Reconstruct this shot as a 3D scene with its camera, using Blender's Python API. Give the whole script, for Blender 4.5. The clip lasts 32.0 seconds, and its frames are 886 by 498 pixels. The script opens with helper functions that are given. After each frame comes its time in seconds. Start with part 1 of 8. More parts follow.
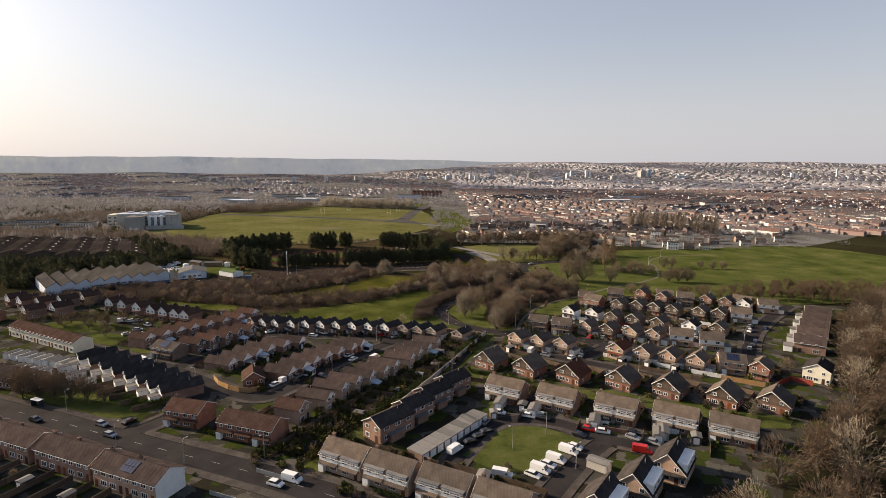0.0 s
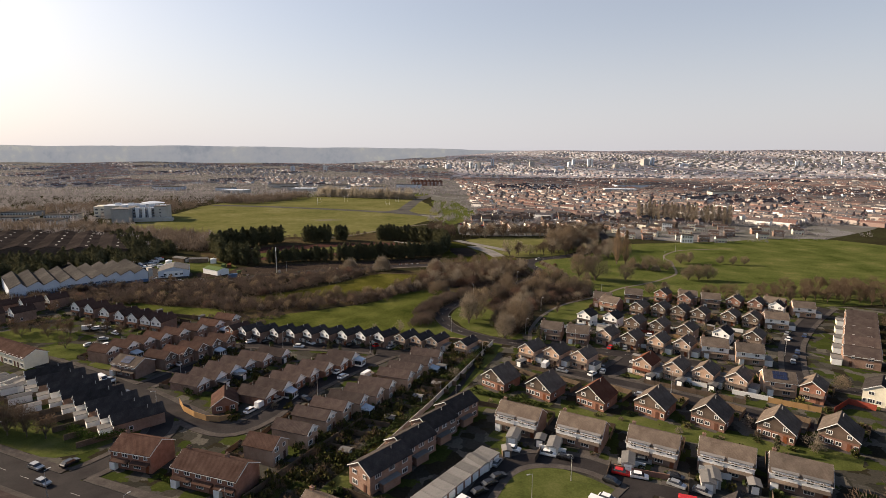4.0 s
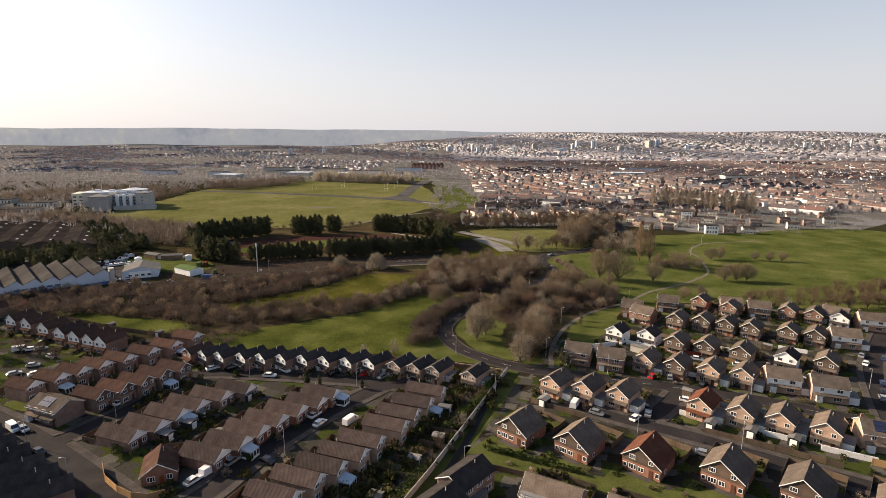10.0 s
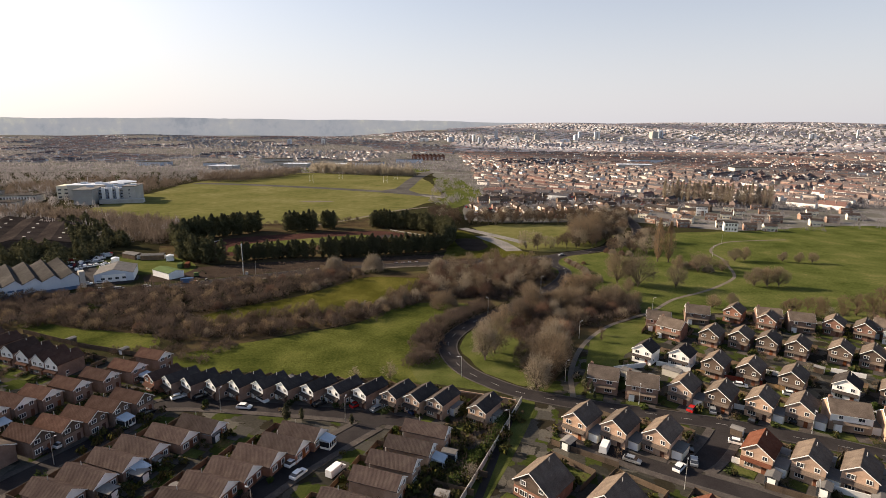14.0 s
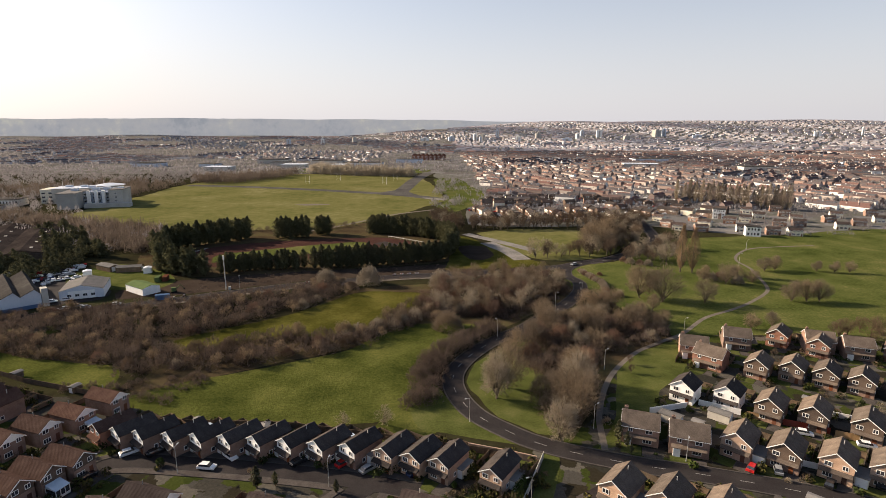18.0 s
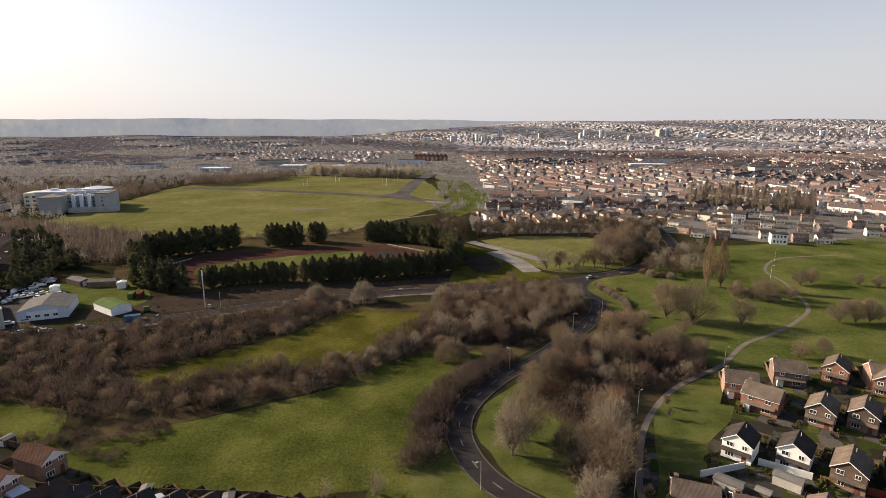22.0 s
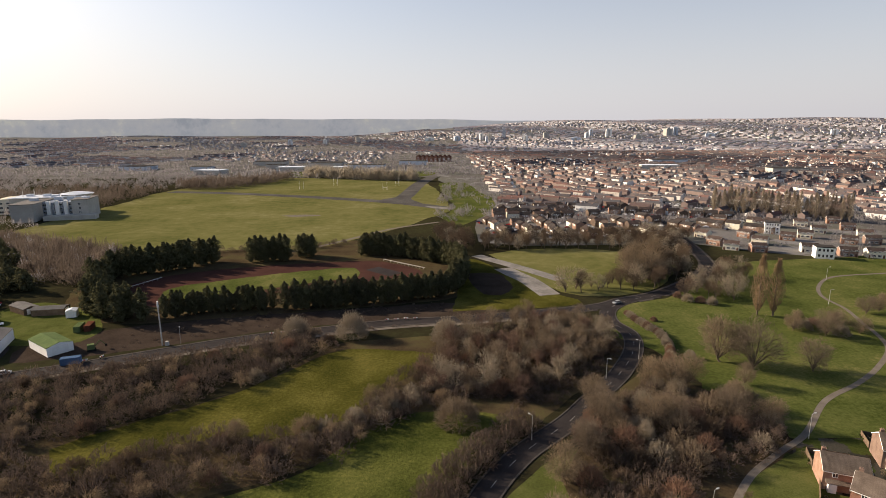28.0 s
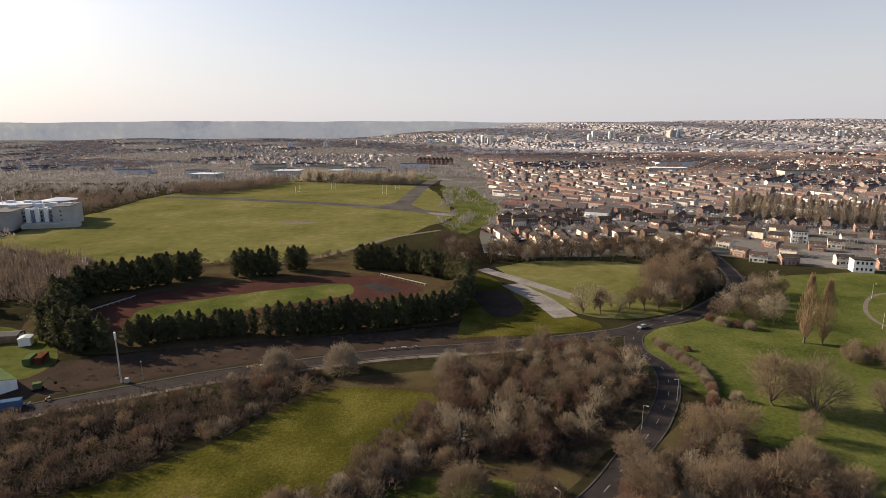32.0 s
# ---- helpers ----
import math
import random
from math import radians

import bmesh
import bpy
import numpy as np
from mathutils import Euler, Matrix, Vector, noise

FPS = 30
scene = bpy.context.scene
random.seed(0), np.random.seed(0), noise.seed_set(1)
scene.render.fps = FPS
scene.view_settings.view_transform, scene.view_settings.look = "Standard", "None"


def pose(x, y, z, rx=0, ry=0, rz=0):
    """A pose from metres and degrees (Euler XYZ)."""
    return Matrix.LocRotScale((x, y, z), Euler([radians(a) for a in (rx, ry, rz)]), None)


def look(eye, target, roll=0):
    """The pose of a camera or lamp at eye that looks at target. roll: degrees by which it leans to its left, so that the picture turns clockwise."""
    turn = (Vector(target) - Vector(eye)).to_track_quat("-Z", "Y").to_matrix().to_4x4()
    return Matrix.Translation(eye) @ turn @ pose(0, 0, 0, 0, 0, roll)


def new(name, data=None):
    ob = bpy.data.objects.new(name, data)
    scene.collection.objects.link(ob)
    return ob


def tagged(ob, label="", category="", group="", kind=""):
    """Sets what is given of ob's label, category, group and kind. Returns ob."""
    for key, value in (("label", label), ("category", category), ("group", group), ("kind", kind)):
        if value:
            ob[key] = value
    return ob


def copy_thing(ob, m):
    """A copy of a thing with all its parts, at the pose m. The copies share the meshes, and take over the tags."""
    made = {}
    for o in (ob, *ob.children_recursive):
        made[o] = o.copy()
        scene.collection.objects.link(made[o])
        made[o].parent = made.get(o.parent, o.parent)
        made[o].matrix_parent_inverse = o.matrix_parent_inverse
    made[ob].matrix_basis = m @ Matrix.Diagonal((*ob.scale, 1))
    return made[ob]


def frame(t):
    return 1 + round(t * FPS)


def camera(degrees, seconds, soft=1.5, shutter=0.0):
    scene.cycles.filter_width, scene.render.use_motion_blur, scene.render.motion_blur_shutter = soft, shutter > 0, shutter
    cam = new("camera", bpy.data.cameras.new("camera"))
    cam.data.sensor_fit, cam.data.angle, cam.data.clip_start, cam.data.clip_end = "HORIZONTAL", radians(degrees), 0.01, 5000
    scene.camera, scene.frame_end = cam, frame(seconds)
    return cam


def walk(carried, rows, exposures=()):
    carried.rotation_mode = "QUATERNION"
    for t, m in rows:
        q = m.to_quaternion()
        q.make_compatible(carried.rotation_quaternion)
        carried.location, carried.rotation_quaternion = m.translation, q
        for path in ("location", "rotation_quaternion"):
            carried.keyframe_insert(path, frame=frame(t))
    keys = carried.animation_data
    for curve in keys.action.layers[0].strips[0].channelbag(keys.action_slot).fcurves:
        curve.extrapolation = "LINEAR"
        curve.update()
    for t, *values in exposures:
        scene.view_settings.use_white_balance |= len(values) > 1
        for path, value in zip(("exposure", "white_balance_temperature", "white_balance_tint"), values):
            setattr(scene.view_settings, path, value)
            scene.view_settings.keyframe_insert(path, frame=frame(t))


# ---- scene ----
cam = camera(78.7, 32.0, soft=0.8)
PATH = [
    (0, (0.35, -1.456, 76.665), (0.394, 0.522, 76.373), 0.3),
    (3, (0.334, 20.086, 76.741), (0.377, 22.06, 76.419), 0.2),
    (6, (0.418, 41.881, 77.254), (0.46, 43.849, 76.899), 0.2),
    (9, (0.601, 63.287, 77.778), (0.64, 65.248, 77.39), 0.1),
    (11, (0.357, 77.223, 78.019), (0.396, 79.181, 77.615), 0.1),
    (13, (0.104, 90.937, 77.962), (0.141, 92.892, 77.539), 0.2),
    (14, (0.028, 97.944, 77.996), (0.065, 99.897, 77.567), 0.2),
    (17, (-0.286, 119.371, 77.936), (-0.251, 121.324, 77.504), 0.0),
    (19, (-0.323, 133.253, 77.959), (-0.291, 135.206, 77.527), -0.1),
    (21, (-0.449, 147.367, 78.158), (-0.42, 149.319, 77.726), -0.1),
    (23, (-0.52, 161.408, 78.369), (-0.495, 163.361, 77.936), -0.2),
    (25, (-0.105, 175.191, 78.654), (-0.083, 177.144, 78.223), -0.2),
    (28, (0.366, 195.79, 79.132), (0.379, 197.742, 78.698), -0.3),
    (30, (0.045, 210.065, 79.31), (0.058, 212.019, 78.88), -0.2),
    (31, (-0.096, 217.301, 79.349), (-0.088, 219.254, 78.919), -0.3),
    (32, (-0.088, 224.54, 79.342), (-0.08, 226.494, 78.915), -0.4),
]
walk(cam, [(t, look(eye, target, roll)) for t, eye, target, roll in PATH], [(0, 0.88, 6500, 12.5), (7, 1.06, 6500, 12.5), (13, 1.14, 6500, 12.5), (20, 1.08, 6500, 12.5), (26, 0.98, 6500, 12.5), (32, 1.0, 6500, 12.5)])

# ---- light ----
SUN_EL = 23.0
TO_SUN = Vector((-0.93, 0.37, 0.0)).normalized() * math.cos(radians(SUN_EL)) + Vector((0, 0, math.sin(radians(SUN_EL))))
world = bpy.data.worlds.new("world")
scene.world = world
world.use_nodes = True
wn = world.node_tree.nodes
sky = wn.new("ShaderNodeTexSky")
sky.sky_type, sky.sun_disc = "NISHITA", False
sky.sun_elevation = radians(SUN_EL)
sky.sun_rotation = math.atan2(TO_SUN.x, TO_SUN.y)
sky.air_density, sky.dust_density, sky.ozone_density, sky.altitude = 1.0, 2.4, 1.2, 50
# pale haze near the horizon, thinning out upwards
wl = world.node_tree.links
xyz = wn.new("ShaderNodeSeparateXYZ")
wl.new(wn.new("ShaderNodeTexCoord").outputs["Generated"], xyz.inputs[0])
haze = wn.new("ShaderNodeValToRGB")
haze.color_ramp.interpolation = "EASE"
haze.color_ramp.elements[0].position, haze.color_ramp.elements[0].color = 0.0, (0.80, 0.80, 0.80, 1)
haze.color_ramp.elements[1].position, haze.color_ramp.elements[1].color = 0.48, (0.0, 0.0, 0.0, 1)
haze.color_ramp.elements.new(0.27).color = (0.38, 0.38, 0.38, 1)
wl.new(xyz.outputs["Z"], haze.inputs[0])
mix = wn.new("ShaderNodeMix")
mix.data_type = "RGBA"
# the haze is brightest round the sun and duller away from it
turn_to = wn.new("ShaderNodeVectorMath")
turn_to.operation = "DOT_PRODUCT"
turn_to.inputs[1].default_value = Vector((TO_SUN.x, TO_SUN.y, 0)).normalized()
wl.new(xyz.inputs[0].links[0].from_socket, turn_to.inputs[0])
around = wn.new("ShaderNodeMapRange")
around.inputs["From Min"].default_value, around.inputs["From Max"].default_value = -1.0, 1.0
around.inputs["To Min"].default_value, around.inputs["To Max"].default_value = 0.64, 0.84
wl.new(turn_to.outputs["Value"], around.inputs["Value"])
veil = wn.new("ShaderNodeVectorMath")
veil.operation = "SCALE"
veil.inputs[0].default_value = (6.75, 6.65, 6.9)
wl.new(around.outputs["Result"], veil.inputs["Scale"])
wl.new(veil.outputs[0], mix.inputs["B"])
wl.new(haze.outputs[0], mix.inputs["Factor"])
wl.new(sky.outputs[0], mix.inputs["A"])
wl.new(mix.outputs["Result"], wn["Background"].inputs["Color"])
wn["Background"].inputs["Strength"].default_value = 0.076
sun = bpy.data.lights.new("sun", "SUN")
sun.energy, sun.angle, sun.color = 5.0, radians(0.6), (1.0, 0.82, 0.60)
sun_ob = new("sun", sun)
sun_ob.matrix_world = look(TO_SUN * 100, (0, 0, 0))

# ---- materials ----
def ramp(nt, stops, fac, const=False):
    r = nt.nodes.new("ShaderNodeValToRGB")
    e = r.color_ramp.elements
    while len(e) < len(stops):
        e.new(0.5)
    for el, (p, c) in zip(e, stops):
        el.position, el.color = p, (*c, 1)
    if const:
        r.color_ramp.interpolation = "CONSTANT"
    nt.links.new(fac, r.inputs[0])
    return r.outputs[0]


def noise_node(nt, vec, scale, detail=4.0, rough=0.6):
    n = nt.nodes.new("ShaderNodeTexNoise")
    n.inputs["Scale"].default_value, n.inputs["Detail"].default_value, n.inputs["Roughness"].default_value = scale, detail, rough
    nt.links.new(vec, n.inputs["Vector"])
    return n.outputs[0]


def math_node(nt, op, a, b):
    n = nt.nodes.new("ShaderNodeMath")
    n.operation = op
    for k, v in enumerate((a, b)):
        if isinstance(v, (int, float)):
            n.inputs[k].default_value = v
        else:
            nt.links.new(v, n.inputs[k])
    return n.outputs[0]


def mat(name, stops, big=0.2, fine=3.0, rough=0.85, bump=0.15, rnd=0.0, island=False, metal=0.0, rows=0.0, spec=0.0, bump_dist=0.05):
    """Colours mixed by noise at two scales, then brightened or darkened from object to object (or island to island)."""
    m = bpy.data.materials.new(name)
    m.use_nodes = True
    nt = m.node_tree
    bsdf = nt.nodes["Principled BSDF"]
    vec = nt.nodes.new("ShaderNodeTexCoord").outputs["Object"]
    a, b = noise_node(nt, vec, big), noise_node(nt, vec, fine, 6.0, 0.7)
    f = math_node(nt, "ADD", math_node(nt, "MULTIPLY", a, 0.55), math_node(nt, "MULTIPLY", b, 0.45))
    n = len(stops)
    col = ramp(nt, [(0.36 + 0.28 * k / max(1, n - 1), c) for k, c in enumerate(stops)], f)
    if rnd:
        src = nt.nodes.new("ShaderNodeNewGeometry").outputs["Random Per Island"] if island else nt.nodes.new("ShaderNodeObjectInfo").outputs["Random"]
        hsv = nt.nodes.new("ShaderNodeHueSaturation")
        nt.links.new(math_node(nt, "ADD", math_node(nt, "MULTIPLY", src, rnd), 1 - rnd / 2), hsv.inputs["Value"])
        nt.links.new(math_node(nt, "ADD", math_node(nt, "MULTIPLY", src, rnd * 0.5), 1 - rnd / 4), hsv.inputs["Saturation"])
        nt.links.new(col, hsv.inputs["Color"])
        col = hsv.outputs[0]
    h = b
    if rows:
        w = nt.nodes.new("ShaderNodeTexWave")
        w.bands_direction = "Z"
        w.inputs["Scale"].default_value, w.inputs["Distortion"].default_value = rows, 0.4
        nt.links.new(vec, w.inputs["Vector"])
        h = math_node(nt, "ADD", b, w.outputs["Fac"])
    nt.links.new(col, bsdf.inputs["Base Color"])
    bsdf.inputs["Roughness"].default_value, bsdf.inputs["Metallic"].default_value = rough, metal
    bsdf.inputs["Specular IOR Level"].default_value = spec
    if bump:
        bn = nt.nodes.new("ShaderNodeBump")
        bn.inputs["Strength"].default_value, bn.inputs["Distance"].default_value = bump, bump_dist
        nt.links.new(h, bn.inputs["Height"])
        nt.links.new(bn.outputs[0], bsdf.inputs["Normal"])
    return m


def thin(m, share):
    """Strips stand for round twigs: part of the light is passed to their back."""
    nt = m.node_tree
    bsdf, out = nt.nodes["Principled BSDF"], nt.nodes["Material Output"]
    tr, mx = nt.nodes.new("ShaderNodeBsdfTranslucent"), nt.nodes.new("ShaderNodeMixShader")
    nt.links.new(bsdf.inputs["Base Color"].links[0].from_socket, tr.inputs["Color"])
    mx.inputs[0].default_value = share
    nt.links.new(bsdf.outputs[0], mx.inputs[1])
    nt.links.new(tr.outputs[0], mx.inputs[2])
    nt.links.new(mx.outputs[0], out.inputs["Surface"])
    return m


def island_mat(name, stops, rough=0.85, fine=2.0):
    """One colour out of a set for each loose piece."""
    m = bpy.data.materials.new(name)
    m.use_nodes = True
    nt = m.node_tree
    bsdf = nt.nodes["Principled BSDF"]
    src = nt.nodes.new("ShaderNodeNewGeometry").outputs["Random Per Island"]
    col = ramp(nt, [(k / len(stops), c) for k, c in enumerate(stops)], src, True)
    vec = nt.nodes.new("ShaderNodeTexCoord").outputs["Object"]
    hsv = nt.nodes.new("ShaderNodeHueSaturation")
    nt.links.new(math_node(nt, "ADD", noise_node(nt, vec, fine), 0.5), hsv.inputs["Value"])
    nt.links.new(col, hsv.inputs["Color"])
    nt.links.new(hsv.outputs[0], bsdf.inputs["Base Color"])
    bsdf.inputs["Roughness"].default_value = rough
    bsdf.inputs["Specular IOR Level"].default_value = 0.0
    return m


def garden_mat(name, cell, stops):
    """Plots of lawn, paving, soil and tarmac, each with its own grain."""
    m = bpy.data.materials.new(name)
    m.use_nodes = True
    nt = m.node_tree
    bsdf = nt.nodes["Principled BSDF"]
    mp = nt.nodes.new("ShaderNodeMapping")
    mp.inputs["Rotation"].default_value = (0, 0, radians(21))
    nt.links.new(nt.nodes.new("ShaderNodeTexCoord").outputs["Object"], mp.inputs["Vector"])
    v = nt.nodes.new("ShaderNodeTexVoronoi")
    v.distance = "CHEBYCHEV"
    waver = nt.nodes.new("ShaderNodeTexNoise")
    waver.inputs["Scale"].default_value, waver.inputs["Detail"].default_value = cell * 4, 5.0
    nt.links.new(mp.outputs[0], waver.inputs["Vector"])
    shift = nt.nodes.new("ShaderNodeVectorMath")
    shift.operation = "MULTIPLY_ADD"
    shift.inputs[1].default_value = (0.5 / cell, 0.5 / cell, 0)
    nt.links.new(waver.outputs["Color"], shift.inputs[0])
    nt.links.new(mp.outputs[0], shift.inputs[2])
    v.inputs["Scale"].default_value = cell
    nt.links.new(shift.outputs[0], v.inputs["Vector"])
    sep = nt.nodes.new("ShaderNodeSeparateColor")
    nt.links.new(v.outputs["Color"], sep.inputs[0])
    col = ramp(nt, [(k / len(stops), c) for k, c in enumerate(stops)], sep.outputs[0], True)
    hsv = nt.nodes.new("ShaderNodeHueSaturation")
    fine = noise_node(nt, mp.outputs[0], 1.6, 6, 0.7)
    nt.links.new(math_node(nt, "ADD", math_node(nt, "MULTIPLY", fine, 1.4), 0.3), hsv.inputs["Value"])
    nt.links.new(col, hsv.inputs["Color"])
    nt.links.new(hsv.outputs[0], bsdf.inputs["Base Color"])
    bsdf.inputs["Roughness"].default_value = 0.95
    bsdf.inputs["Specular IOR Level"].default_value = 0.0
    bn = nt.nodes.new("ShaderNodeBump")
    bn.inputs["Strength"].default_value, bn.inputs["Distance"].default_value = 0.5, 0.15
    nt.links.new(fine, bn.inputs["Height"])
    nt.links.new(bn.outputs[0], bsdf.inputs["Normal"])
    return m


GRASS = mat("meadow grass", [(0.025, 0.032, 0.008), (0.058, 0.066, 0.016), (0.106, 0.108, 0.030)], 0.06, 1.1, 0.95, 1.0, bump_dist=0.3, spec=0.0)
OLIVEGRASS = mat("dark olive meadow grass", [(0.024, 0.026, 0.006), (0.058, 0.056, 0.012), (0.112, 0.100, 0.026)], 0.05, 1.1, 0.95, 1.0, bump_dist=0.3, spec=0.0)
AIRGRASS = mat("rough airfield grass", [(0.070, 0.074, 0.024), (0.098, 0.098, 0.034), (0.122, 0.116, 0.044), (0.160, 0.146, 0.070)], 0.016, 0.12, 0.95, 0.6, bump_dist=0.4, spec=0.0)
PARKGRASS = mat("mown park grass", [(0.029, 0.038, 0.010), (0.055, 0.068, 0.018), (0.084, 0.091, 0.028), (0.132, 0.124, 0.048)], 0.04, 0.8, 0.95, 0.7, bump_dist=0.2, spec=0.0)
LAWN = mat("estate lawn", [(0.036, 0.045, 0.013), (0.064, 0.074, 0.021), (0.098, 0.100, 0.036)], 0.12, 2.0, 0.95, 0.5, bump_dist=0.1, spec=0.0)
EARTH = mat("winter ground", [(0.015, 0.014, 0.009), (0.026, 0.024, 0.013), (0.036, 0.038, 0.017)], 0.01, 0.3, 0.95, 0.6, bump_dist=0.3, spec=0.0)
SCRUBFLOOR = mat("leaf litter and bramble floor", [(0.030, 0.022, 0.014), (0.060, 0.045, 0.026), (0.070, 0.065, 0.028)], 0.08, 1.5, 0.95, 0.8, bump_dist=0.3, spec=0.0)
GARDEN = garden_mat("garden plots", 0.24, [(0.031, 0.040, 0.011), (0.054, 0.051, 0.044), (0.025, 0.022, 0.015), (0.043, 0.040, 0.033), (0.039, 0.048, 0.013), (0.085, 0.078, 0.065), (0.028, 0.027, 0.022)])
# far plots: distance haze is put into these pale greys
FARPLOTS = garden_mat("haze-paled far town plots", 0.04, [(0.105, 0.102, 0.090), (0.160, 0.154, 0.150), (0.104, 0.096, 0.090), (0.136, 0.130, 0.126), (0.112, 0.110, 0.094)])
ASPHALT = mat("road asphalt", [(0.021, 0.017, 0.018), (0.029, 0.026, 0.026), (0.040, 0.035, 0.034)], 0.15, 3.0, 0.85, 0.2, spec=0.03)
PALE_ASPHALT = mat("worn old runway concrete", [(0.115, 0.108, 0.102), (0.175, 0.165, 0.156), (0.250, 0.235, 0.220)], 0.08, 0.8, 0.9, 0.2)
PAVING = mat("pavement flags", [(0.048, 0.042, 0.039), (0.070, 0.061, 0.056), (0.098, 0.087, 0.078)], 0.3, 2.5, 0.9, 0.2)
KERB = mat("kerb stone", [(0.058, 0.054, 0.050), (0.085, 0.080, 0.074)], 0.5, 4.0, 0.9)
GRAVELPATH = mat("gravel path", [(0.11, 0.095, 0.08), (0.16, 0.14, 0.12)], 0.3, 2.0, 0.95)
LINE = mat("road paint", [(0.20, 0.20, 0.19), (0.42, 0.41, 0.39)], 1.0, 6.0, 0.7)
# red is darkened to include the conifers' shade on the track
REDTRACK = mat("red cinder track", [(0.040, 0.021, 0.018), (0.066, 0.033, 0.027)], 0.1, 2.0, 0.95)
SOIL = mat("bare soil", [(0.028, 0.021, 0.017), (0.055, 0.042, 0.033)], 0.1, 1.2, 0.95, 0.6, bump_dist=0.2)

BRICK = {
    "red": mat("red-brown brick", [(0.160, 0.084, 0.060), (0.232, 0.122, 0.088), (0.300, 0.168, 0.125)], 0.5, 9.0, 0.9, 0.3, 0.45, rows=4.0),
    "buff": mat("buff brick", [(0.300, 0.205, 0.148), (0.395, 0.275, 0.202), (0.475, 0.345, 0.262)], 0.5, 9.0, 0.9, 0.3, 0.35, rows=4.0),
    "brown": mat("brown brick", [(0.165, 0.108, 0.083), (0.236, 0.157, 0.122), (0.305, 0.210, 0.168)], 0.5, 9.0, 0.9, 0.3, 0.4, rows=4.0),
    "dark": mat("dark hung tile", [(0.075, 0.056, 0.045), (0.105, 0.078, 0.062), (0.14, 0.105, 0.083)], 0.4, 6.0, 0.85, 0.3, 0.4, rows=3.0),
    "white": mat("white render", [(0.66, 0.65, 0.62), (0.76, 0.75, 0.72), (0.80, 0.79, 0.77)], 0.4, 3.0, 0.85, 0.05, 0.08),
    "cream": mat("cream render", [(0.56, 0.52, 0.42), (0.66, 0.62, 0.50), (0.72, 0.68, 0.57)], 0.4, 3.0, 0.85, 0.05, 0.15),
}
ROOF = {
    "grey": mat("weathered grey-brown concrete tile", [(0.074, 0.058, 0.048), (0.118, 0.094, 0.077), (0.170, 0.138, 0.111)], 0.35, 5.0, 0.85, 0.6, 0.45, rows=2.6, bump_dist=0.08),
    "brown": mat("brown concrete tile", [(0.050, 0.030, 0.024), (0.074, 0.046, 0.037), (0.102, 0.067, 0.054)], 0.35, 5.0, 0.85, 0.6, 0.35, rows=2.6, bump_dist=0.08),
    "dark": mat("dark grey concrete tile", [(0.030, 0.026, 0.025), (0.048, 0.042, 0.040), (0.078, 0.068, 0.063)], 0.35, 5.0, 0.8, 0.6, 0.35, rows=2.6, bump_dist=0.08),
    "red": mat("red clay tile", [(0.083, 0.033, 0.022), (0.116, 0.050, 0.033), (0.143, 0.069, 0.047)], 0.35, 5.0, 0.85, 0.6, 0.3, rows=2.6, bump_dist=0.08),
    "taupe": mat("dark weathered taupe tile", [(0.044, 0.033, 0.030), (0.068, 0.052, 0.047), (0.095, 0.076, 0.066)], 0.35, 5.0, 0.85, 0.6, 0.5, rows=2.6, bump_dist=0.08),
    "felt": mat("grey roofing felt", [(0.13, 0.125, 0.12), (0.20, 0.19, 0.18)], 0.4, 3.0, 0.9, 0.2, 0.5),
    "green": mat("green sheet roof", [(0.075, 0.105, 0.045), (0.11, 0.145, 0.065)], 0.2, 2.0, 0.6, 0.1, 0.1),
}
WHITE = mat("white paint", [(0.70, 0.69, 0.67), (0.80, 0.80, 0.78)], 0.6, 5.0, 0.55, 0.03, 0.12)
GLASS = mat("dark window glass", [(0.020, 0.023, 0.028), (0.045, 0.050, 0.058)], 0.7, 2.0, 0.08, 0.0, 0.6, spec=0.6)
DOORS = mat("painted doors", [(0.10, 0.045, 0.03), (0.16, 0.075, 0.05)], 0.5, 3.0, 0.5, 0.0, 1.0)
SOLAR = mat("solar panel glass", [(0.015, 0.020, 0.045), (0.025, 0.032, 0.070)], 0.5, 3.0, 0.12, 0.0, spec=0.6)
METAL = mat("galvanised metal", [(0.42, 0.43, 0.43), (0.55, 0.55, 0.55)], 0.5, 4.0, 0.45, 0.05, 0.1, metal=0.6)
# blue tint puts the shade of the works' front wall into the colour
SHEET = mat("pale profiled sheet", [(0.46, 0.50, 0.56), (0.58, 0.61, 0.66)], 0.1, 1.5, 0.6, 0.1, 0.15)
GREYROOF = mat("grey sheet roof", [(0.034, 0.032, 0.031), (0.050, 0.047, 0.045), (0.082, 0.077, 0.072)], 0.06, 0.8, 0.75, 0.1, 0.3)
DARKROOF = mat("dark works roof", [(0.014, 0.012, 0.012), (0.026, 0.022, 0.021), (0.044, 0.037, 0.034)], 0.08, 0.9, 0.85, 0.1, 0.3)
BLUE = mat("blue hoarding", [(0.07, 0.12, 0.21), (0.10, 0.16, 0.27)], 0.3, 2.0, 0.6, 0.0)
CONCRETE = mat("pale concrete", [(0.34, 0.32, 0.29), (0.46, 0.44, 0.40)], 0.1, 1.0, 0.85, 0.1, 0.25)
FENCE_TAN = mat("new tan timber", [(0.34, 0.21, 0.10), (0.44, 0.28, 0.14)], 0.5, 4.0, 0.8, 0.1, 0.2)
FENCE_OLD = mat("weathered timber", [(0.085, 0.062, 0.045), (0.15, 0.115, 0.085)], 0.5, 4.0, 0.9, 0.1, 0.5)
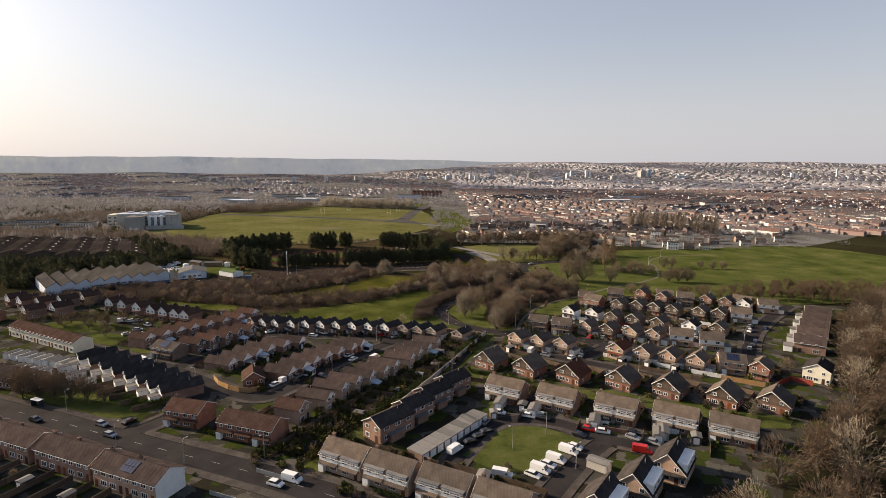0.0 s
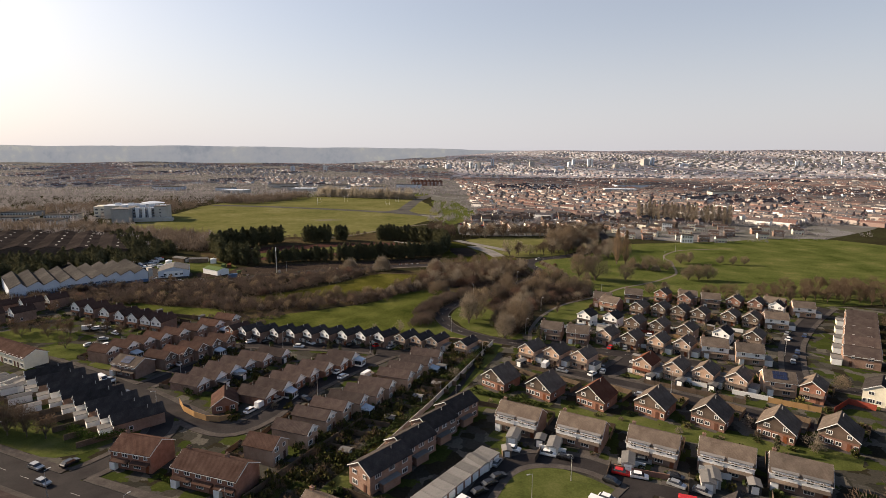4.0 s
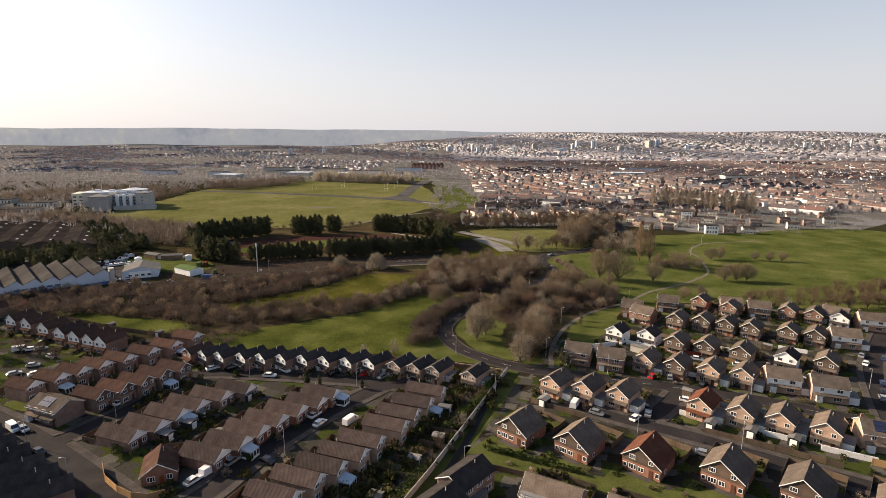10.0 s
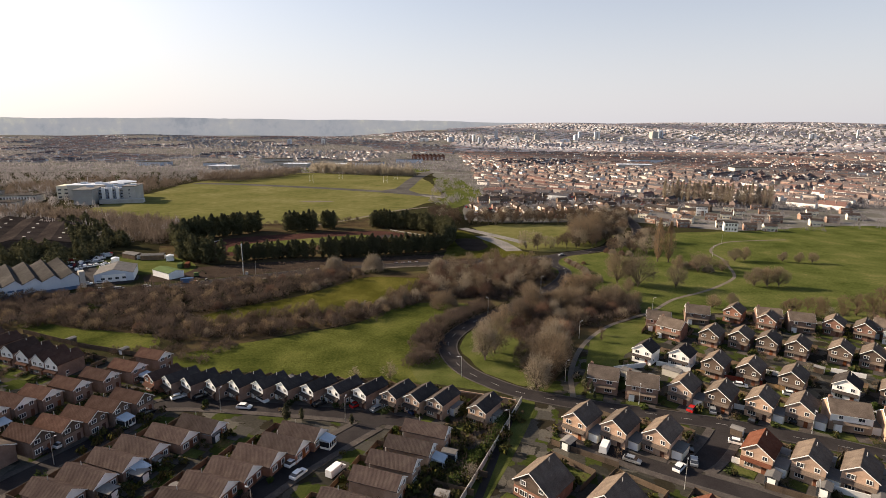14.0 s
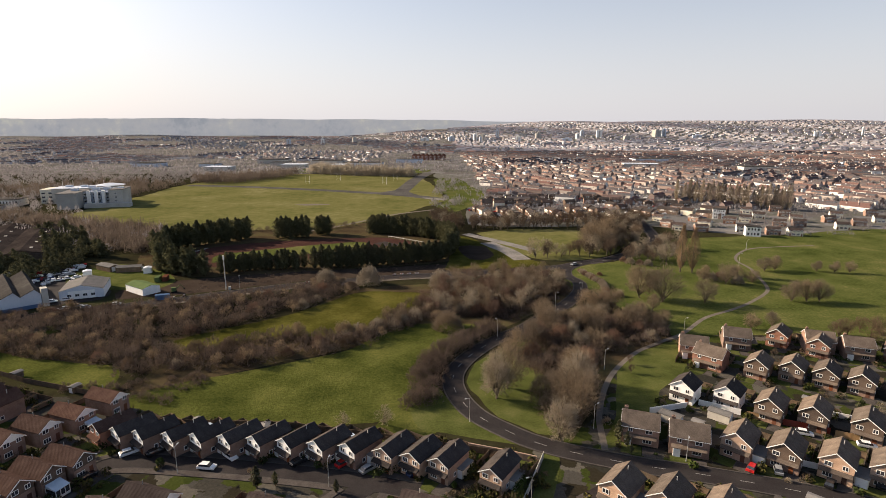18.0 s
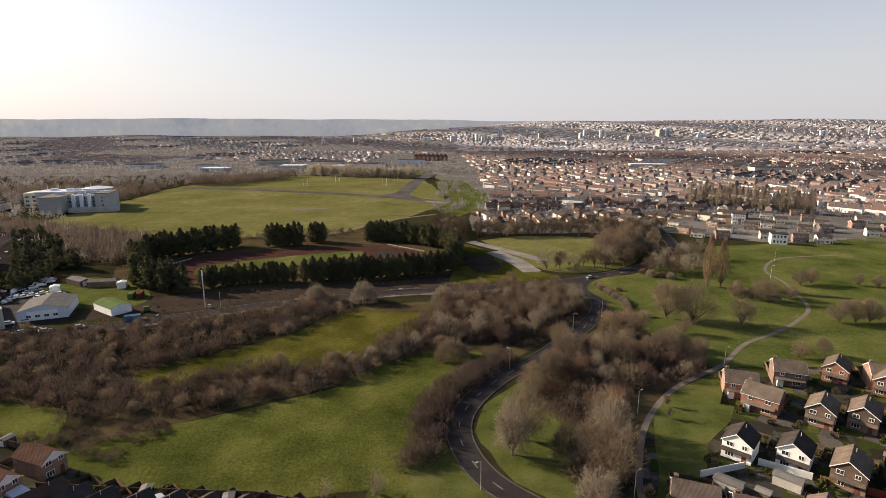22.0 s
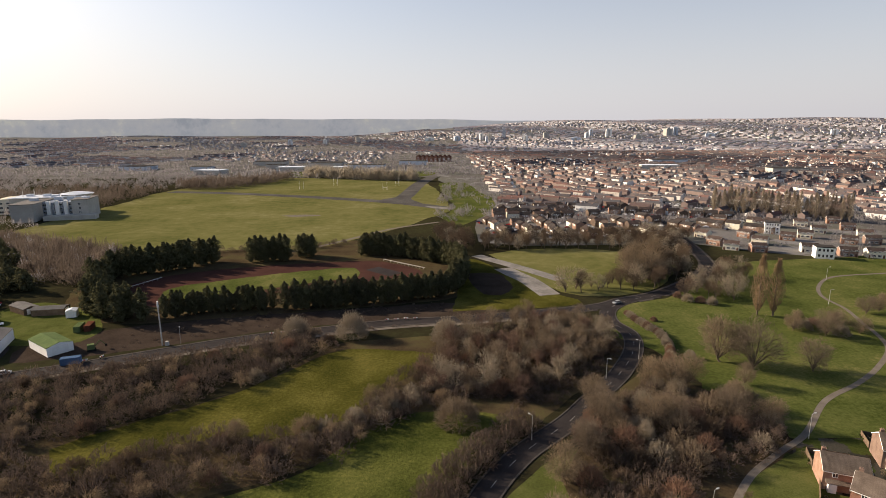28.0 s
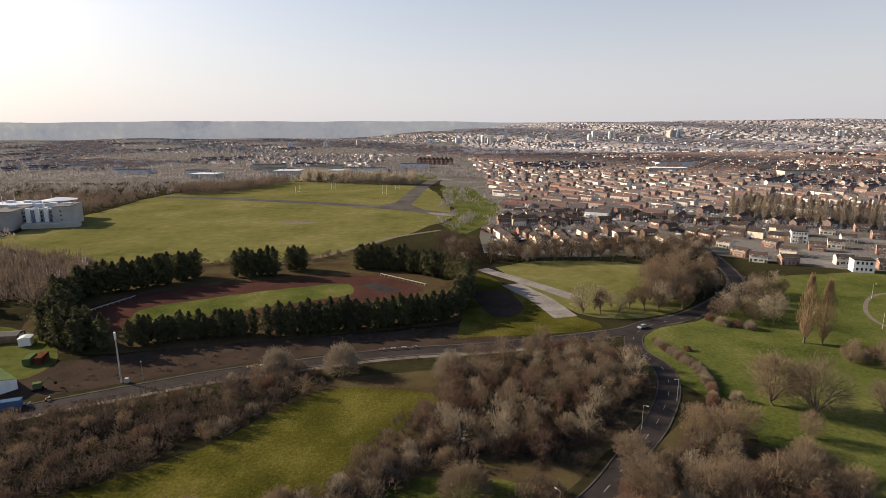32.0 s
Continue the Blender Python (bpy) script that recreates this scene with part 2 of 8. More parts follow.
FENCE_RED = mat("red stained timber", [(0.22, 0.045, 0.03), (0.30, 0.07, 0.045)], 0.5, 4.0, 0.8, 0.1, 0.2)
BARK = mat("bark", [(0.085, 0.068, 0.050), (0.14, 0.115, 0.088)], 0.5, 4.0, 0.95, 0.3, 0.3)
TWIG = {
    "brown": mat("brown bare twigs", [(0.140, 0.106, 0.074), (0.225, 0.176, 0.124)], 0.3, 2.0, 0.9, 0.0, 0.45),
    "pale": mat("pale grey twigs", [(0.20, 0.165, 0.122), (0.30, 0.255, 0.195)], 0.3, 2.0, 0.9, 0.0, 0.3),
    "red": mat("reddish budding twigs", [(0.135, 0.084, 0.062), (0.200, 0.130, 0.096)], 0.3, 2.0, 0.9, 0.0, 0.35),
    "dark": mat("dark brown bare twigs", [(0.078, 0.056, 0.040), (0.138, 0.101, 0.072)], 0.3, 2.0, 0.9, 0.0, 0.45),
    "gold": mat("golden willow twigs", [(0.26, 0.18, 0.04), (0.36, 0.26, 0.065)], 0.3, 2.0, 0.9, 0.0, 0.3),
    "tan": mat("tan poplar twigs", [(0.20, 0.135, 0.080), (0.29, 0.20, 0.125)], 0.3, 2.0, 0.9, 0.0, 0.2),
}
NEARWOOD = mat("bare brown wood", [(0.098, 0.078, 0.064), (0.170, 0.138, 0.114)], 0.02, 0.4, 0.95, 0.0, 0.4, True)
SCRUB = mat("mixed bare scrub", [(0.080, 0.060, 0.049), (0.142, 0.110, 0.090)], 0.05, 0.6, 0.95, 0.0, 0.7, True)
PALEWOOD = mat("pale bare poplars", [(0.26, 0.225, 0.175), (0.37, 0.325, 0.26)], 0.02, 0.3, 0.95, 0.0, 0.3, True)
# far trees: lilac-grey colour carries the haze, not bark alone
FARTREE = mat("haze-paled far woodland", [(0.180, 0.168, 0.172), (0.262, 0.248, 0.254)], 0.01, 0.1, 0.95, 0.0, 0.35, True)
# needle colour is raised to stand for haze over the dark belt
NEEDLE = mat("dark conifer needles", [(0.062, 0.063, 0.036), (0.112, 0.108, 0.060)], 0.3, 2.0, 0.9, 0.0, 0.4)
EVERGREEN = mat("evergreen leaves", [(0.030, 0.042, 0.014), (0.060, 0.078, 0.024)], 0.4, 3.0, 0.8, 0.0, 0.6)
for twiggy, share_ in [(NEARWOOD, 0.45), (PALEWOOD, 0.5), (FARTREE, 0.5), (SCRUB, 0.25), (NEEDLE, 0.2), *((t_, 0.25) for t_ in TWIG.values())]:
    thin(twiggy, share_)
CAR = {
    "white": mat("white car paint", [(0.68, 0.68, 0.68), (0.72, 0.72, 0.72)], 0.5, 2, 0.25, 0.0, spec=0.5),
    "black": mat("black car paint", [(0.012, 0.012, 0.014), (0.018, 0.018, 0.020)], 0.5, 2, 0.2, 0.0, 0.5, spec=0.5),
    "silver": mat("silver car paint", [(0.36, 0.37, 0.38), (0.42, 0.43, 0.44)], 0.5, 2, 0.3, 0.0, 0.4, metal=0.5, spec=0.5),
    "red": mat("red car paint", [(0.40, 0.018, 0.018), (0.46, 0.025, 0.022)], 0.5, 2, 0.25, 0.0, spec=0.5),
    "blue": mat("dark blue car paint", [(0.02, 0.035, 0.09), (0.03, 0.05, 0.12)], 0.5, 2, 0.25, 0.0, 0.5, spec=0.5),
}
TAXIWAY = mat("old grey taxiway tarmac", [(0.050, 0.048, 0.046), (0.075, 0.071, 0.067), (0.105, 0.098, 0.092)], 0.03, 0.5, 0.9, 0.2)
RUBBER = mat("tyre rubber", [(0.012, 0.012, 0.012), (0.02, 0.02, 0.02)], 1, 5, 0.9, 0.0)
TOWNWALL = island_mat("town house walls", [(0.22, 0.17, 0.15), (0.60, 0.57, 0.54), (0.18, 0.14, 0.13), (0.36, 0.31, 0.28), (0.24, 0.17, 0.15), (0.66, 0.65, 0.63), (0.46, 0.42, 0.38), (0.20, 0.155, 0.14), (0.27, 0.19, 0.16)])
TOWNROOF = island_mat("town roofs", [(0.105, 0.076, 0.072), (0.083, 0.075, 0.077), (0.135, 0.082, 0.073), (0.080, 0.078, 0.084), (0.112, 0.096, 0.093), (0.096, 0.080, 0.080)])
# render, stone, brick and slate, with blue distance haze mixed into each colour
CITYWALL = island_mat("haze-paled city walls", [(0.290, 0.285, 0.300), (0.470, 0.470, 0.485), (0.250, 0.235, 0.245), (0.340, 0.335, 0.350), (0.270, 0.245, 0.245), (0.540, 0.545, 0.560), (0.240, 0.225, 0.230), (0.300, 0.280, 0.285)])
CITYROOF = island_mat("haze-paled city roofs", [(0.186, 0.186, 0.215), (0.225, 0.176, 0.176), (0.244, 0.238, 0.264), (0.172, 0.161, 0.176)])
CARSPECK = island_mat("parked car paints", [(0.60, 0.60, 0.61), (0.03, 0.03, 0.035), (0.30, 0.31, 0.32), (0.05, 0.06, 0.10), (0.68, 0.68, 0.68), (0.22, 0.03, 0.03)], 0.3)
# haze is painted into the hill colours, and emission makes them glow
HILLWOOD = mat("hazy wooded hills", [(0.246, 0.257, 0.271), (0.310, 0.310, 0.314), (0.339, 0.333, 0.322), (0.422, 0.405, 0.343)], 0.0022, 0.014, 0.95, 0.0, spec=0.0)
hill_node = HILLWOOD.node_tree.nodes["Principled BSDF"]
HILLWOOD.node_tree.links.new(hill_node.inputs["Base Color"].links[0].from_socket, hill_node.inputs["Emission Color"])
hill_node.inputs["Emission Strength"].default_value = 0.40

# ---- mesh helpers ----
class MB:
    """Collects vertices and faces of one part."""
    def __init__(self):
        self.v, self.f = [], []

    def add(self, verts, faces):
        n = len(self.v)
        self.v += [tuple(p) for p in verts]
        self.f += [tuple(i + n for i in q) for q in faces]
        return self

    def box(self, x0, x1, y0, y1, z0, z1):
        p = [(x, y, z) for z in (z0, z1) for x, y in ((x0, y0), (x1, y0), (x1, y1), (x0, y1))]
        return self.add(p, [(3, 2, 1, 0), (4, 5, 6, 7), (0, 1, 5, 4), (1, 2, 6, 5), (2, 3, 7, 6), (3, 0, 4, 7)])

    def prism_y(self, prof, y0, y1):
        """prof: points (x, z), anticlockwise seen from -y."""
        n = len(prof)
        p = [(x, y0, z) for x, z in prof] + [(x, y1, z) for x, z in prof]
        return self.add(p, [tuple(range(n)), tuple(range(2 * n - 1, n - 1, -1))] + [((i + 1) % n, i, n + i, n + (i + 1) % n) for i in range(n)])

    def prism_x(self, prof, x0, x1):
        """prof: points (y, z), anticlockwise seen from +x."""
        n = len(prof)
        p = [(x1, y, z) for y, z in prof] + [(x0, y, z) for y, z in prof]
        return self.add(p, [tuple(range(n)), tuple(range(2 * n - 1, n - 1, -1))] + [((i + 1) % n, i, n + i, n + (i + 1) % n) for i in range(n)])

    def tube(self, p, q, r0, r1, n=6, cap=False):
        p, q = Vector(p), Vector(q)
        d = (q - p).normalized()
        a = d.orthogonal().normalized()
        b = d.cross(a)
        ring = [(math.cos(2 * math.pi * k / n), math.sin(2 * math.pi * k / n)) for k in range(n)]
        v = [p + (a * c + b * s) * r0 for c, s in ring] + [q + (a * c + b * s) * r1 for c, s in ring]
        return self.add(v, [(i, (i + 1) % n, n + (i + 1) % n, n + i) for i in range(n)] + ([tuple(range(n, 2 * n))] if cap else []))

    def mesh(self, name):
        me = bpy.data.meshes.new(name)
        me.from_pydata(self.v, [], self.f)
        me.update()
        return me


def quads(name, v, q):
    """A mesh from arrays of vertices and four-cornered faces."""
    me = bpy.data.meshes.new(name)
    me.vertices.add(len(v))
    me.vertices.foreach_set("co", np.asarray(v, np.float32).ravel())
    me.loops.add(4 * len(q))
    me.loops.foreach_set("vertex_index", np.asarray(q, np.int32).ravel())
    me.polygons.add(len(q))
    me.polygons.foreach_set("loop_start", np.arange(0, 4 * len(q), 4, dtype=np.int32))
    me.update(calc_edges=True)
    return me


def part(name, shape, material, parent=None, label="", m=None):
    """One mesh object under a thing or a part."""
    me = shape.mesh(name) if isinstance(shape, MB) else shape
    if not me.materials:
        me.materials.append(material)
    ob = new(name, me)
    if parent:
        ob.parent = parent
    if m is not None:
        ob.matrix_basis = m
    if label:
        ob["label"] = label
    return ob


def thing(name, label, category, group=""):
    return tagged(new(name), label, category, group)


def setting(name, shape, material, label="", category=""):
    return tagged(part(name, shape, material), label, category, kind="structure")


def place(make, spots):
    """Build one with its parts at the first spot, and copy it to the others."""
    ob = make()
    ob.matrix_basis = spots[0]
    return [ob] + [copy_thing(ob, m) for m in spots[1:]]


def smoothstep(a, b, x):
    t = np.clip((x - a) / (b - a), 0, 1)
    return t * t * (3 - 2 * t)


def rise(x, y):
    """Height of the ground: level near by, climbing to the hills at the edge of the view."""
    x, y = np.asarray(x, float), np.asarray(y, float)
    right = smoothstep(-1000, 1300, x)
    h = (28 + 112 * right) * smoothstep(2300, 4700, y)
    return h + smoothstep(3200, 4500, y) * (5 * np.sin(x / 420 + 1.0) + 4 * np.sin(x / 173 + y / 300))


def spline(pts, step=3.0):
    """A smooth line through points of the plan."""
    p = [Vector((*q[:2], 0)) for q in pts]
    p = [2 * p[0] - p[1]] + p + [2 * p[-1] - p[-2]]
    out = []
    for a, b, c, d in zip(p, p[1:], p[2:], p[3:]):
        n = max(2, int((c - b).length / step))
        for k in range(n):
            t = k / n
            out.append(0.5 * (2 * b + (c - a) * t + (2 * a - 5 * b + 4 * c - d) * t * t + (3 * b - a - 3 * c + d) * t ** 3))
    return out + [p[-2]]


def sides(line, off):
    out = []
    for k, q in enumerate(line):
        d = (line[min(k + 1, len(line) - 1)] - line[max(k - 1, 0)]).normalized()
        out.append(q + Vector((-d.y, d.x, 0)) * off)
    return out


def strip(mb, line, a, b, z0, z1):
    """A band between the offsets a and b (left is plus) with its top at z1 and sides down to z0."""
    la, lb = sides(line, a), sides(line, b)
    n = len(line)
    v = [(p.x, p.y, z1) for p in la] + [(p.x, p.y, z1) for p in lb] + [(p.x, p.y, z0) for p in la] + [(p.x, p.y, z0) for p in lb]
    f = []
    for k in range(n - 1):
        f += [(k + 1, k, n + k, n + k + 1), (k, k + 1, 2 * n + k + 1, 2 * n + k), (n + k + 1, n + k, 3 * n + k, 3 * n + k + 1)]
    return mb.add(v, f)


def sheet(name, pts, z, material, label="", category="grass", wob=0.6, step=5.0):
    """A level piece of ground with a slightly uneven edge."""
    line = spline(list(pts) + [pts[0]], step)[:-1]
    rng = random.Random(len(pts) * 7 + int(abs(pts[0][0])))
    mb = MB()
    mb.add([(p.x + rng.uniform(-wob, wob), p.y + rng.uniform(-wob, wob), z) for p in line], [tuple(range(len(line)))])
    ob = setting(name, mb, material, label, category)
    if ob.data.polygons[0].normal.z < 0:
        ob.data.flip_normals()
    return ob


def inside(x, y, poly):
    c, n = False, len(poly)
    for i in range(n):
        (x0, y0), (x1, y1) = poly[i], poly[i - 1]
        if (y0 > y) != (y1 > y) and x < (x1 - x0) * (y - y0) / (y1 - y0) + x0:
            c = not c
    return c

# ---- ground, fields, roads ----
gx = np.concatenate([np.arange(-5600, -600, 120), np.arange(-600, 601, 60), np.arange(720, 5700, 120)])
gy = np.concatenate([np.arange(-1500, 0, 250), np.arange(0, 1200, 80), np.arange(1200, 4960, 75)])
X, Y = np.meshgrid(gx, gy)
Z = rise(X, Y)
w = len(gx)
idx = np.arange(len(gy) * w).reshape(len(gy), w)
q = np.stack([idx[:-1, :-1], idx[:-1, 1:], idx[1:, 1:], idx[1:, :-1]], -1).reshape(-1, 4)
land = setting("ground", quads("ground", np.stack([X, Y, Z], -1).reshape(-1, 3), q), EARTH, "brown-green winter ground running out to the hills", "ground")
# the far land takes the plots with haze in their colour
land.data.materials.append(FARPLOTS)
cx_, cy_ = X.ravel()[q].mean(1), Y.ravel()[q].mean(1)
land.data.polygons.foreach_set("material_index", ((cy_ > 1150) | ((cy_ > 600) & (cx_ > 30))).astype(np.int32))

# skyline of wooded hills, far behind the town, with haze painted in and glowing
def skyline(name, y, base, bumps, seed, label):
    mb = MB()
    xs = list(range(-4700, 4701, 40))
    hs = [base + sum(a * math.sin(x / l + p) for a, l, p in bumps) + 3.0 * noise.noise((x / 60.0, seed, 0)) for x in xs]
    n = len(xs)
    v = [(x, y, 0) for x in xs] + [(x, y + 20, h) for x, h in zip(xs, hs)] + [(x, y + 60, 0) for x in xs]
    f = []
    for k in range(n - 1):
        f += [(k, k + 1, n + k + 1, n + k), (n + k, n + k + 1, 2 * n + k + 1, 2 * n + k)]
    mb.add(v, f)
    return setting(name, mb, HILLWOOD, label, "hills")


skyline("backdrop", 4860, 156, [(24, 2600, 3.3), (5, 900, 2.6), (3, 330, 2.0), (2, 120, 1.0)], 3.0, "low wooded hills along the skyline with painted haze")

F_NEAR = [(-12, 262), (-5, 290), (5, 306), (20, 329), (13, 336), (-7, 336), (-21, 325), (-30, 311), (-47, 301), (-67, 291), (-80, 285), (-92, 276), (-97, 268), (-84, 263), (-61, 259.5), (-35, 257)]
F_LEFT = [(-160, 312), (-140, 304), (-107, 297), (-101, 284), (-92, 276), (-104, 278), (-122, 285), (-150, 296), (-170, 310)]
F_MID = [(-99, 320), (-89, 308), (-75, 318), (-59, 324), (-44, 324), (-33, 328), (-25, 335), (-17, 351), (-7, 364), (-1, 377), (-34, 382), (-48, 368), (-62, 350), (-74, 340), (-88, 330)]
PARK = [(60, 398), (84, 432), (108, 440), (132, 462), (160, 500), (196, 512), (250, 520), (380, 540), (420, 430), (330, 330), (215, 300), (160, 318), (120, 322), (92, 322), (76, 338), (84, 352), (78, 380)]
AIR = [(-345, 625), (-352, 780), (-358, 925), (-293, 1090), (-169, 1100), (-33, 1040), (12, 742), (-8, 684), (-39, 621), (-66, 578), (-92, 556), (-150, 552), (-190, 536), (-222, 524), (-262, 548), (-333, 600)]
sheet("field_south", F_NEAR, 0.03, GRASS, "tussocky bright green meadow beside the houses", "field")
sheet("field_west", F_LEFT, 0.03, GRASS, "narrow green meadow behind garden fences", "field")
sheet("field_middle", F_MID, 0.03, OLIVEGRASS, "sunlit meadow between two scrub belts", "field")
sheet("park_lawn", PARK, 0.03, PARKGRASS, "open rolling park grass with scattered trees", "park", 1.0, 10)
sheet("airfield", AIR, 0.03, AIRGRASS, "wide flat airfield of yellow-green grass", "field", 2.0, 15)
sheet("runway_verge", [(32, 535), (60, 452), (96, 448), (120, 470), (140, 510), (110, 545), (60, 550)], 0.03, AIRGRASS, "rough grass beside the old runway", "grass", 1.0, 8)
sheet("curve_verge", [(14, 268), (22, 258), (32, 252), (40, 262), (46, 285), (40, 305), (34, 318), (24, 310), (14, 298), (10, 284)], 0.035, LAWN, "green verge inside the bend of the road", "grass")
sheet("north_verge", [(-4, 256), (10, 252), (22, 248), (16, 256), (6, 268), (1, 280), (-3, 290), (-8, 268)], 0.04, LAWN, "green verge behind garden walls", "grass")
sheet("field_corner", [(-16, 254), (-2, 253), (4, 262), (0, 272), (-2, 290), (4, 302), (-6, 302), (-14, 270)], 0.028, GRASS, "grass corner between meadow and road", "grass")
sheet("hut_lawn", [(-182, 390), (-160, 388), (-138, 392), (-140, 410), (-165, 432), (-190, 440), (-200, 415)], 0.035, LAWN, "lawn round the club huts", "grass")
sheet("far_common", [(40, 1010), (52, 900), (62, 790), (40, 690), (16, 640), (2, 700), (14, 760), (0, 1000)], 0.03, PARKGRASS, "strip of common along the estate edge", "grass", 2, 20)
sheet("far_pitches", [(-280, 1140), (-40, 1120), (-30, 1240), (-260, 1260)], 0.03, PARKGRASS, "distant playing field", "field", 2, 20)
sheet("scrub_floor_middle", [(-220, 300), (-150, 318), (-100, 326), (-60, 352), (-40, 386), (-20, 392), (60, 404), (68, 380), (40, 345), (22, 328), (4, 340), (-20, 318), (-60, 296), (-92, 278), (-104, 300), (-200, 290)], 0.015, SCRUBFLOOR, "brown floor under the scrub", "scrub")
sheet("scrub_floor_bend", [(34, 250), (46, 268), (62, 296), (92, 322), (80, 352), (70, 362), (52, 345), (38, 322), (28, 300), (40, 280), (36, 262)], 0.045, SCRUBFLOOR, "leaf litter under trees by the bend", "scrub")
sheet("track_surround", [(-150, 414), (-176, 440), (-192, 486), (-186, 530), (-150, 556), (-92, 560), (-66, 582), (-30, 566), (6, 540), (18, 520), (20, 480), (10, 446), (-20, 434), (-72, 422), (-120, 412)], 0.022, SCRUBFLOOR, "rough brown grass round the running track", "grass", 0.6)
sheet("track_infield", [(-134, 444), (-138, 462), (-122, 474), (-90, 490), (-55, 503), (-48, 498), (-44, 484), (-60, 474), (-81, 464), (-112, 448)], 0.06, PARKGRASS, "grass infield of the running track", "grass")
sheet("track", [(-152, 440), (-164, 462), (-152, 486), (-122, 502), (-90, 511), (-40, 518), (-10, 495), (-14, 484), (-28, 474), (-70, 458), (-112, 440), (-134, 432)], 0.045, REDTRACK, "dull red cinder running track among conifers", "track")
sheet("works_strip", [(-150, 372), (-120, 380), (-90, 393), (-50, 407), (10, 419), (30, 424), (10, 436), (-40, 428), (-92, 418), (-140, 402), (-156, 386)], 0.02, SOIL, "bare churned soil beside the road works", "soil")
sheet("depot_yard", [(-240, 330), (-178, 362), (-158, 372), (-164, 390), (-186, 402), (-196, 416), (-215, 436), (-260, 450), (-290, 380)], 0.027, ASPHALT, "dark yard round the works", "yard")
# the darker olive grass stands in for the conifers' shadow here
sheet("runway_side", [(6, 424), (40, 427), (66, 434), (60, 446), (46, 466), (30, 508), (20, 522), (12, 500), (10, 460)], 0.025, OLIVEGRASS, "rough grass below the runway, conifer shade in its colour", "grass")
sheet("mound", [(22, 449), (30, 447), (38, 460), (36, 476), (33, 487), (17, 488), (17, 466)], 0.05, SOIL, "bare soil patch", "soil", 0.2, 20)
EST_W = [(-240, 240), (-175, 290), (-150, 285), (-122, 276), (-90, 278), (-84, 262), (-30, 254), (-4, 250), (20, 240), (26, 246), (-2, 190), (-30, 140), (-20, 110), (60, 92), (70, 74), (40, 70), (-20, 80), (-90, 96), (-160, 124), (-240, 170)]
EST_E = [(24, 246), (44, 262), (60, 292), (92, 320), (130, 326), (160, 316), (215, 300), (236, 292), (200, 262), (150, 175), (90, 122), (60, 92), (-24, 106), (-32, 140), (-4, 188)]
sheet("estate_plots_west", EST_W, 0.018, GARDEN, "gardens, drives and yards between houses", "gardens", 0.2)
sheet("estate_plots_east", EST_E, 0.022, GARDEN, "gardens, drives and yards between houses", "gardens", 0.2)
sheet("green_strip", [(8, 198), (20, 193), (34, 187), (50, 180), (70, 174), (96, 160), (110, 150), (100, 150), (80, 160), (60, 168), (44, 175), (26, 183), (10, 190)], 0.05, LAWN, "mown strip behind the semi-detached houses", "grass", 0.3)
sheet("path_corridor", [(-34, 128), (-22, 150), (-8, 176), (6, 200), (18, 226), (26, 245), (30, 244), (26, 230), (14, 204), (2, 182), (-8, 164), (-20, 142), (-26, 126)], 0.05, LAWN, "shaded grass corridor between back gardens", "grass", 0.3)
sheet("court_green", [(9, 135), (17, 144), (25, 153), (35, 150), (42, 144), (43, 140), (34, 132), (25, 126), (16, 128)], 0.14, LAWN, "rough green in the middle of the parking court", "grass", 0.2)
sheet("bus_stop_lawn", [(-140, 175), (-122, 168), (-97, 158), (-88, 164), (-88, 168), (-104, 176), (-132, 181)], 0.05, LAWN, "roadside lawn with trees", "grass", 0.3)
sheet("green_round", [(-160, 241), (-150, 246), (-139, 242), (-131, 234), (-140, 229), (-153, 233)], 0.05, LAWN, "round lawn beside the street", "grass", 0.3)
sheet("west_yards", [(-260, 250), (-240, 310), (-222, 308), (-196, 326), (-176, 350), (-160, 352), (-150, 330), (-172, 318), (-180, 300), (-170, 290), (-150, 284), (-160, 268), (-200, 250), (-230, 236)], 0.016, GARDEN, "yards and gardens below the works", "gardens", 0.3)
sheet("green_left", [(-196, 256), (-184, 266), (-168, 264), (-156, 258), (-150, 250), (-160, 247), (-176, 249)], 0.05, LAWN, "small green with a parking bay", "grass", 0.3)
sheet("green_corner", [(-128, 222), (-116, 217), (-104, 222), (-112, 230), (-124, 230)], 0.05, LAWN, "corner lawn beside the street", "grass", 0.3)
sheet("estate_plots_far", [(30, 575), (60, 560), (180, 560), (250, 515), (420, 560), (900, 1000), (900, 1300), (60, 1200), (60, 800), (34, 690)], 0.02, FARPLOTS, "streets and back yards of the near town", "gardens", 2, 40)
sheet("estate_edge_lawn", [(50, 252), (56, 268), (64, 288), (80, 306), (88, 310), (88, 300), (80, 288), (72, 280), (62, 271), (57, 258)], 0.055, LAWN, "lawn between the park path and garden walls", "grass", 0.3)
sheet("park_path_lawn", [(40, 246), (50, 262), (58, 285), (66, 300), (84, 313), (96, 318), (86, 304), (74, 288), (66, 272), (58, 258), (52, 250)], 0.05, LAWN, "shaded lawn along the park path", "grass", 0.3)


ROADS = []


def road(name, pts, width, label="grey asphalt street", pave=1.8, kerbs=True, material=None, dash=False, z=0.07):
    ROADS.append((name, pts, width, label, pave, kerbs, material or ASPHALT, dash, z + 0.0023 * (len(ROADS) % 5)))


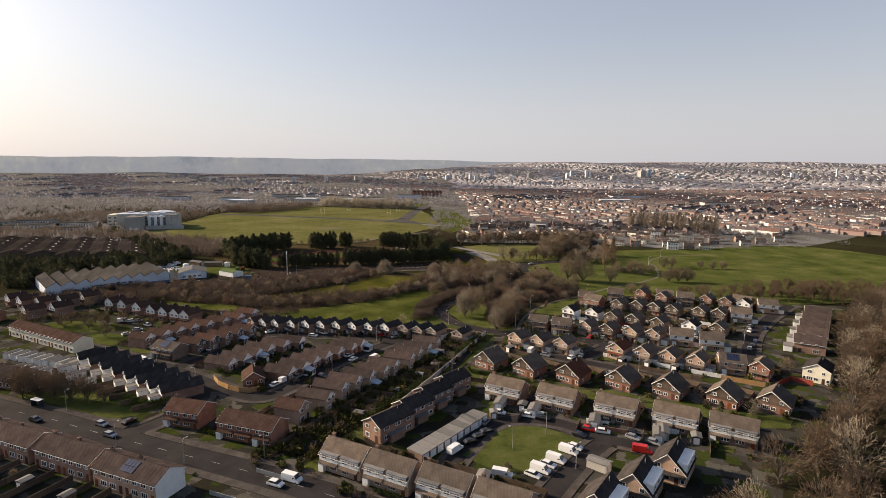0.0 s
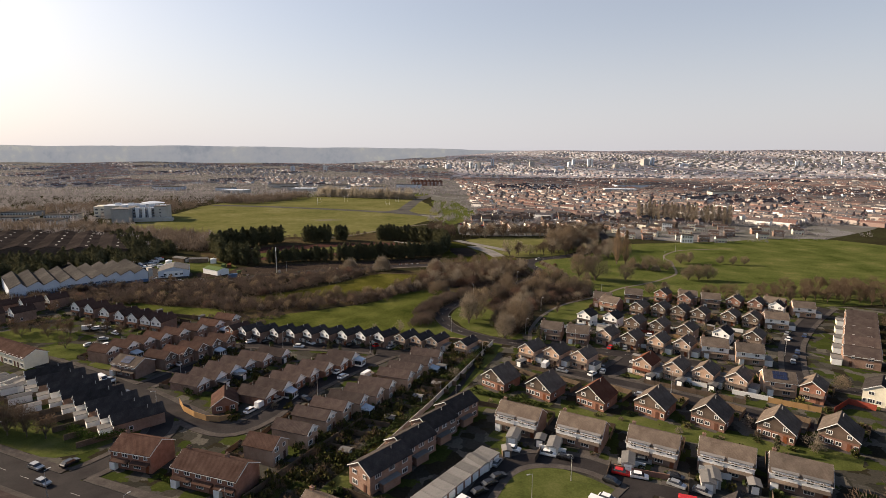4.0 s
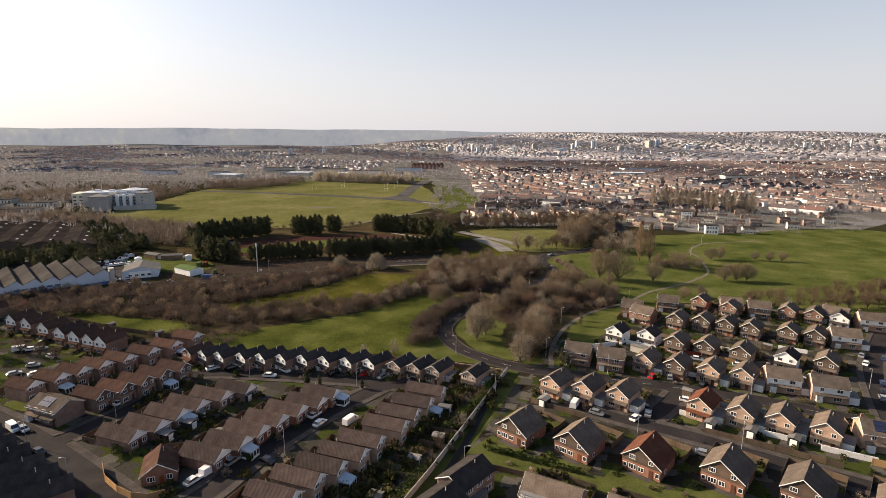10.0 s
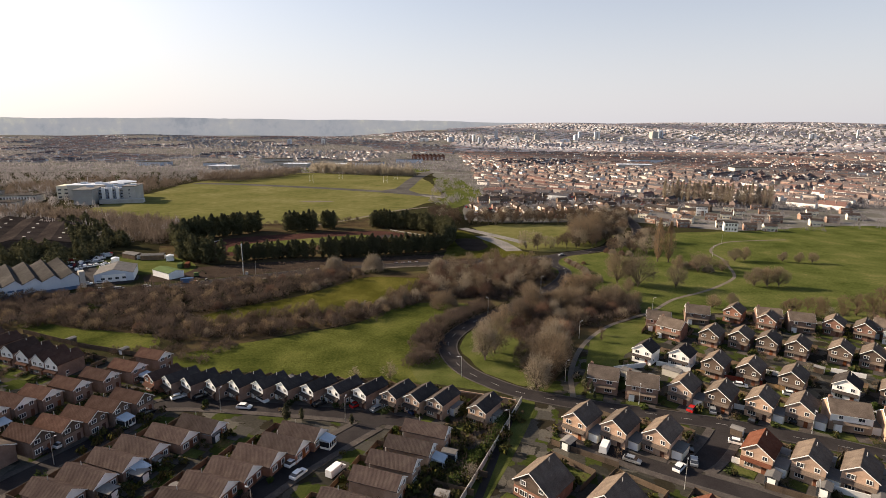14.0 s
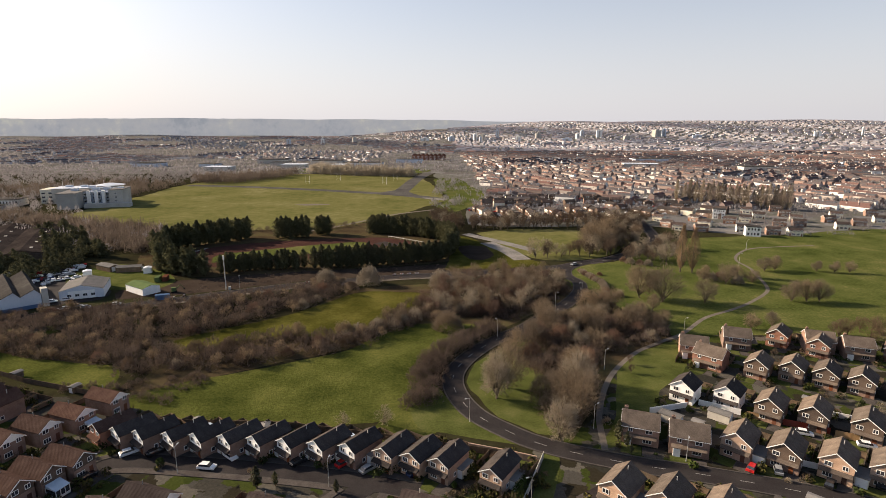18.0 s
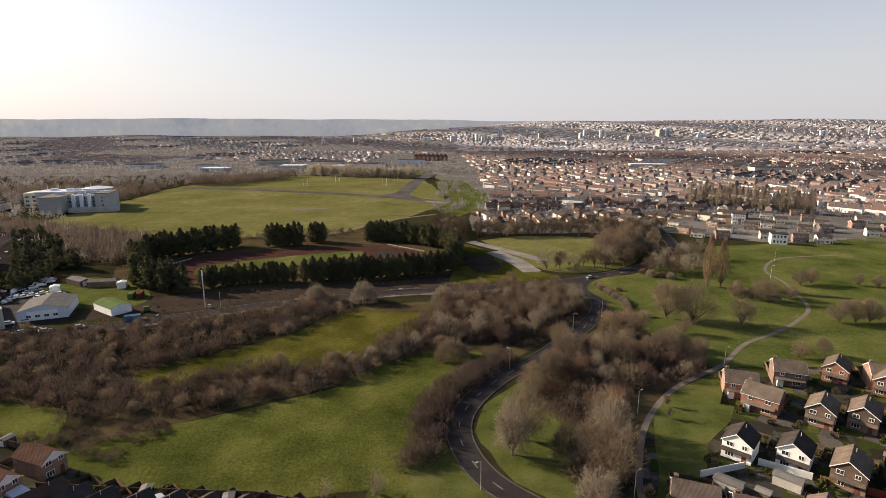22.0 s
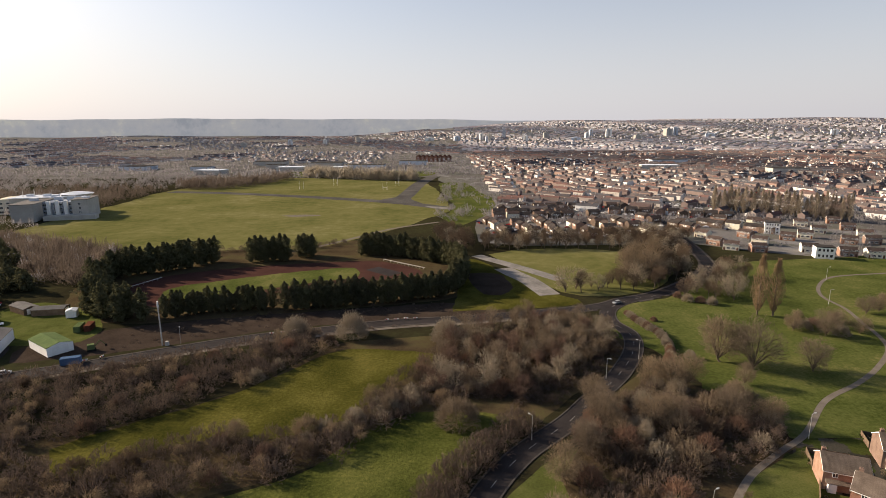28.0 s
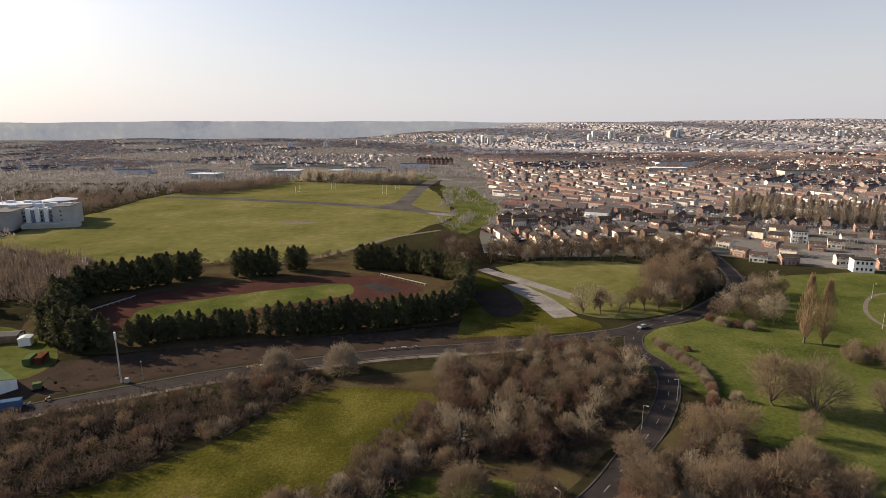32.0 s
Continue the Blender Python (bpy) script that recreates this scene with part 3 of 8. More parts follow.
def lay_roads():
    """Lay every street; kerbs and pavements stop where another street crosses."""
    lines = [(r[0], spline(r[1], 2.0), r[2]) for r in ROADS if r[5]]
    for name, pts, width, label, pave, kerbs, material, dash, z in ROADS:
        line = spline(pts, 2.0)
        setting(name, strip(MB(), line, width / 2, -width / 2, 0, z), material, label, "road")
        if kerbs:
            kb, pv = MB(), MB()
            others = [(p.x, p.y, w_ / 2 + 0.4) for n, l, w_ in lines if n != name for p in l]
            for s_ in (1, -1):
                edge = sides(line, s_ * (width / 2 + 0.5))
                ok = [all((e.x - x) ** 2 + (e.y - y) ** 2 > r * r for x, y, r in others) for e in edge]
                k = 0
                while k < len(line):
                    j = k
                    while j < len(line) and ok[j]:
                        j += 1
                    if j - k > 1:
                        seg = line[k:j]
                        a, b = width / 2 + 0.16, width / 2
                        c = width / 2 + 0.16 + pave
                        if s_ > 0:
                            strip(kb, seg, a, b, 0, z + 0.12)
                            strip(pv, seg, c, a, 0, z + 0.10)
                        else:
                            strip(kb, seg, -b, -a, 0, z + 0.12)
                            strip(pv, seg, -a, -c, 0, z + 0.10)
                    k = max(j, k + 1)
            setting(name.replace("road", "kerb"), kb, KERB, "pale kerb stones along the street", "kerb")
            setting(name.replace("road", "pavement"), pv, PAVING, "worn pavement along the street", "pavement")
        if dash:
            mb = MB()
            finer = spline(pts, 1.0)
            for k in range(0, len(finer) - 3, 9):
                strip(mb, finer[k:k + 4], 0.06, -0.06, z, z + 0.006)
            setting(name.replace("road", "road_marking"), mb, LINE, "dashed white centre line", "marking")


road("road_main", [(-200, 192), (-138, 166), (-117, 158), (-96, 148.5), (-72, 138.5), (-49, 129), (-27, 119), (10, 100)], 8.5, "wide worn asphalt main road", 2.4, dash=True)
road("road_west", [(-160, 232), (-130, 217), (-108, 205), (-90, 193), (-76, 183), (-64, 175), (-56, 173), (-50, 180), (-46, 190), (-40, 201), (-32, 213), (-25, 222), (-14, 235)], 5.6)
road("road_spur", [(-88, 191), (-80, 180), (-77, 168), (-84, 153), (-92, 146)], 6.0, z=0.074)
road("road_row", [(-100, 198), (-94, 209), (-87, 222), (-82, 234), (-77, 243), (-57, 242), (-28, 237.5), (-14, 234), (-4, 231)], 5.4, z=0.066)
road("road_bend", [(105, 445), (88, 437), (76, 425), (72, 410), (75, 396), (71, 380), (60, 361), (48, 346), (36, 331), (20, 315), (8.5, 297), (5.5, 282), (10, 266), (19, 255), (29, 247.5), (46, 240.5), (66, 234.5), (84, 228), (104, 219), (126, 206), (150, 190)], 6.2, "winding asphalt road round the meadow", 0.25, dash=True)
road("road_estate", [(34, 231), (40, 222), (48, 215), (60, 207), (73, 199), (84, 190.5), (96, 182.5), (112, 172)], 5.0)
road("road_link", [(58, 209), (66, 214), (74, 222), (80, 229)], 5.0, z=0.066)
road("road_right", [(126, 200), (139, 222), (155, 245), (182, 274), (206, 296)], 5.5, z=0.074)
road("road_court", [(-10, 108), (2, 124), (10, 139), (18, 152), (28, 156), (40, 153), (52, 143), (64, 137)], 5.0, z=0.066)
road("road_court_east", [(52, 144), (44, 136), (34, 124), (24, 110), (14, 96)], 5.5, z=0.062)
road("road_north", [(84, 436), (75, 430), (62, 425.5), (40, 420), (15, 414.5), (-18, 410), (-46, 402), (-75, 393), (-99, 382), (-132, 366), (-170, 350), (-230, 324), (-330, 280)], 6.5, "asphalt road past the conifer belt", 0.8)
road("road_park", [(84, 436), (105, 446), (126, 463), (146, 484), (160, 508), (170, 545), (176, 575), (190, 640), (215, 720)], 6.5, "asphalt road into the housing estate", 1.2, z=0.062)
road("runway", [(24, 532), (30, 523), (40, 510), (53, 492), (65, 474)], 8.0, "pale worn strip of old runway", kerbs=False, material=PALE_ASPHALT, z=0.05)
road("runway_apron", [(37, 499), (42, 486), (48, 472), (54, 447)], 11.0, "grey worn apron beside the old runway", kerbs=False, material=PALE_ASPHALT, z=0.048)
road("airfield_taxiway", [(-352, 908), (-267, 888), (-150, 842), (-48, 790), (11, 741)], 19, "grey taxiway across the airfield", kerbs=False, material=TAXIWAY, z=0.05)
road("airfield_branch", [(-48, 792), (-40, 850), (-28, 1001), (-10, 1120)], 20, "grey branch of the taxiway", kerbs=False, material=TAXIWAY, z=0.055)
road("airfield_path", [(-100, 545), (-82, 564), (-57, 600), (-35, 632), (0, 660)], 4, "worn sandy path", kerbs=False, material=GRAVELPATH, z=0.05)
road("park_path", [(42, 246), (46, 264), (56, 286), (70, 304), (84, 315), (97, 324), (114, 341), (132, 352), (147, 363), (163, 378), (170, 391), (175, 406), (181, 424), (183, 441), (192, 457), (208, 473), (225, 479), (260, 484)], 1.7, "pale path winding through the park", kerbs=False, material=GRAVELPATH, z=0.06)
road("back_path", [(-26, 128), (-14, 150), (-2, 174), (8, 196), (18, 224), (25, 243)], 1.8, "dark tarmac path between gardens", kerbs=False, material=ASPHALT, z=0.07)
lay_roads()
sheet("taxiway_junction", [(-72, 806), (-52, 836), (-36, 852), (-30, 812), (-12, 764), (-34, 778)], 0.045, TAXIWAY, "widened junction of the taxiways", "taxiway", 0.3)
sheet("taxiway_end", [(-14, 758), (-2, 756), (14, 742), (12, 734), (-6, 744)], 0.06, PALE_ASPHALT, "pale concrete end of the taxiway", "taxiway", 0.3)
sheet("bare_patch", [(-150, 700), (-134, 706), (-112, 704), (-116, 697), (-136, 694)], 0.045, GRAVELPATH, "bare sandy patch on the airfield", "soil", 0.8)
NORTH_LINE = spline([(40, 420), (15, 414.5), (-18, 410), (-46, 402), (-75, 393), (-99, 382), (-132, 366)], 3.0)
setting("verge", strip(MB(), NORTH_LINE, 6.6, 4.4, 0, 0.058), GRAVELPATH, "pale trodden verge beside the road", "verge")
setting("track_apron", strip(MB(), spline([(-39, 501), (-24, 487)], 4.0), 5, -5, 0.03, 0.064), ASPHALT, "grey rectangle of tarmac on the track", "paving")

# ---- parts of houses ----
CACHE = {}
PLOTS = []


def cached(key, build):
    if key not in CACHE:
        CACHE[key] = build()
    return CACHE[key]


def win_mesh(w, h, lights, mull=0.04):
    """One joined white surround: rails, stiles and mullions with openings between them."""
    t = 0.1
    xs = [-w / 2, -w / 2 + t]
    for k in range(1, lights):
        x = -w / 2 + w * k / lights
        xs += [x - mull, x + mull]
    xs += [w / 2 - t, w / 2]
    zs = [0, t, h - t, h]
    n = len(xs)
    solid = {(i, j) for i in range(n - 1) for j in range(3) if j != 1 or i % 2 == 0}
    v = [(x, y, z) for y in (-0.07, 0.06) for z in zs for x in xs]
    at = lambda i, j, b: b * 4 * n + j * n + i
    f = []
    for i, j in solid:
        f.append((at(i, j, 0), at(i + 1, j, 0), at(i + 1, j + 1, 0), at(i, j + 1, 0)))
        for di, dj, a, b in ((-1, 0, (i, j + 1), (i, j)), (1, 0, (i + 1, j), (i + 1, j + 1)), (0, -1, (i, j), (i + 1, j)), (0, 1, (i + 1, j + 1), (i, j + 1))):
            if (i + di, j + dj) not in solid:
                f.append((at(*b, 0), at(*a, 0), at(*a, 1), at(*b, 1)))
    return MB().add(v, f).mesh("window")


def window(parent, x, y, z, w, h, facing=0, lights=2, pane=True, mull=0.04):
    """A white-framed window in a wall that faces -y (0), +x (90), +y (180) or -x (270)."""
    me = cached(("w", w, h, lights, mull), lambda: win_mesh(w, h, lights, mull))
    ob = part("window", me, WHITE, parent, "", pose(x, y, z, 0, 0, facing))
    if pane:
        gm = cached(("p", w, h), lambda: MB().box(-w / 2 + 0.05, w / 2 - 0.05, -0.02, 0.03, 0.05, h - 0.05).mesh("pane"))
        part("pane", gm, GLASS, ob, "dark glass")
    return ob


def door(parent, x, y, z, facing=0, w=0.95, h=2.05, material=None):
    me = cached(("d", w, h, material), lambda: MB().box(-w / 2, w / 2, -0.05, 0.05, 0, h).box(-w / 2 + 0.15, w / 2 - 0.15, -0.075, -0.05, 1.2, h - 0.25).mesh("door"))
    return part("door", me, material or DOORS, parent, "", pose(x, y, z, 0, 0, facing))


def chimney(parent, x, y, z, h=1.2, material=None):
    mb = MB().box(-0.42, 0.42, -0.32, 0.32, -1.0, h).box(-0.48, 0.48, -0.38, 0.38, h - 0.18, h)
    for dx in (-0.18, 0.18):
        mb.tube((dx, 0, h), (dx, 0, h + 0.35), 0.11, 0.09, 7, True)
    return part("chimney", mb, material or BRICK["brown"], parent, "brick stack with clay pots", pose(x, y, z))


def chevron(w, off, el, er, ridge, oh, t):
    """Outline of a two-sided roof seen end on: overhanging, t thick."""
    sl, sr = (ridge - el) / (w / 2 + off), (ridge - er) / (w / 2 - off)
    xl, xr = -w / 2 - oh, w / 2 + oh
    zl, zr = el - sl * oh, er - sr * oh
    return [(xl, zl), (off, ridge), (xr, zr), (xr, zr + t), (off, ridge + t), (xl, zl + t)]


def gable_house(w=6.0, d=8.8, el=4.9, er=4.9, ridge=7.2, off=0.0, wall="brown", roof="grey", clad=None, clad_z=2.6, extra=None, label="", name="house",
                stack=False, group="houses of the estate", one_floor=False, side_win=True, porch=True, lights=2, back_win=False):
    """A house whose gable is its front (-y). off shifts the ridge; el, er: eaves heights of the two sides."""
    h = thing(name, label, "house", group)
    prof = [(-w / 2, 0), (w / 2, 0), (w / 2, er), (off, ridge), (-w / 2, el)]
    part("wall", MB().prism_y(prof, -d / 2, d / 2), BRICK[wall], h)
    cv = chevron(w, off, el + 0.02, er + 0.02, ridge + 0.02, 0.32, 0.14)
    part("roof", MB().prism_y(cv, -d / 2 - 0.3, d / 2 + 0.3), ROOF[roof], h)
    bb = chevron(w, off, el - 0.08, er - 0.08, ridge - 0.08, 0.32, 0.22)
    for y in (-d / 2 - 0.36,):
        part("bargeboard", MB().prism_y(bb, y, y + 0.05), WHITE, h, "white painted board")
    if clad:
        cz = max(clad_z, 0.1)
        xl, xr = -w / 2 + 0.04, w / 2 - 0.04
        if cz < min(el, er):
            pl = [(xl, cz), (xr, cz), (xr, er - 0.1), (off, ridge - 0.12), (xl, el - 0.1)]
        else:
            f = (ridge - cz) / (ridge - min(el, er)) * 0.95
            pl = [(off - (w / 2 + off) * f, cz), (off + (w / 2 - off) * f, cz), (off, ridge - 0.12)]
        part("cladding", MB().prism_y(pl, -d / 2 - 0.05, -d / 2 + 0.01), BRICK[clad], h, clad + " upper cladding")
    yf = -d / 2 - (0.06 if clad else 0.02)
    if one_floor:
        window(h, -w * 0.22, yf, 0.9, 1.7, 1.3, 0, 3)
        door(h, w * 0.08, yf, 0.05, 0, 0.95)
        window(h, w * 0.30, yf, 0.9, 1.2, 1.3, 0, 2)
    else:
        window(h, -w * 0.24, yf, 3.4, 1.5, 1.15, 0, lights)
        window(h, w * 0.25, yf, 3.4, 1.15, 1.15, 0, 2)
        window(h, -w * 0.22, -d / 2 - 0.02, 0.75, 1.9, 1.35, 0, 3)
        door(h, w * 0.26, -d / 2 - 0.02, 0.05)
        if w > 8.5:
            window(h, w * 0.42, -d / 2 - 0.02, 0.8, 1.0, 1.2, 0, 1)
            window(h, 0.02, -d / 2 - 0.02, 0.8, 1.4, 1.2, 0, 2)
            window(h, -w * 0.42, -d / 2 - 0.06, 0.9, 0.9, 1.1, 0, 1)
        if porch:
            part("porch_roof", MB().prism_x([(-d / 2 - 1.1, 2.3), (-d / 2, 2.3), (-d / 2, 2.95), (-d / 2 - 1.1, 2.42)], -w / 2 + 0.1, w / 2 - 0.1), ROOF[roof], h, "lean-to tiled canopy")
    if side_win:
        window(h, w / 2 + 0.02, -d * 0.18, 0.9, 1.0, 1.1, 90, 1)
    if back_win:
        window(h, -w * 0.22, d / 2 + 0.02, 0.9, 1.6, 1.2, 180, 2)
    if stack:
        chimney(h, off + 0.5, d * 0.18, ridge - 0.1, 0.9)
    else:
        part("flue", MB().tube((off + 0.7, d * 0.2, ridge - 0.8), (off + 0.7, d * 0.2, ridge + 0.7), 0.09, 0.09, 6, True), CONCRETE, h)
    PLOTS.append((h, w, d))
    if extra:
        extra(h, w, d)
    return h


def eave_house(n=1, w=6.0, d=8.0, eave=4.9, ridge=7.2, wall="brown", roof="grey", clad=None, dormer=False, label="", name="house", group="houses of the estate",
               porch=True, stack=True, end_wall=None, solar=False, garage=False, windows=True, step=0.0, pane=True, category="house"):
    """n dwellings side by side under one ridge along x, fronts facing -y."""
    h = thing(name, label, category, group)
    L = n * w
    prof = [(-d / 2, 0), (d / 2, 0), (d / 2, eave), (0, ridge), (-d / 2, eave)]
    part("wall", MB().prism_x(prof, -L / 2, L / 2), BRICK[wall], h)
    cv = chevron(d, 0, eave + 0.02, eave + 0.02, ridge + 0.02, 0.4, 0.14)
    part("roof", MB().prism_x(cv, -L / 2 - 0.15, L / 2 + 0.15), ROOF[roof], h)
    part("ridge_tiles", MB().prism_x([(-0.16, ridge + 0.10), (0.16, ridge + 0.10), (0, ridge + 0.24)], -L / 2 - 0.15, L / 2 + 0.15), ROOF[roof], h)
    bb = chevron(d, 0, eave - 0.08, eave - 0.08, ridge - 0.08, 0.4, 0.2)
    for x in (-L / 2 - 0.2, L / 2 + 0.16):
        part("bargeboard", MB().prism_x(bb, x, x + 0.04), WHITE, h, "white painted board")
    part("gutter", MB().box(-L / 2 - 0.1, L / 2 + 0.1, -d / 2 - 0.46, -d / 2 - 0.34, eave - 0.32, eave - 0.2), WHITE, h)
    if end_wall:
        part("end_wall", MB().prism_x([(-d / 2 - 0.03, 0), (d / 2 + 0.03, 0), (d / 2 + 0.03, eave - 0.15), (0, ridge - 0.15), (-d / 2 - 0.03, eave - 0.15)], L / 2 + 0.005, L / 2 + 0.05), BRICK[end_wall], h, end_wall + " rendered end wall")
    if clad:
        part("cladding", MB().box(-L / 2 + 0.05, L / 2 - 0.05, -d / 2 - 0.05, -d / 2 + 0.02, 2.55, eave - 0.12), BRICK[clad], h, clad + " upper cladding")
    for k in range(n):
        x = -L / 2 + w * (k + 0.5)
        s = 1 if k % 2 else -1
        if dormer:
            part("dormer", MB().box(x - w * 0.42, x + w * 0.42, -d / 2 - 0.25, -d / 2 + 2.6, eave - 1.5, eave + 0.55), BRICK["white"], h, "white boarded box dormer")
            part("dormer_roof", MB().box(x - w * 0.45, x + w * 0.45, -d / 2 - 0.45, -d / 2 + 2.7, eave + 0.55, eave + 0.7), ROOF["felt"], h, "grey felt roof")
            window(h, x - w * 0.2, -d / 2 - 0.28, eave - 0.85, 1.5, 1.1, 0, 2, pane)
            window(h, x + w * 0.2, -d / 2 - 0.28, eave - 0.85, 1.3, 1.1, 0, 2, pane)
        elif windows:
            window(h, x - s * w * 0.23, -d / 2 - 0.06, 3.4, 1.6, 1.15, 0, 2, pane)
            window(h, x + s * w * 0.25, -d / 2 - 0.06, 3.4, 1.1, 1.15, 0, 2, pane)
        if windows:
            window(h, x - s * w * 0.2, -d / 2 - 0.02, 0.75, 2.1, 1.4, 0, 3, pane)
            door(h, x + s * w * 0.3, -d / 2 - 0.02, 0.05)
        if porch:
            part("porch_roof", MB().prism_x([(-d / 2 - 1.2, 2.25), (-d / 2, 2.25), (-d / 2, 2.85), (-d / 2 - 1.2, 2.4)], x - w * 0.44, x + w * 0.44), ROOF[roof], h, "lean-to canopy")
            if k % 2 == 0:
                part("porch", MB().box(x + s * w * 0.3 - 0.8, x + s * w * 0.3 + 0.8, -d / 2 - 1.1, -d / 2, 0.04, 2.25), WHITE, h, "white glazed porch")
    if stack:
        for k in range(0, n, 2):
            chimney(h, -L / 2 + 0.8 + (L - 1.6) * k / max(n, 1), 0.9, ridge - 0.3, 0.8)
    if solar:
        ang = math.degrees(math.atan2(ridge - eave, d / 2))
        for k in range(4):
            for j in range(2):
                part("solar_panel", cached("sol", lambda: MB().box(-0.48, 0.48, -0.75, 0.75, 0, 0.06).mesh("solar_panel")), SOLAR, h, "", pose(-1.6 + k * 1.05, -d * 0.33 + j * 1.45, eave + (ridge - eave) * 0.34 + 0.25 + j * 1.45 * (ridge - eave) / (d / 2), ang))
    if garage:
        flat_garage(h, L / 2 + 1.5, -0.5)
    return h


def flat_garage(h, x, y, w=2.7, d=5.2, rot=0):
    g = part("garage", MB().box(-w / 2, w / 2, -d / 2, d / 2, 0.02, 2.3), BRICK["cream"], h, "", pose(x, y, 0, 0, 0, rot))
    part("garage_roof", MB().box(-w / 2 - 0.12, w / 2 + 0.12, -d / 2 - 0.12, d / 2 + 0.12, 2.3, 2.48), ROOF["felt"], g, "flat felt roof")
    part("garage_door", MB().box(-w / 2 + 0.2, w / 2 - 0.2, -d / 2 - 0.06, -d / 2 + 0.02, 0.05, 2.1), WHITE, g, "white up-and-over door")
    return g


def spots(rows, yaw, fwd=0.0):
    """Poses for fronts facing yaw - 90 degrees. fwd: metres from the given point to the middle, along the ridge (front to back)."""
    out = []
    for x, y in rows:
        a = radians(yaw)
        out.append(pose(x - math.sin(a) * fwd, y + math.cos(a) * fwd, 0, 0, 0, yaw))
    return out


# ---- houses: the row along the meadow ----
G = -43       # turn of the gable-fronted houses
E_ = -22      # turn of the eaves-fronted houses
B_ = 69       # turn of the bungalows, whose gables look down the slope of the street


def row_extra(h, w, d):
    g = flat_garage(h, w / 2 + 0.75, 1.6, 1.5, 4.6)


row_a = [(-79.5, 249), (-73.2, 247.6), (-65.4, 246.6), (-58.5, 246.0), (-51.3, 245.2), (-43.9, 244.4), (-36.3, 243.2), (-28.6, 242), (-20.9, 240.8)]
place(lambda: gable_house(5.4, 9.0, 4.6, 4.6, 6.2, wall="brown", roof="dark", clad="white", clad_z=2.6, extra=row_extra, label="brown brick house with white gable board and dark tiled roof", group="row of houses by the meadow"), spots(row_a, -39, 4.2))
place(lambda: gable_house(5.4, 9.0, 4.6, 4.6, 6.2, wall="buff", roof="dark", extra=row_extra, label="buff brick gabled house with dark tiled roof", group="row of houses by the meadow"), spots([(-12.4, 238.7), (-5.9, 236.7), (0.5, 234.6), (11.9, 230.4)], -35, 4.2))
place(lambda: gable_house(5.4, 9.0, 4.6, 4.6, 6.2, wall="red", roof="brown", label="plain red brick gabled house at the end of the row", group="row of houses by the meadow"), spots([(-85.5, 250.5)], -35, 4.2))
place(lambda: gable_house(5.6, 9.0, wall="brown", roof="brown", clad="white", clad_z=2.9, label="brown brick house with white gable and brown roof", group="row by the green"), spots([(-173, 286), (-164, 282), (-153, 276), (-143, 270.5), (-135, 266.5), (-127.5, 263), (-121.5, 260.5)], -20, 4.2))

# ---- houses: the bungalow streets ----
place(lambda: gable_house(5.6, 10.0, 4.4, 4.4, 6.3, wall="brown", roof="brown", clad="white", clad_z=4.2, label="stepped house with brown tiles and white gable end", group="upper bungalow street", porch=False),
      spots([(-124.8, 227.1), (-120.1, 232.6), (-116.4, 237.4), (-112.3, 242.2), (-107.4, 247.6), (-102.3, 253.6), (-97.3, 259.8), (-93.4, 268.6)], B_))
place(lambda: gable_house(5.2, 10.2, 4.4, 4.4, 6.3, wall="brown", roof="brown", clad="dark", clad_z=3.0, label="stepped brown house with dark cladding and tiled roof", group="upper bungalow street", porch=False),
      spots([(-100.3, 220.6), (-96.0, 225.2), (-92.3, 229.8), (-89.0, 234.8), (-85.2, 239.6)], B_))
place(lambda: eave_house(2, 6, 8, 4.4, 6.4, wall="brown", roof="grey", solar=True, label="low brown house with solar panels on its roof", group="upper bungalow street"), spots([(-107, 214.5)], E_))
place(lambda: gable_house(5.6, 11.4, 2.9, 2.9, 4.9, wall="brown", roof="taupe", clad="white", clad_z=2.6, one_floor=True, label="chalet bungalow with grey-brown roof and white gable", group="bungalow street"),
      spots([(-80.6, 200.4), (-76.8, 205.6), (-74.0, 211.6), (-70.8, 217.0), (-66.0, 222.4), (-60.4, 227.0)], B_))
place(lambda: gable_house(5.9, 10.8, 2.9, 2.9, 4.9, wall="red", roof="taupe", clad="white", clad_z=2.6, one_floor=True, label="chalet bungalow with white gable beside a drive", group="bungalow street"),
      spots([(-55.3, 191.2), (-51.6, 196.8), (-48.8, 202.4), (-45.3, 207.8), (-41.2, 213.0), (-36.6, 217.8), (-33.4, 223.0)], B_))
place(lambda: gable_house(7.4, 8.6, 2.7, 2.7, 5.2, wall="red", roof="brown", one_floor=True, label="red brick corner bungalow behind a curved fence", group="bungalow street"), spots([(-64.0, 187.0)], 20))
place(lambda: gable_house(5.2, 11.2, 4.3, 4.3, 6.1, wall="buff", roof="taupe", clad="white", clad_z=3.9, label="stepped brick house with grey roof above long gardens", group="lower bungalow street", porch=False),
      spots([(-37.0, 165.6), (-33.5, 173.4), (-29.6, 179.2), (-25.4, 184.0), (-21.0, 189.0), (-17.6, 194.6), (-12.0, 202.0), (-9.0, 208.2), (-5.4, 214.4), (-1.6, 221.6)], B_))
place(lambda: gable_house(6.2, 9.0, 4.6, 4.6, 6.6, wall="buff", roof="brown", label="plain buff brick end house", group="lower bungalow street", porch=False), spots([(-42.5, 157.5)], B_))

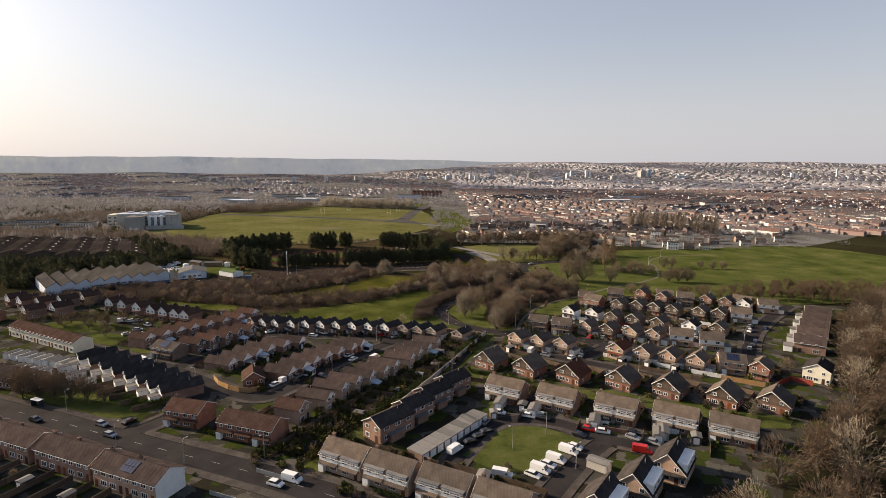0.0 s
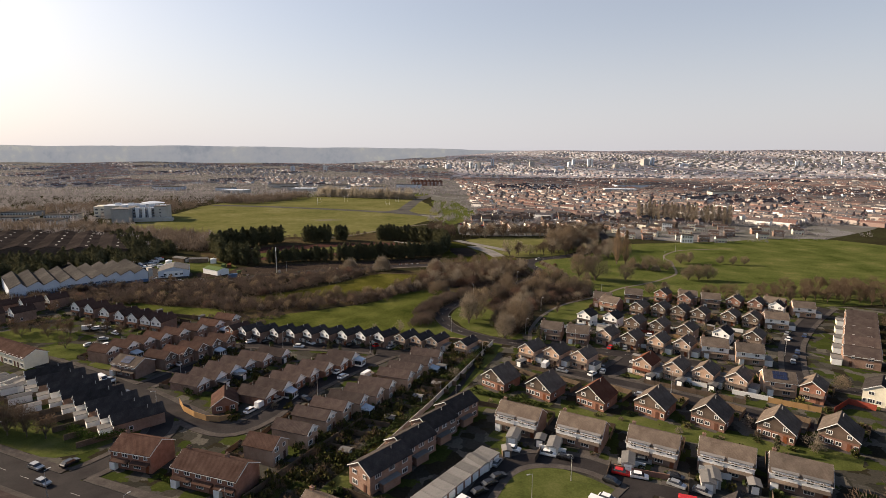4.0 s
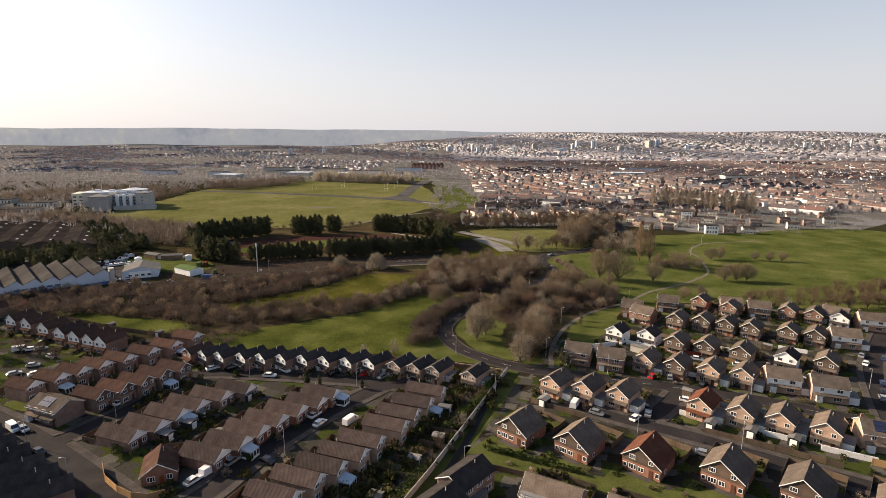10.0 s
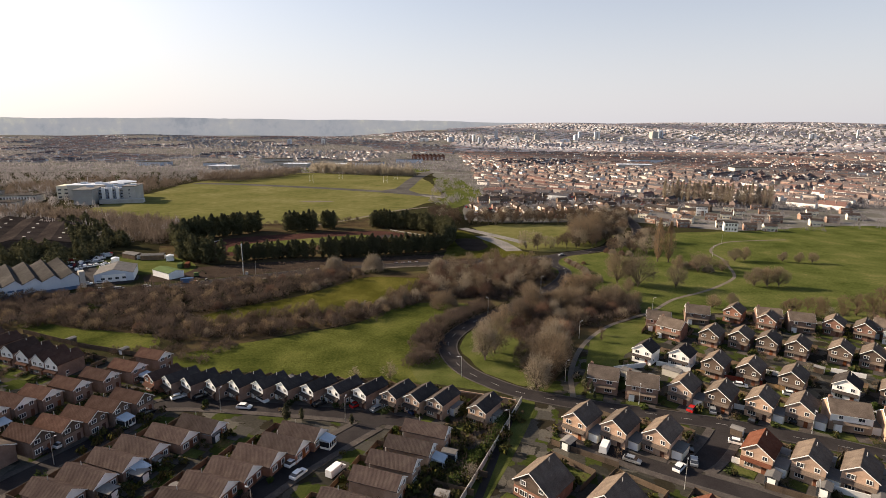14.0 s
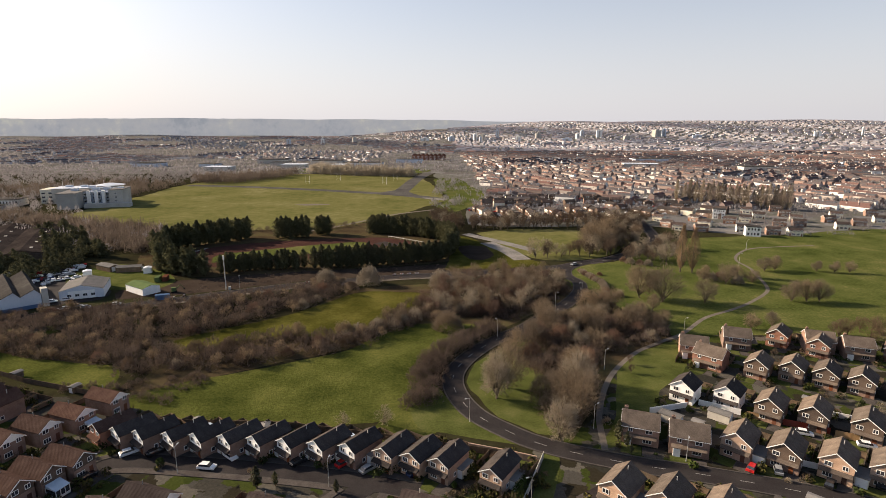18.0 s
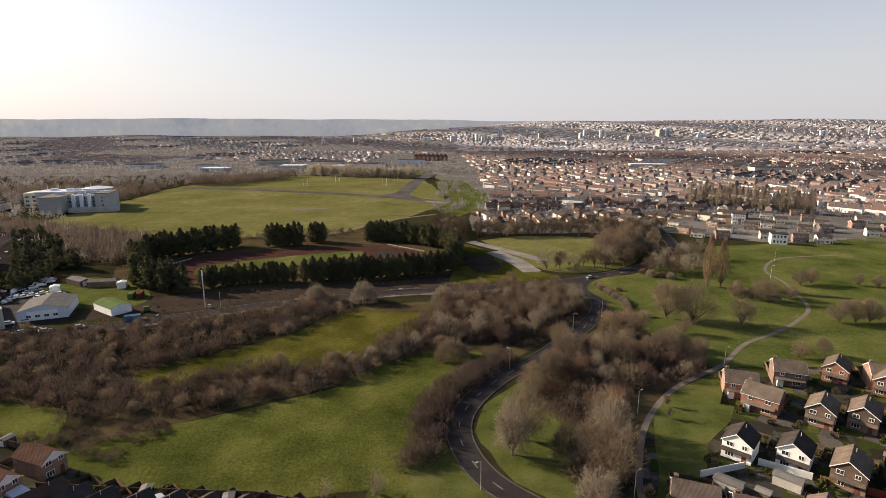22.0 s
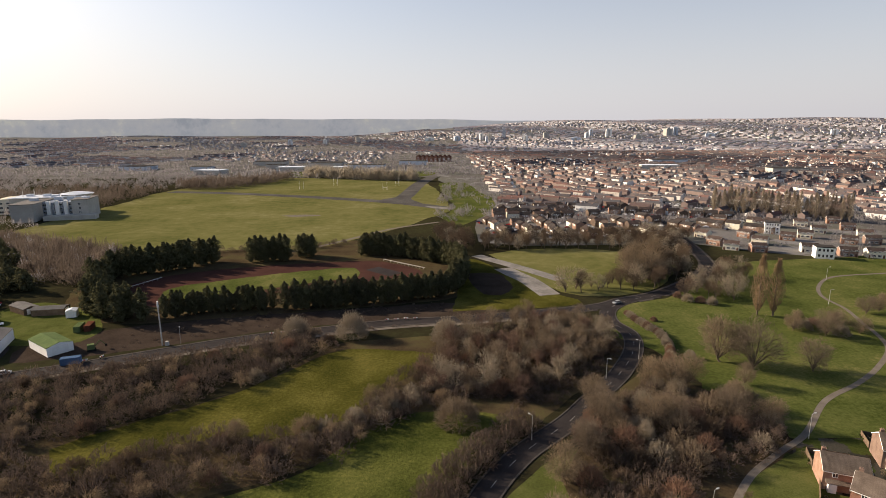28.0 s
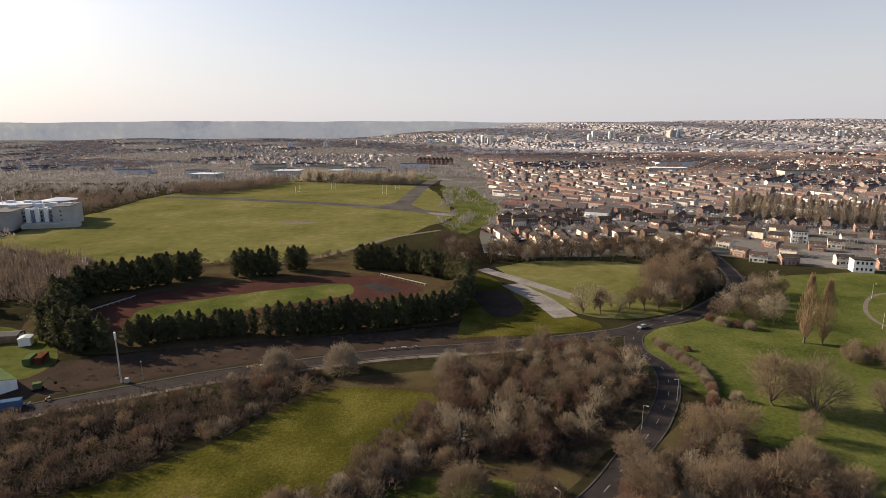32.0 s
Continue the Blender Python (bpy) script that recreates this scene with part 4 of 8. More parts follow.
# ---- houses: terraces and blocks by the main road ----
place(lambda: eave_house(4, 5.2, 8.2, 4.9, 7.0, wall="brown", roof="taupe", porch=False, label="long brown terrace with dark tiled roof", name="terrace", group="main road terrace", category="terrace"), spots([(-112.0, 139.6), (-91.0, 131.0)], -23))
place(lambda: eave_house(4, 5.2, 8.2, 4.9, 7.0, wall="buff", roof="taupe", porch=False, end_wall="white", solar=True, label="terrace with solar panels and a white end wall", name="terrace", group="main road terrace", category="terrace"), spots([(-70.5, 121.9)], -23))
place(lambda: eave_house(4, 5.2, 8.2, 4.9, 7.0, wall="brown", roof="taupe", porch=False, label="long brown terrace with dark tiled roof", name="terrace", group="main road terrace", category="terrace"), spots([(-133.0, 148.6), (-154, 158)], -23))
place(lambda: eave_house(2, 6.0, 8.0, 4.9, 7.1, wall="red", roof="brown", label="dark red brick pair of houses with brown roof", group="main road houses"), spots([(-73.0, 156.0)], -16))
place(lambda: eave_house(3, 6.2, 8.0, 4.9, 7.1, wall="red", roof="brown", label="red brick terrace with tiled porches", name="terrace", group="main road houses", category="terrace"), spots([(-51.0, 146.6)], -20))
def back_room(h, w, d):
    part("back_room", MB().box(-w / 2 + 0.2, 0.6, -d / 2 - 3.2, -d / 2, 0.04, 2.3), BRICK["white"], h, "white flat-roofed back room")
    part("back_room_roof", MB().box(-w / 2 + 0.1, 0.7, -d / 2 - 3.35, -d / 2, 2.3, 2.45), ROOF["felt"], h)
    part("garden_wall", MB().box(w / 2 - 0.1, w / 2 + 0.1, -d / 2 - 9.0, -d / 2, 0, 1.7), FENCE_OLD, h, "weathered fence panel")


for k, wl in enumerate(("white", "brown")):
    place(lambda: gable_house(5.6, 13.0, 3.6, 3.6, 5.6, wall=wl, roof="dark", clad="white", clad_z=2.4, extra=back_room, label="stepped terrace house with dark roof, " + wl + " wall and white gable", group="saw-toothed terrace", porch=False),
          spots([(-136, 203), (-128.6, 198), (-121.2, 192.8), (-114, 187.8), (-107.4, 183.6), (-101, 179.4), (-95, 175.2), (-89, 171)][k::2], -50, 6))
place(lambda: eave_house(9, 5.8, 8.0, 4.4, 6.4, wall="cream", roof="brown", porch=False, stack=False, label="long cream terrace with a low brown roof", name="terrace", group="west terraces", category="terrace"), spots([(-169, 234)], -29))
place(lambda: eave_house(5, 5.6, 8.0, 4.6, 6.8, wall="brown", roof="taupe", porch=False, label="old grey-roofed terrace behind yards", name="terrace", group="west terraces", category="terrace"), spots([(-150, 186), (-182, 196)], -17))
place(lambda: gable_house(6.0, 9.0, wall="brown", roof="brown", clad="white", clad_z=3.0, label="small brown house with a white gable near the works", group="west houses"), spots([(-234, 296), (-224, 291), (-212, 288), (-203, 292), (-196, 300), (-206, 270), (-196, 276)], -32, 4))
place(lambda: eave_house(2, 6.0, 8.0, 4.6, 6.8, wall="red", roof="brown", porch=False, label="red brick pair with brown roof beside the works", group="west houses"), spots([(-222, 268), (-238, 280)], -25))

# ---- houses: semi-detached pairs round the court ----
place(lambda: eave_house(2, 6.2, 8.4, 4.3, 7.2, wall="brown", roof="grey", dormer=True, clad="white", label="semi-detached pair with white box dormers", group="semi-detached pairs", category="house"),
      spots([(26.2, 172.5), (41.9, 164.9), (58.6, 157.2), (74.2, 150.6), (87.6, 143.2)], -31))
place(lambda: eave_house(2, 6.4, 8.4, 4.3, 7.2, wall="buff", roof="grey", dormer=True, clad="cream", label="semi-detached pair with cream dormers and lawns", group="semi-detached pairs", category="house"),
      spots([(-20.7, 129.6), (-8.6, 122.9), (4.5, 116.7), (17, 110)], -29))


def chain_extra(h, w, d):
    part("dormer", MB().box(w * 0.1, w * 0.5, -d * 0.42, d * 0.42, 3.2, 5.6), BRICK["white"], h, "long white dormer")
    for k in range(3):
        window(h, w * 0.5 + 0.03, -d * 0.3 + k * d * 0.3, 4.0, 1.6, 1.1, 90, 2)


def block_extra(h, w, d):
    """Two storeys of windows along the side towards the garages, and party walls through the roof."""
    for k in range(3):
        window(h, w * 0.5 + 0.03, -d * 0.32 + k * d * 0.32, 3.5, 1.9, 1.15, 90, 3)
        window(h, w * 0.5 + 0.03, -d * 0.32 + k * d * 0.32, 0.8, 1.9, 1.3, 90, 3)
    part("lean_to", MB().box(w / 2, w / 2 + 1.6, -d * 0.3, d * 0.1, 0.03, 2.3), BRICK["brown"], h, "brick lean-to")
    part("lean_to_roof", MB().box(w / 2, w / 2 + 1.8, -d * 0.32, d * 0.12, 2.3, 2.44), ROOF["felt"], h)


place(lambda: gable_house(7.6, 13.5, 4.9, 4.9, 7.0, wall="brown", roof="dark", extra=block_extra, porch=False, label="stepped block with dark roof and plain brown gable", group="stepped blocks"), spots([(-16.4, 143.6)], -43, 6.6))
place(lambda: gable_house(7.6, 11.0, 4.9, 4.9, 7.0, wall="brown", roof="dark", extra=block_extra, porch=False, label="stepped brown block with dark roof and rows of windows", group="stepped blocks"), spots([(-8.6, 155.0), (-2.4, 165.0), (4.4, 174.8)], -43, 5.2))
place(lambda: gable_house(9.0, 10.5, 3.2, 3.2, 7.4, wall="buff", roof="dark", extra=chain_extra, label="steep gabled house with dark roof and dormer", group="houses by the wood"), spots([(47.2, 113.6), (59.0, 122.0), (36, 106), (28, 96)], -37, 5))

# ---- houses: the gabled estate ----
def lean_extra(h, w, d):
    flat_garage(h, w / 2 + 1.4, -0.5, 2.6, 5.0)


place(lambda: gable_house(9.2, 9.6, 3.9, 3.3, 7.0, -0.7, wall="red", roof="grey", clad="dark", clad_z=2.7, label="wide gabled house with dark hung tiles and sweeping roof", group="houses above the green strip", porch=False, lights=3),
      spots([(21.3, 199.2), (35.1, 192.0), (66.4, 179.2), (80.4, 171.8), (95.6, 164.4), (110, 160)], G, 4.4))
place(lambda: gable_house(9.2, 9.6, 3.9, 3.3, 7.0, -0.7, wall="red", roof="red", clad="dark", clad_z=2.7, label="wide gabled house with a dull red roof", group="houses above the green strip", porch=False, lights=3), spots([(50.0, 184.8)], G, 4.4))
place(lambda: gable_house(6.6, 8.8, 4.8, 4.6, 7.0, -0.3, wall="buff", roof="grey", extra=lean_extra, label="buff brick gabled house with grey roof", group="houses of the gabled estate"),
      spots([(36.7, 224.4), (45.6, 220.6), (54.8, 216.4), (84.8, 205.0), (93.2, 200.7), (101.8, 195.3), (72.1, 241.8), (90.1, 233.0), (99.1, 229.3)], G, 4.2))
place(lambda: gable_house(6.6, 8.8, 4.8, 4.6, 7.0, -0.3, wall="buff", roof="red", extra=lean_extra, label="buff brick gabled house with red-brown roof", group="houses of the gabled estate"), spots([(75.7, 209.5)], G, 4.2))
place(lambda: gable_house(6.6, 8.8, 4.8, 4.6, 7.0, -0.3, wall="brown", roof="grey", clad="dark", clad_z=2.6, label="brown gabled house with dark hung tiles", group="houses of the gabled estate"),
      spots([(80.8, 237.2), (90.1, 258.4), (99.2, 253.9), (108.9, 247.8), (132.7, 238.1), (101.9, 284.3), (111.7, 281.8), (119.3, 277.2), (126.8, 272.4), (139, 268), (147, 264), (131.5, 270.5)][:11], G, 4.2))
place(lambda: gable_house(6.6, 8.8, 4.8, 4.6, 7.0, -0.3, wall="red", roof="grey", label="red brick gabled house with grey roof", group="houses of the gabled estate"),
      spots([(124.5, 309.6), (156, 294.5), (164.3, 289.2), (133, 300), (122, 187.5)], G, 4.2))
place(lambda: gable_house(6.6, 7.6, 4.8, 4.6, 6.9, -0.3, wall="white", roof="dark", label="white rendered gabled house with dark roof", group="white houses"), spots([(71.6, 269.8), (82.5, 265.7), (121.8, 242.5), (171.8, 284.2)], G, 3.6))
place(lambda: eave_house(1, 9.0, 7.6, wall="brown", roof="grey", garage=False, label="wide brown house with grey roof along the street", group="houses of the gabled estate"),
      spots([(52.7, 251.7), (62.8, 246.5), (91.0, 303.5), (110.3, 310.8), (138, 307), (147.4, 301)], E_))
place(lambda: eave_house(1, 9.6, 7.6, wall="buff", roof="grey", clad="white", label="wide house with white boarding and white garage", group="houses of the gabled estate", garage=True),
      spots([(112.0, 229.2), (122.2, 222.8), (159.4, 265.1), (184.9, 283.6)], E_))
place(lambda: eave_house(1, 9.4, 7.6, wall="red", roof="grey", label="red brick house at the park edge", group="houses of the gabled estate"), spots([(92.6, 294.4), (176, 292)], -45))
place(lambda: eave_house(1, 9.4, 7.8, wall="buff", roof="grey", solar=True, label="buff house with solar panels", group="houses of the gabled estate"), spots([(116.2, 195.8)], E_))
place(lambda: gable_house(8.6, 11, 4.8, 4.8, 7.2, wall="cream", roof="dark", label="cream rendered house beside the wood", group="houses of the gabled estate", porch=False), spots([(142, 185)], G, 4))
def stepped_house():
    h = eave_house(1, 11.4, 9.0, 4.4, 6.9, wall="brown", roof="taupe", porch=False, label="stepped brown house with dark roof and white garage", group="column of stepped houses", garage=False, stack=False)
    flat_garage(h, -7.6, -2.5, 3.4, 5.6, 0)
    return h


place(stepped_house, spots([(163, 219), (172.5, 231), (182, 243), (191.5, 255), (201, 267)], -33))

# ---- plants ----
def ribbons(p, q, w, rng):
    """Thin flat strips from p to q; arrays."""
    d = q - p
    r = rng.normal(size=d.shape)
    s = np.cross(d, r)
    s /= np.linalg.norm(s, axis=1)[:, None] + 1e-9
    s *= np.asarray(w).reshape(-1, 1) / 2
    n = len(p)
    v = np.stack([p - s, p + s, q + s * 0.4, q - s * 0.4], 1).reshape(-1, 3)
    return v, np.arange(4 * n).reshape(n, 4)


def unit(a):
    return a / (np.linalg.norm(a, axis=1)[:, None] + 1e-9)


def bare_tree_meshes(seed, h, rw=0.42, stem=0.22, n=1500, wid=0.07, lobes=13, fan=0.7):
    """Trunk, forking limbs and a lobed, rounded crown of fine twigs that point outwards."""
    rng = np.random.default_rng(seed)
    R_ = np.array([h * rw, h * rw, h * (1 - stem) * 0.5])
    mid = np.array([0, 0, h * (stem + (1 - stem) * 0.47)])
    a = rng.uniform(0, 6.283, lobes)
    u = np.linspace(-0.80, 0.95, lobes) + rng.normal(size=lobes) * 0.08
    u = np.clip(u, -0.88, 0.98)
    c = np.stack([np.cos(a) * np.sqrt(1 - u * u), np.sin(a) * np.sqrt(1 - u * u), u], 1) * rng.uniform(0.5, 0.66, (lobes, 1))
    mb = MB()
    fork = np.array([rng.normal() * 0.02 * h, rng.normal() * 0.02 * h, h * stem])
    mb.tube((0, 0, 0), fork, h * 0.022, h * 0.017, 7)
    for k in range(lobes):
        e = mid + c[k] * R_
        b0 = fork * rng.uniform(0.8, 1.0)
        m = b0 + (e - b0) * 0.5 + np.array([0, 0, h * 0.03]) + rng.normal(size=3) * h * 0.015
        mb.tube(b0, m, h * 0.010, h * 0.007, 4)
        mb.tube(m, e, h * 0.007, h * 0.004, 4)
        for j in range(4):
            d = unit((c[k] * R_)[None, :] + rng.normal(size=(1, 3)) * h * 0.13)[0]
            mb.tube(e, e + d * h * rng.uniform(0.10, 0.17), h * 0.0038, h * 0.0015, 3)
    k = rng.integers(0, lobes, n)
    off = rng.normal(size=(n, 3))
    off = unit(off) * rng.uniform(0.1, 1.0, (n, 1)) ** 0.5 * 0.42
    pt = c[k] + off
    p = mid + pt * R_
    p[:, 2] = np.maximum(p[:, 2], h * 0.08)
    out = unit(p - (mid - np.array([0, 0, h * 0.32 * fan])))
    d = unit(out + rng.normal(size=(n, 3)) * 0.35)
    ln = h * rng.uniform(0.05, 0.12, (n, 1))
    P, Q = [p - d * ln * 0.5], [p + d * ln * 0.5]
    for j in range(2):
        f = rng.uniform(0.2, 0.9, (n, 1))
        p2 = P[0] + (Q[0] - P[0]) * f
        P.append(p2); Q.append(p2 + unit(d + rng.normal(size=(n, 3)) * 0.55) * ln * 0.55)
    p, q1 = np.concatenate(P), np.concatenate(Q)
    v, f = ribbons(p, q1, np.full(len(p), wid), rng)
    return mb.mesh("trunk"), quads("crown", v, f)


def tree(name, trunk, crown, twig, label, group="", category="tree"):
    t = thing(name, label, category, group)
    part("trunk", trunk, BARK, t)
    part("crown", crown, twig, t)
    return t


def scatter(make_list, rows, rng, group=""):
    """rows: (x, y, scale); each takes one of the prototypes in turn."""
    protos = {}
    for k, (x, y, s) in enumerate(rows):
        j = rng.randrange(len(make_list))
        m = pose(x, y, float(rise(x, y)), 0, 0, rng.uniform(0, 360))
        if j not in protos:
            ob = make_list[j]()
            protos[j] = ob
        else:
            ob = copy_thing(protos[j], m)
        ob.matrix_basis = m @ Matrix.Diagonal((s, s, s * rng.uniform(0.9, 1.12), 1))


TREES = [bare_tree_meshes(10 + k, 12.5, rw, st, 470, 0.11) for k, (rw, st) in enumerate([(0.40, 0.15), (0.50, 0.10), (0.33, 0.18), (0.50, 0.05)])]
FINE = [bare_tree_meshes(30 + k, 16.0, rw, st, 1900, 0.075, 20) for k, (rw, st) in enumerate([(0.46, 0.06), (0.54, 0.05), (0.34, 0.05)])]


def bush_mesh(seed, n=420, r=2.0, h=2.6, wid=0.06, twigs=3, reach=1.0):
    """A dome of stems that branch outwards."""
    rng = np.random.default_rng(seed)
    a, u = rng.uniform(0, 2 * math.pi, n), rng.uniform(0.05, 1, n)
    rad = np.sqrt(1 - u * u) * r * rng.uniform(0.75, 1.08, n)
    tip = np.stack([np.cos(a) * rad, np.sin(a) * rad, u * h * rng.uniform(0.75, 1.1, n) + 0.1], 1)
    base = tip * np.array([0.35, 0.35, 0.1]) + rng.normal(size=(n, 3)) * np.array([0.15, 0.15, 0.02])
    mid = base + (tip - base) * 0.5 + rng.normal(size=(n, 3)) * 0.12
    p, q_ = [mid], [tip]
    for k in range(twigs):
        f = rng.uniform(0.2, 1.0, (n, 1))
        b = mid + (tip - mid) * f
        p.append(b); q_.append(b + unit(unit(tip - mid) + rng.normal(size=(n, 3)) * 0.7) * rng.uniform(0.25, 0.6, (n, 1)) * (r / 2) * reach)
    p, q_ = np.concatenate(p), np.concatenate(q_)
    return ribbons(p, q_, np.full(len(p), wid), rng)


def bush_thing(seed, twig, label, n=330, r=2.0, h=2.6, wid=0.085, twigs=3, reach=1.0, group="shrubs"):
    v, f = bush_mesh(seed, n, r, h, wid, twigs, reach)
    def make():
        return tagged(part("shrub", quads("shrub", v, f), twig), label, "shrub", group)
    return make


def mesh_arrays(*meshes):
    V, Q, off = [], [], 0
    for me in meshes:
        v = np.empty(len(me.vertices) * 3, np.float32)
        me.vertices.foreach_get("co", v)
        n = np.empty(len(me.loops), np.int32)
        me.loops.foreach_get("vertex_index", n)
        V.append(v.reshape(-1, 3)); Q.append(n.reshape(-1, 4) + off); off += len(me.vertices)
    return np.concatenate(V), np.concatenate(Q)


def spread_mesh(name, templates, spots_, rng):
    """One mesh of many plants: spots_ holds (x, y, scale, height factor)."""
    V, Q, off = [], [], 0
    for x, y, s, hs in spots_:
        v, f = templates[rng.randrange(len(templates))]
        a = rng.uniform(0, 6.283)
        c, sn = math.cos(a), math.sin(a)
        w_ = np.empty_like(v)
        w_[:, 0] = (v[:, 0] * c - v[:, 1] * sn) * s + x
        w_[:, 1] = (v[:, 0] * sn + v[:, 1] * c) * s + y
        w_[:, 2] = v[:, 2] * s * hs + float(rise(x, y))
        V.append(w_); Q.append(f + off); off += len(v)
    return quads(name, np.concatenate(V), np.concatenate(Q))


def clump_leaves(seed, n, shape, size, rng=None):
    """n leaf or needle clumps: small tilted quads spread by shape(rng, n)."""
    rng = np.random.default_rng(seed)
    c = shape(rng, n)
    a = rng.normal(size=(n, 3)); a = unit(a)
    b = unit(np.cross(a, rng.normal(size=(n, 3))))
    s = size * rng.uniform(0.5, 1.3, (n, 1))
    v = np.stack([c - a * s - b * s * 0.5, c + a * s * 0.8 - b * s * 0.4, c + a * s + b * s * 0.5, c - a * s * 0.7 + b * s * 0.6], 1).reshape(-1, 3)
    return v, np.arange(4 * n).reshape(n, 4)


def conifer_shape(h, r, foot=0.12):
    def f(rng, n):
        z = rng.uniform(foot, 1.0, n)
        lay = 0.78 + 0.22 * np.sin(z * 30 + rng.uniform(0, 6))
        rad = r * np.minimum(1.0, (1.03 - z) * 3.2) * np.minimum(1.0, 0.3 + (z - foot) * 3.0) * lay * np.sqrt(rng.uniform(0.12, 1.0, n))
        a = rng.uniform(0, 6.283, n)
        rad *= 0.72 + 0.40 * np.sin(a * 3 + z * 11)
        return np.stack([np.cos(a) * rad, np.sin(a) * rad, z * h], 1)
    return f


def conifer(seed, h=12.0, r=2.6, n=1250, label="dense dark conifer in a shelter belt", group="conifer belt", foot=0.12):
    v, f = clump_leaves(seed, n, conifer_shape(h, r, foot), 0.3 if h < 8 else 0.34)
    def make():
        t = thing("conifer", label, "tree", group)
        part("trunk", MB().tube((0, 0, 0), (0, 0, h * 0.9), 0.2, 0.05, 6), BARK, t)
        part("crown", quads("crown", v, f), NEEDLE, t)
        return t
    return make


R = random.Random(5)


def along(pts, step, jit, lo, hi, rows=1, gap=4.0):
    line = spline(pts, 1.0)
    out, acc, prev = [], 0.0, line[0]
    for p in line:
        acc += (p - prev).length
        prev = p
        if acc >= step:
            acc = 0.0
            for k in range(rows):
                out.append((p.x + R.uniform(-jit, jit), p.y + R.uniform(-jit, jit) + k * gap, R.uniform(lo, hi)))
    return out


CON = [conifer(60 + k, 12.0, 3.1 + 0.3 * k, 1900, foot=0.05) for k in range(4)]
belt = along([(-121, 416), (-108, 422), (-96, 425.5), (-76, 427)], 2.2, 0.7, 0.80, 0.98, 1) + along([(-118, 420), (-96, 429.5), (-76, 431)], 3.0, 0.9, 0.78, 0.95, 1)
belt += along([(-71, 427), (-57, 429), (-41, 432), (-19, 438), (0, 445), (8, 454)], 2.2, 0.7, 0.95, 1.12, 1) + along([(-70, 431), (-41, 436), (-19, 442), (2, 449), (10, 462)], 3.2, 0.9, 0.95, 1.15, 1)
front = len(belt)
belt += along([(-124, 410), (-138, 415), (-152, 424), (-164, 442), (-176, 466), (-178, 486)], 3.6, 2.6, 1.0, 1.4, 2, 5)
belt += along([(-178, 482), (-160, 494), (-146, 506), (-135, 517)], 3.6, 1.4, 1.2, 1.5, 2, 5)
belt += along([(-118, 516), (-104, 519), (-94, 519)], 3.6, 1.0, 1.2, 1.4, 2, 4.5) + along([(-92, 531), (-78, 531)], 3.6, 1.0, 1.1, 1.3, 2, 4)
belt += along([(-52, 535), (-28, 531), (0, 512), (11, 497), (12, 470), (6, 452)], 2.8, 1.0, 1.05, 1.3, 2, 4)
scatter(CON, belt[:front], R)
tagged(part("conifers", spread_mesh("conifers", [clump_leaves(60 + k, 1300, conifer_shape(12.0, 3.6, 0.04), 0.38) for k in range(4)], [(x, y, c, 1.0) for x, y, c in belt[front:]], R), NEEDLE), "dark conifers round the far side of the track", "trees", kind="stuff")

# trees that stand alone or in groups
def fine(j, twig, label, group="park trees"):
    return lambda: tree("tree", FINE[j][0], FINE[j][1], TWIG[twig], label, group)


def coarse(j, twig, label, group="wayside trees"):
    return lambda: tree("tree", TREES[j][0], TREES[j][1], TWIG[twig], label, group)


scatter([fine(0, "brown", "bare round-crowned tree in the park"), fine(1, "brown", "broad bare tree in the park")], [(97, 369, 1.15), (105, 363, 1.15), (78, 352, 0.7), (96, 352, 0.5), (165, 363, 0.72), (172, 362, 0.72), (178, 362, 0.7), (185, 417, 0.6), (192, 419, 0.55)], R)
scatter([fine(1, "red", "reddish bare spreading tree"), fine(0, "red", "reddish bare tree in thick scrub")], [(72, 349, 0.75), (66, 352, 0.6), (124, 361, 0.75), (214, 416, 0.45), (222, 413, 0.45), (230, 412, 0.45), (136, 330, 0.45), (126, 328, 0.45), (80, 330, 0.7), (90, 328, 0.6), (64, 330, 0.7), (57, 327, 0.7), (45, 339, 0.65), (150, 392, 0.7), (141, 398, 0.55), (46, 324, 0.6), (28, 305, 0.7), (37, 315, 0.75), (45, 329, 0.7), (86, 338, 0.6)], R)
scatter([fine(2, "pale", "pale grey bare tree by the bend"), fine(0, "pale", "pale bare tree with upright limbs")], [(18, 273, 1.0), (38, 268, 0.95), (42, 273, 1.05), (40, 262, 0.9), (32, 250, 0.85), (22, 279, 0.9), (44, 280, 0.9), (52, 318, 0.5), (112, 472, 1.3), (104, 480, 1.2), (120, 488, 1.3), (98, 468, 0.9), (128, 492, 0.9), (110, 494, 1.2), (-52, 322, 0.45), (-14, 338, 0.45)], R)
scatter([coarse(1, "pale", "round pale-brown tree beside the road"), coarse(3, "pale", "round bare tree beside the road")], [(-14, 259, 0.5)], R)
scatter([fine(1, "gold", "golden willow with hanging twigs")], [(160, 399, 0.6), (165, 394, 0.5), (138, 196, 0.35)], R)
wood = []
for k in range(400):
    x, y = R.uniform(-8, 70), R.uniform(338, 412)
    if inside(x, y, [(-8, 362), (-6, 350), (7, 346), (20, 341), (31, 346), (39, 352), (50, 364), (62, 380), (66, 398), (58, 410), (39, 411), (17, 404), (3, 388), (-2, 374)]) and all((x - a) ** 2 + (y - b) ** 2 > 26 for a, b, c in wood):
        wood.append((x, y, R.uniform(0.55, 0.95)))
QUAD_TREES = [mesh_arrays(*t) for t in TREES]
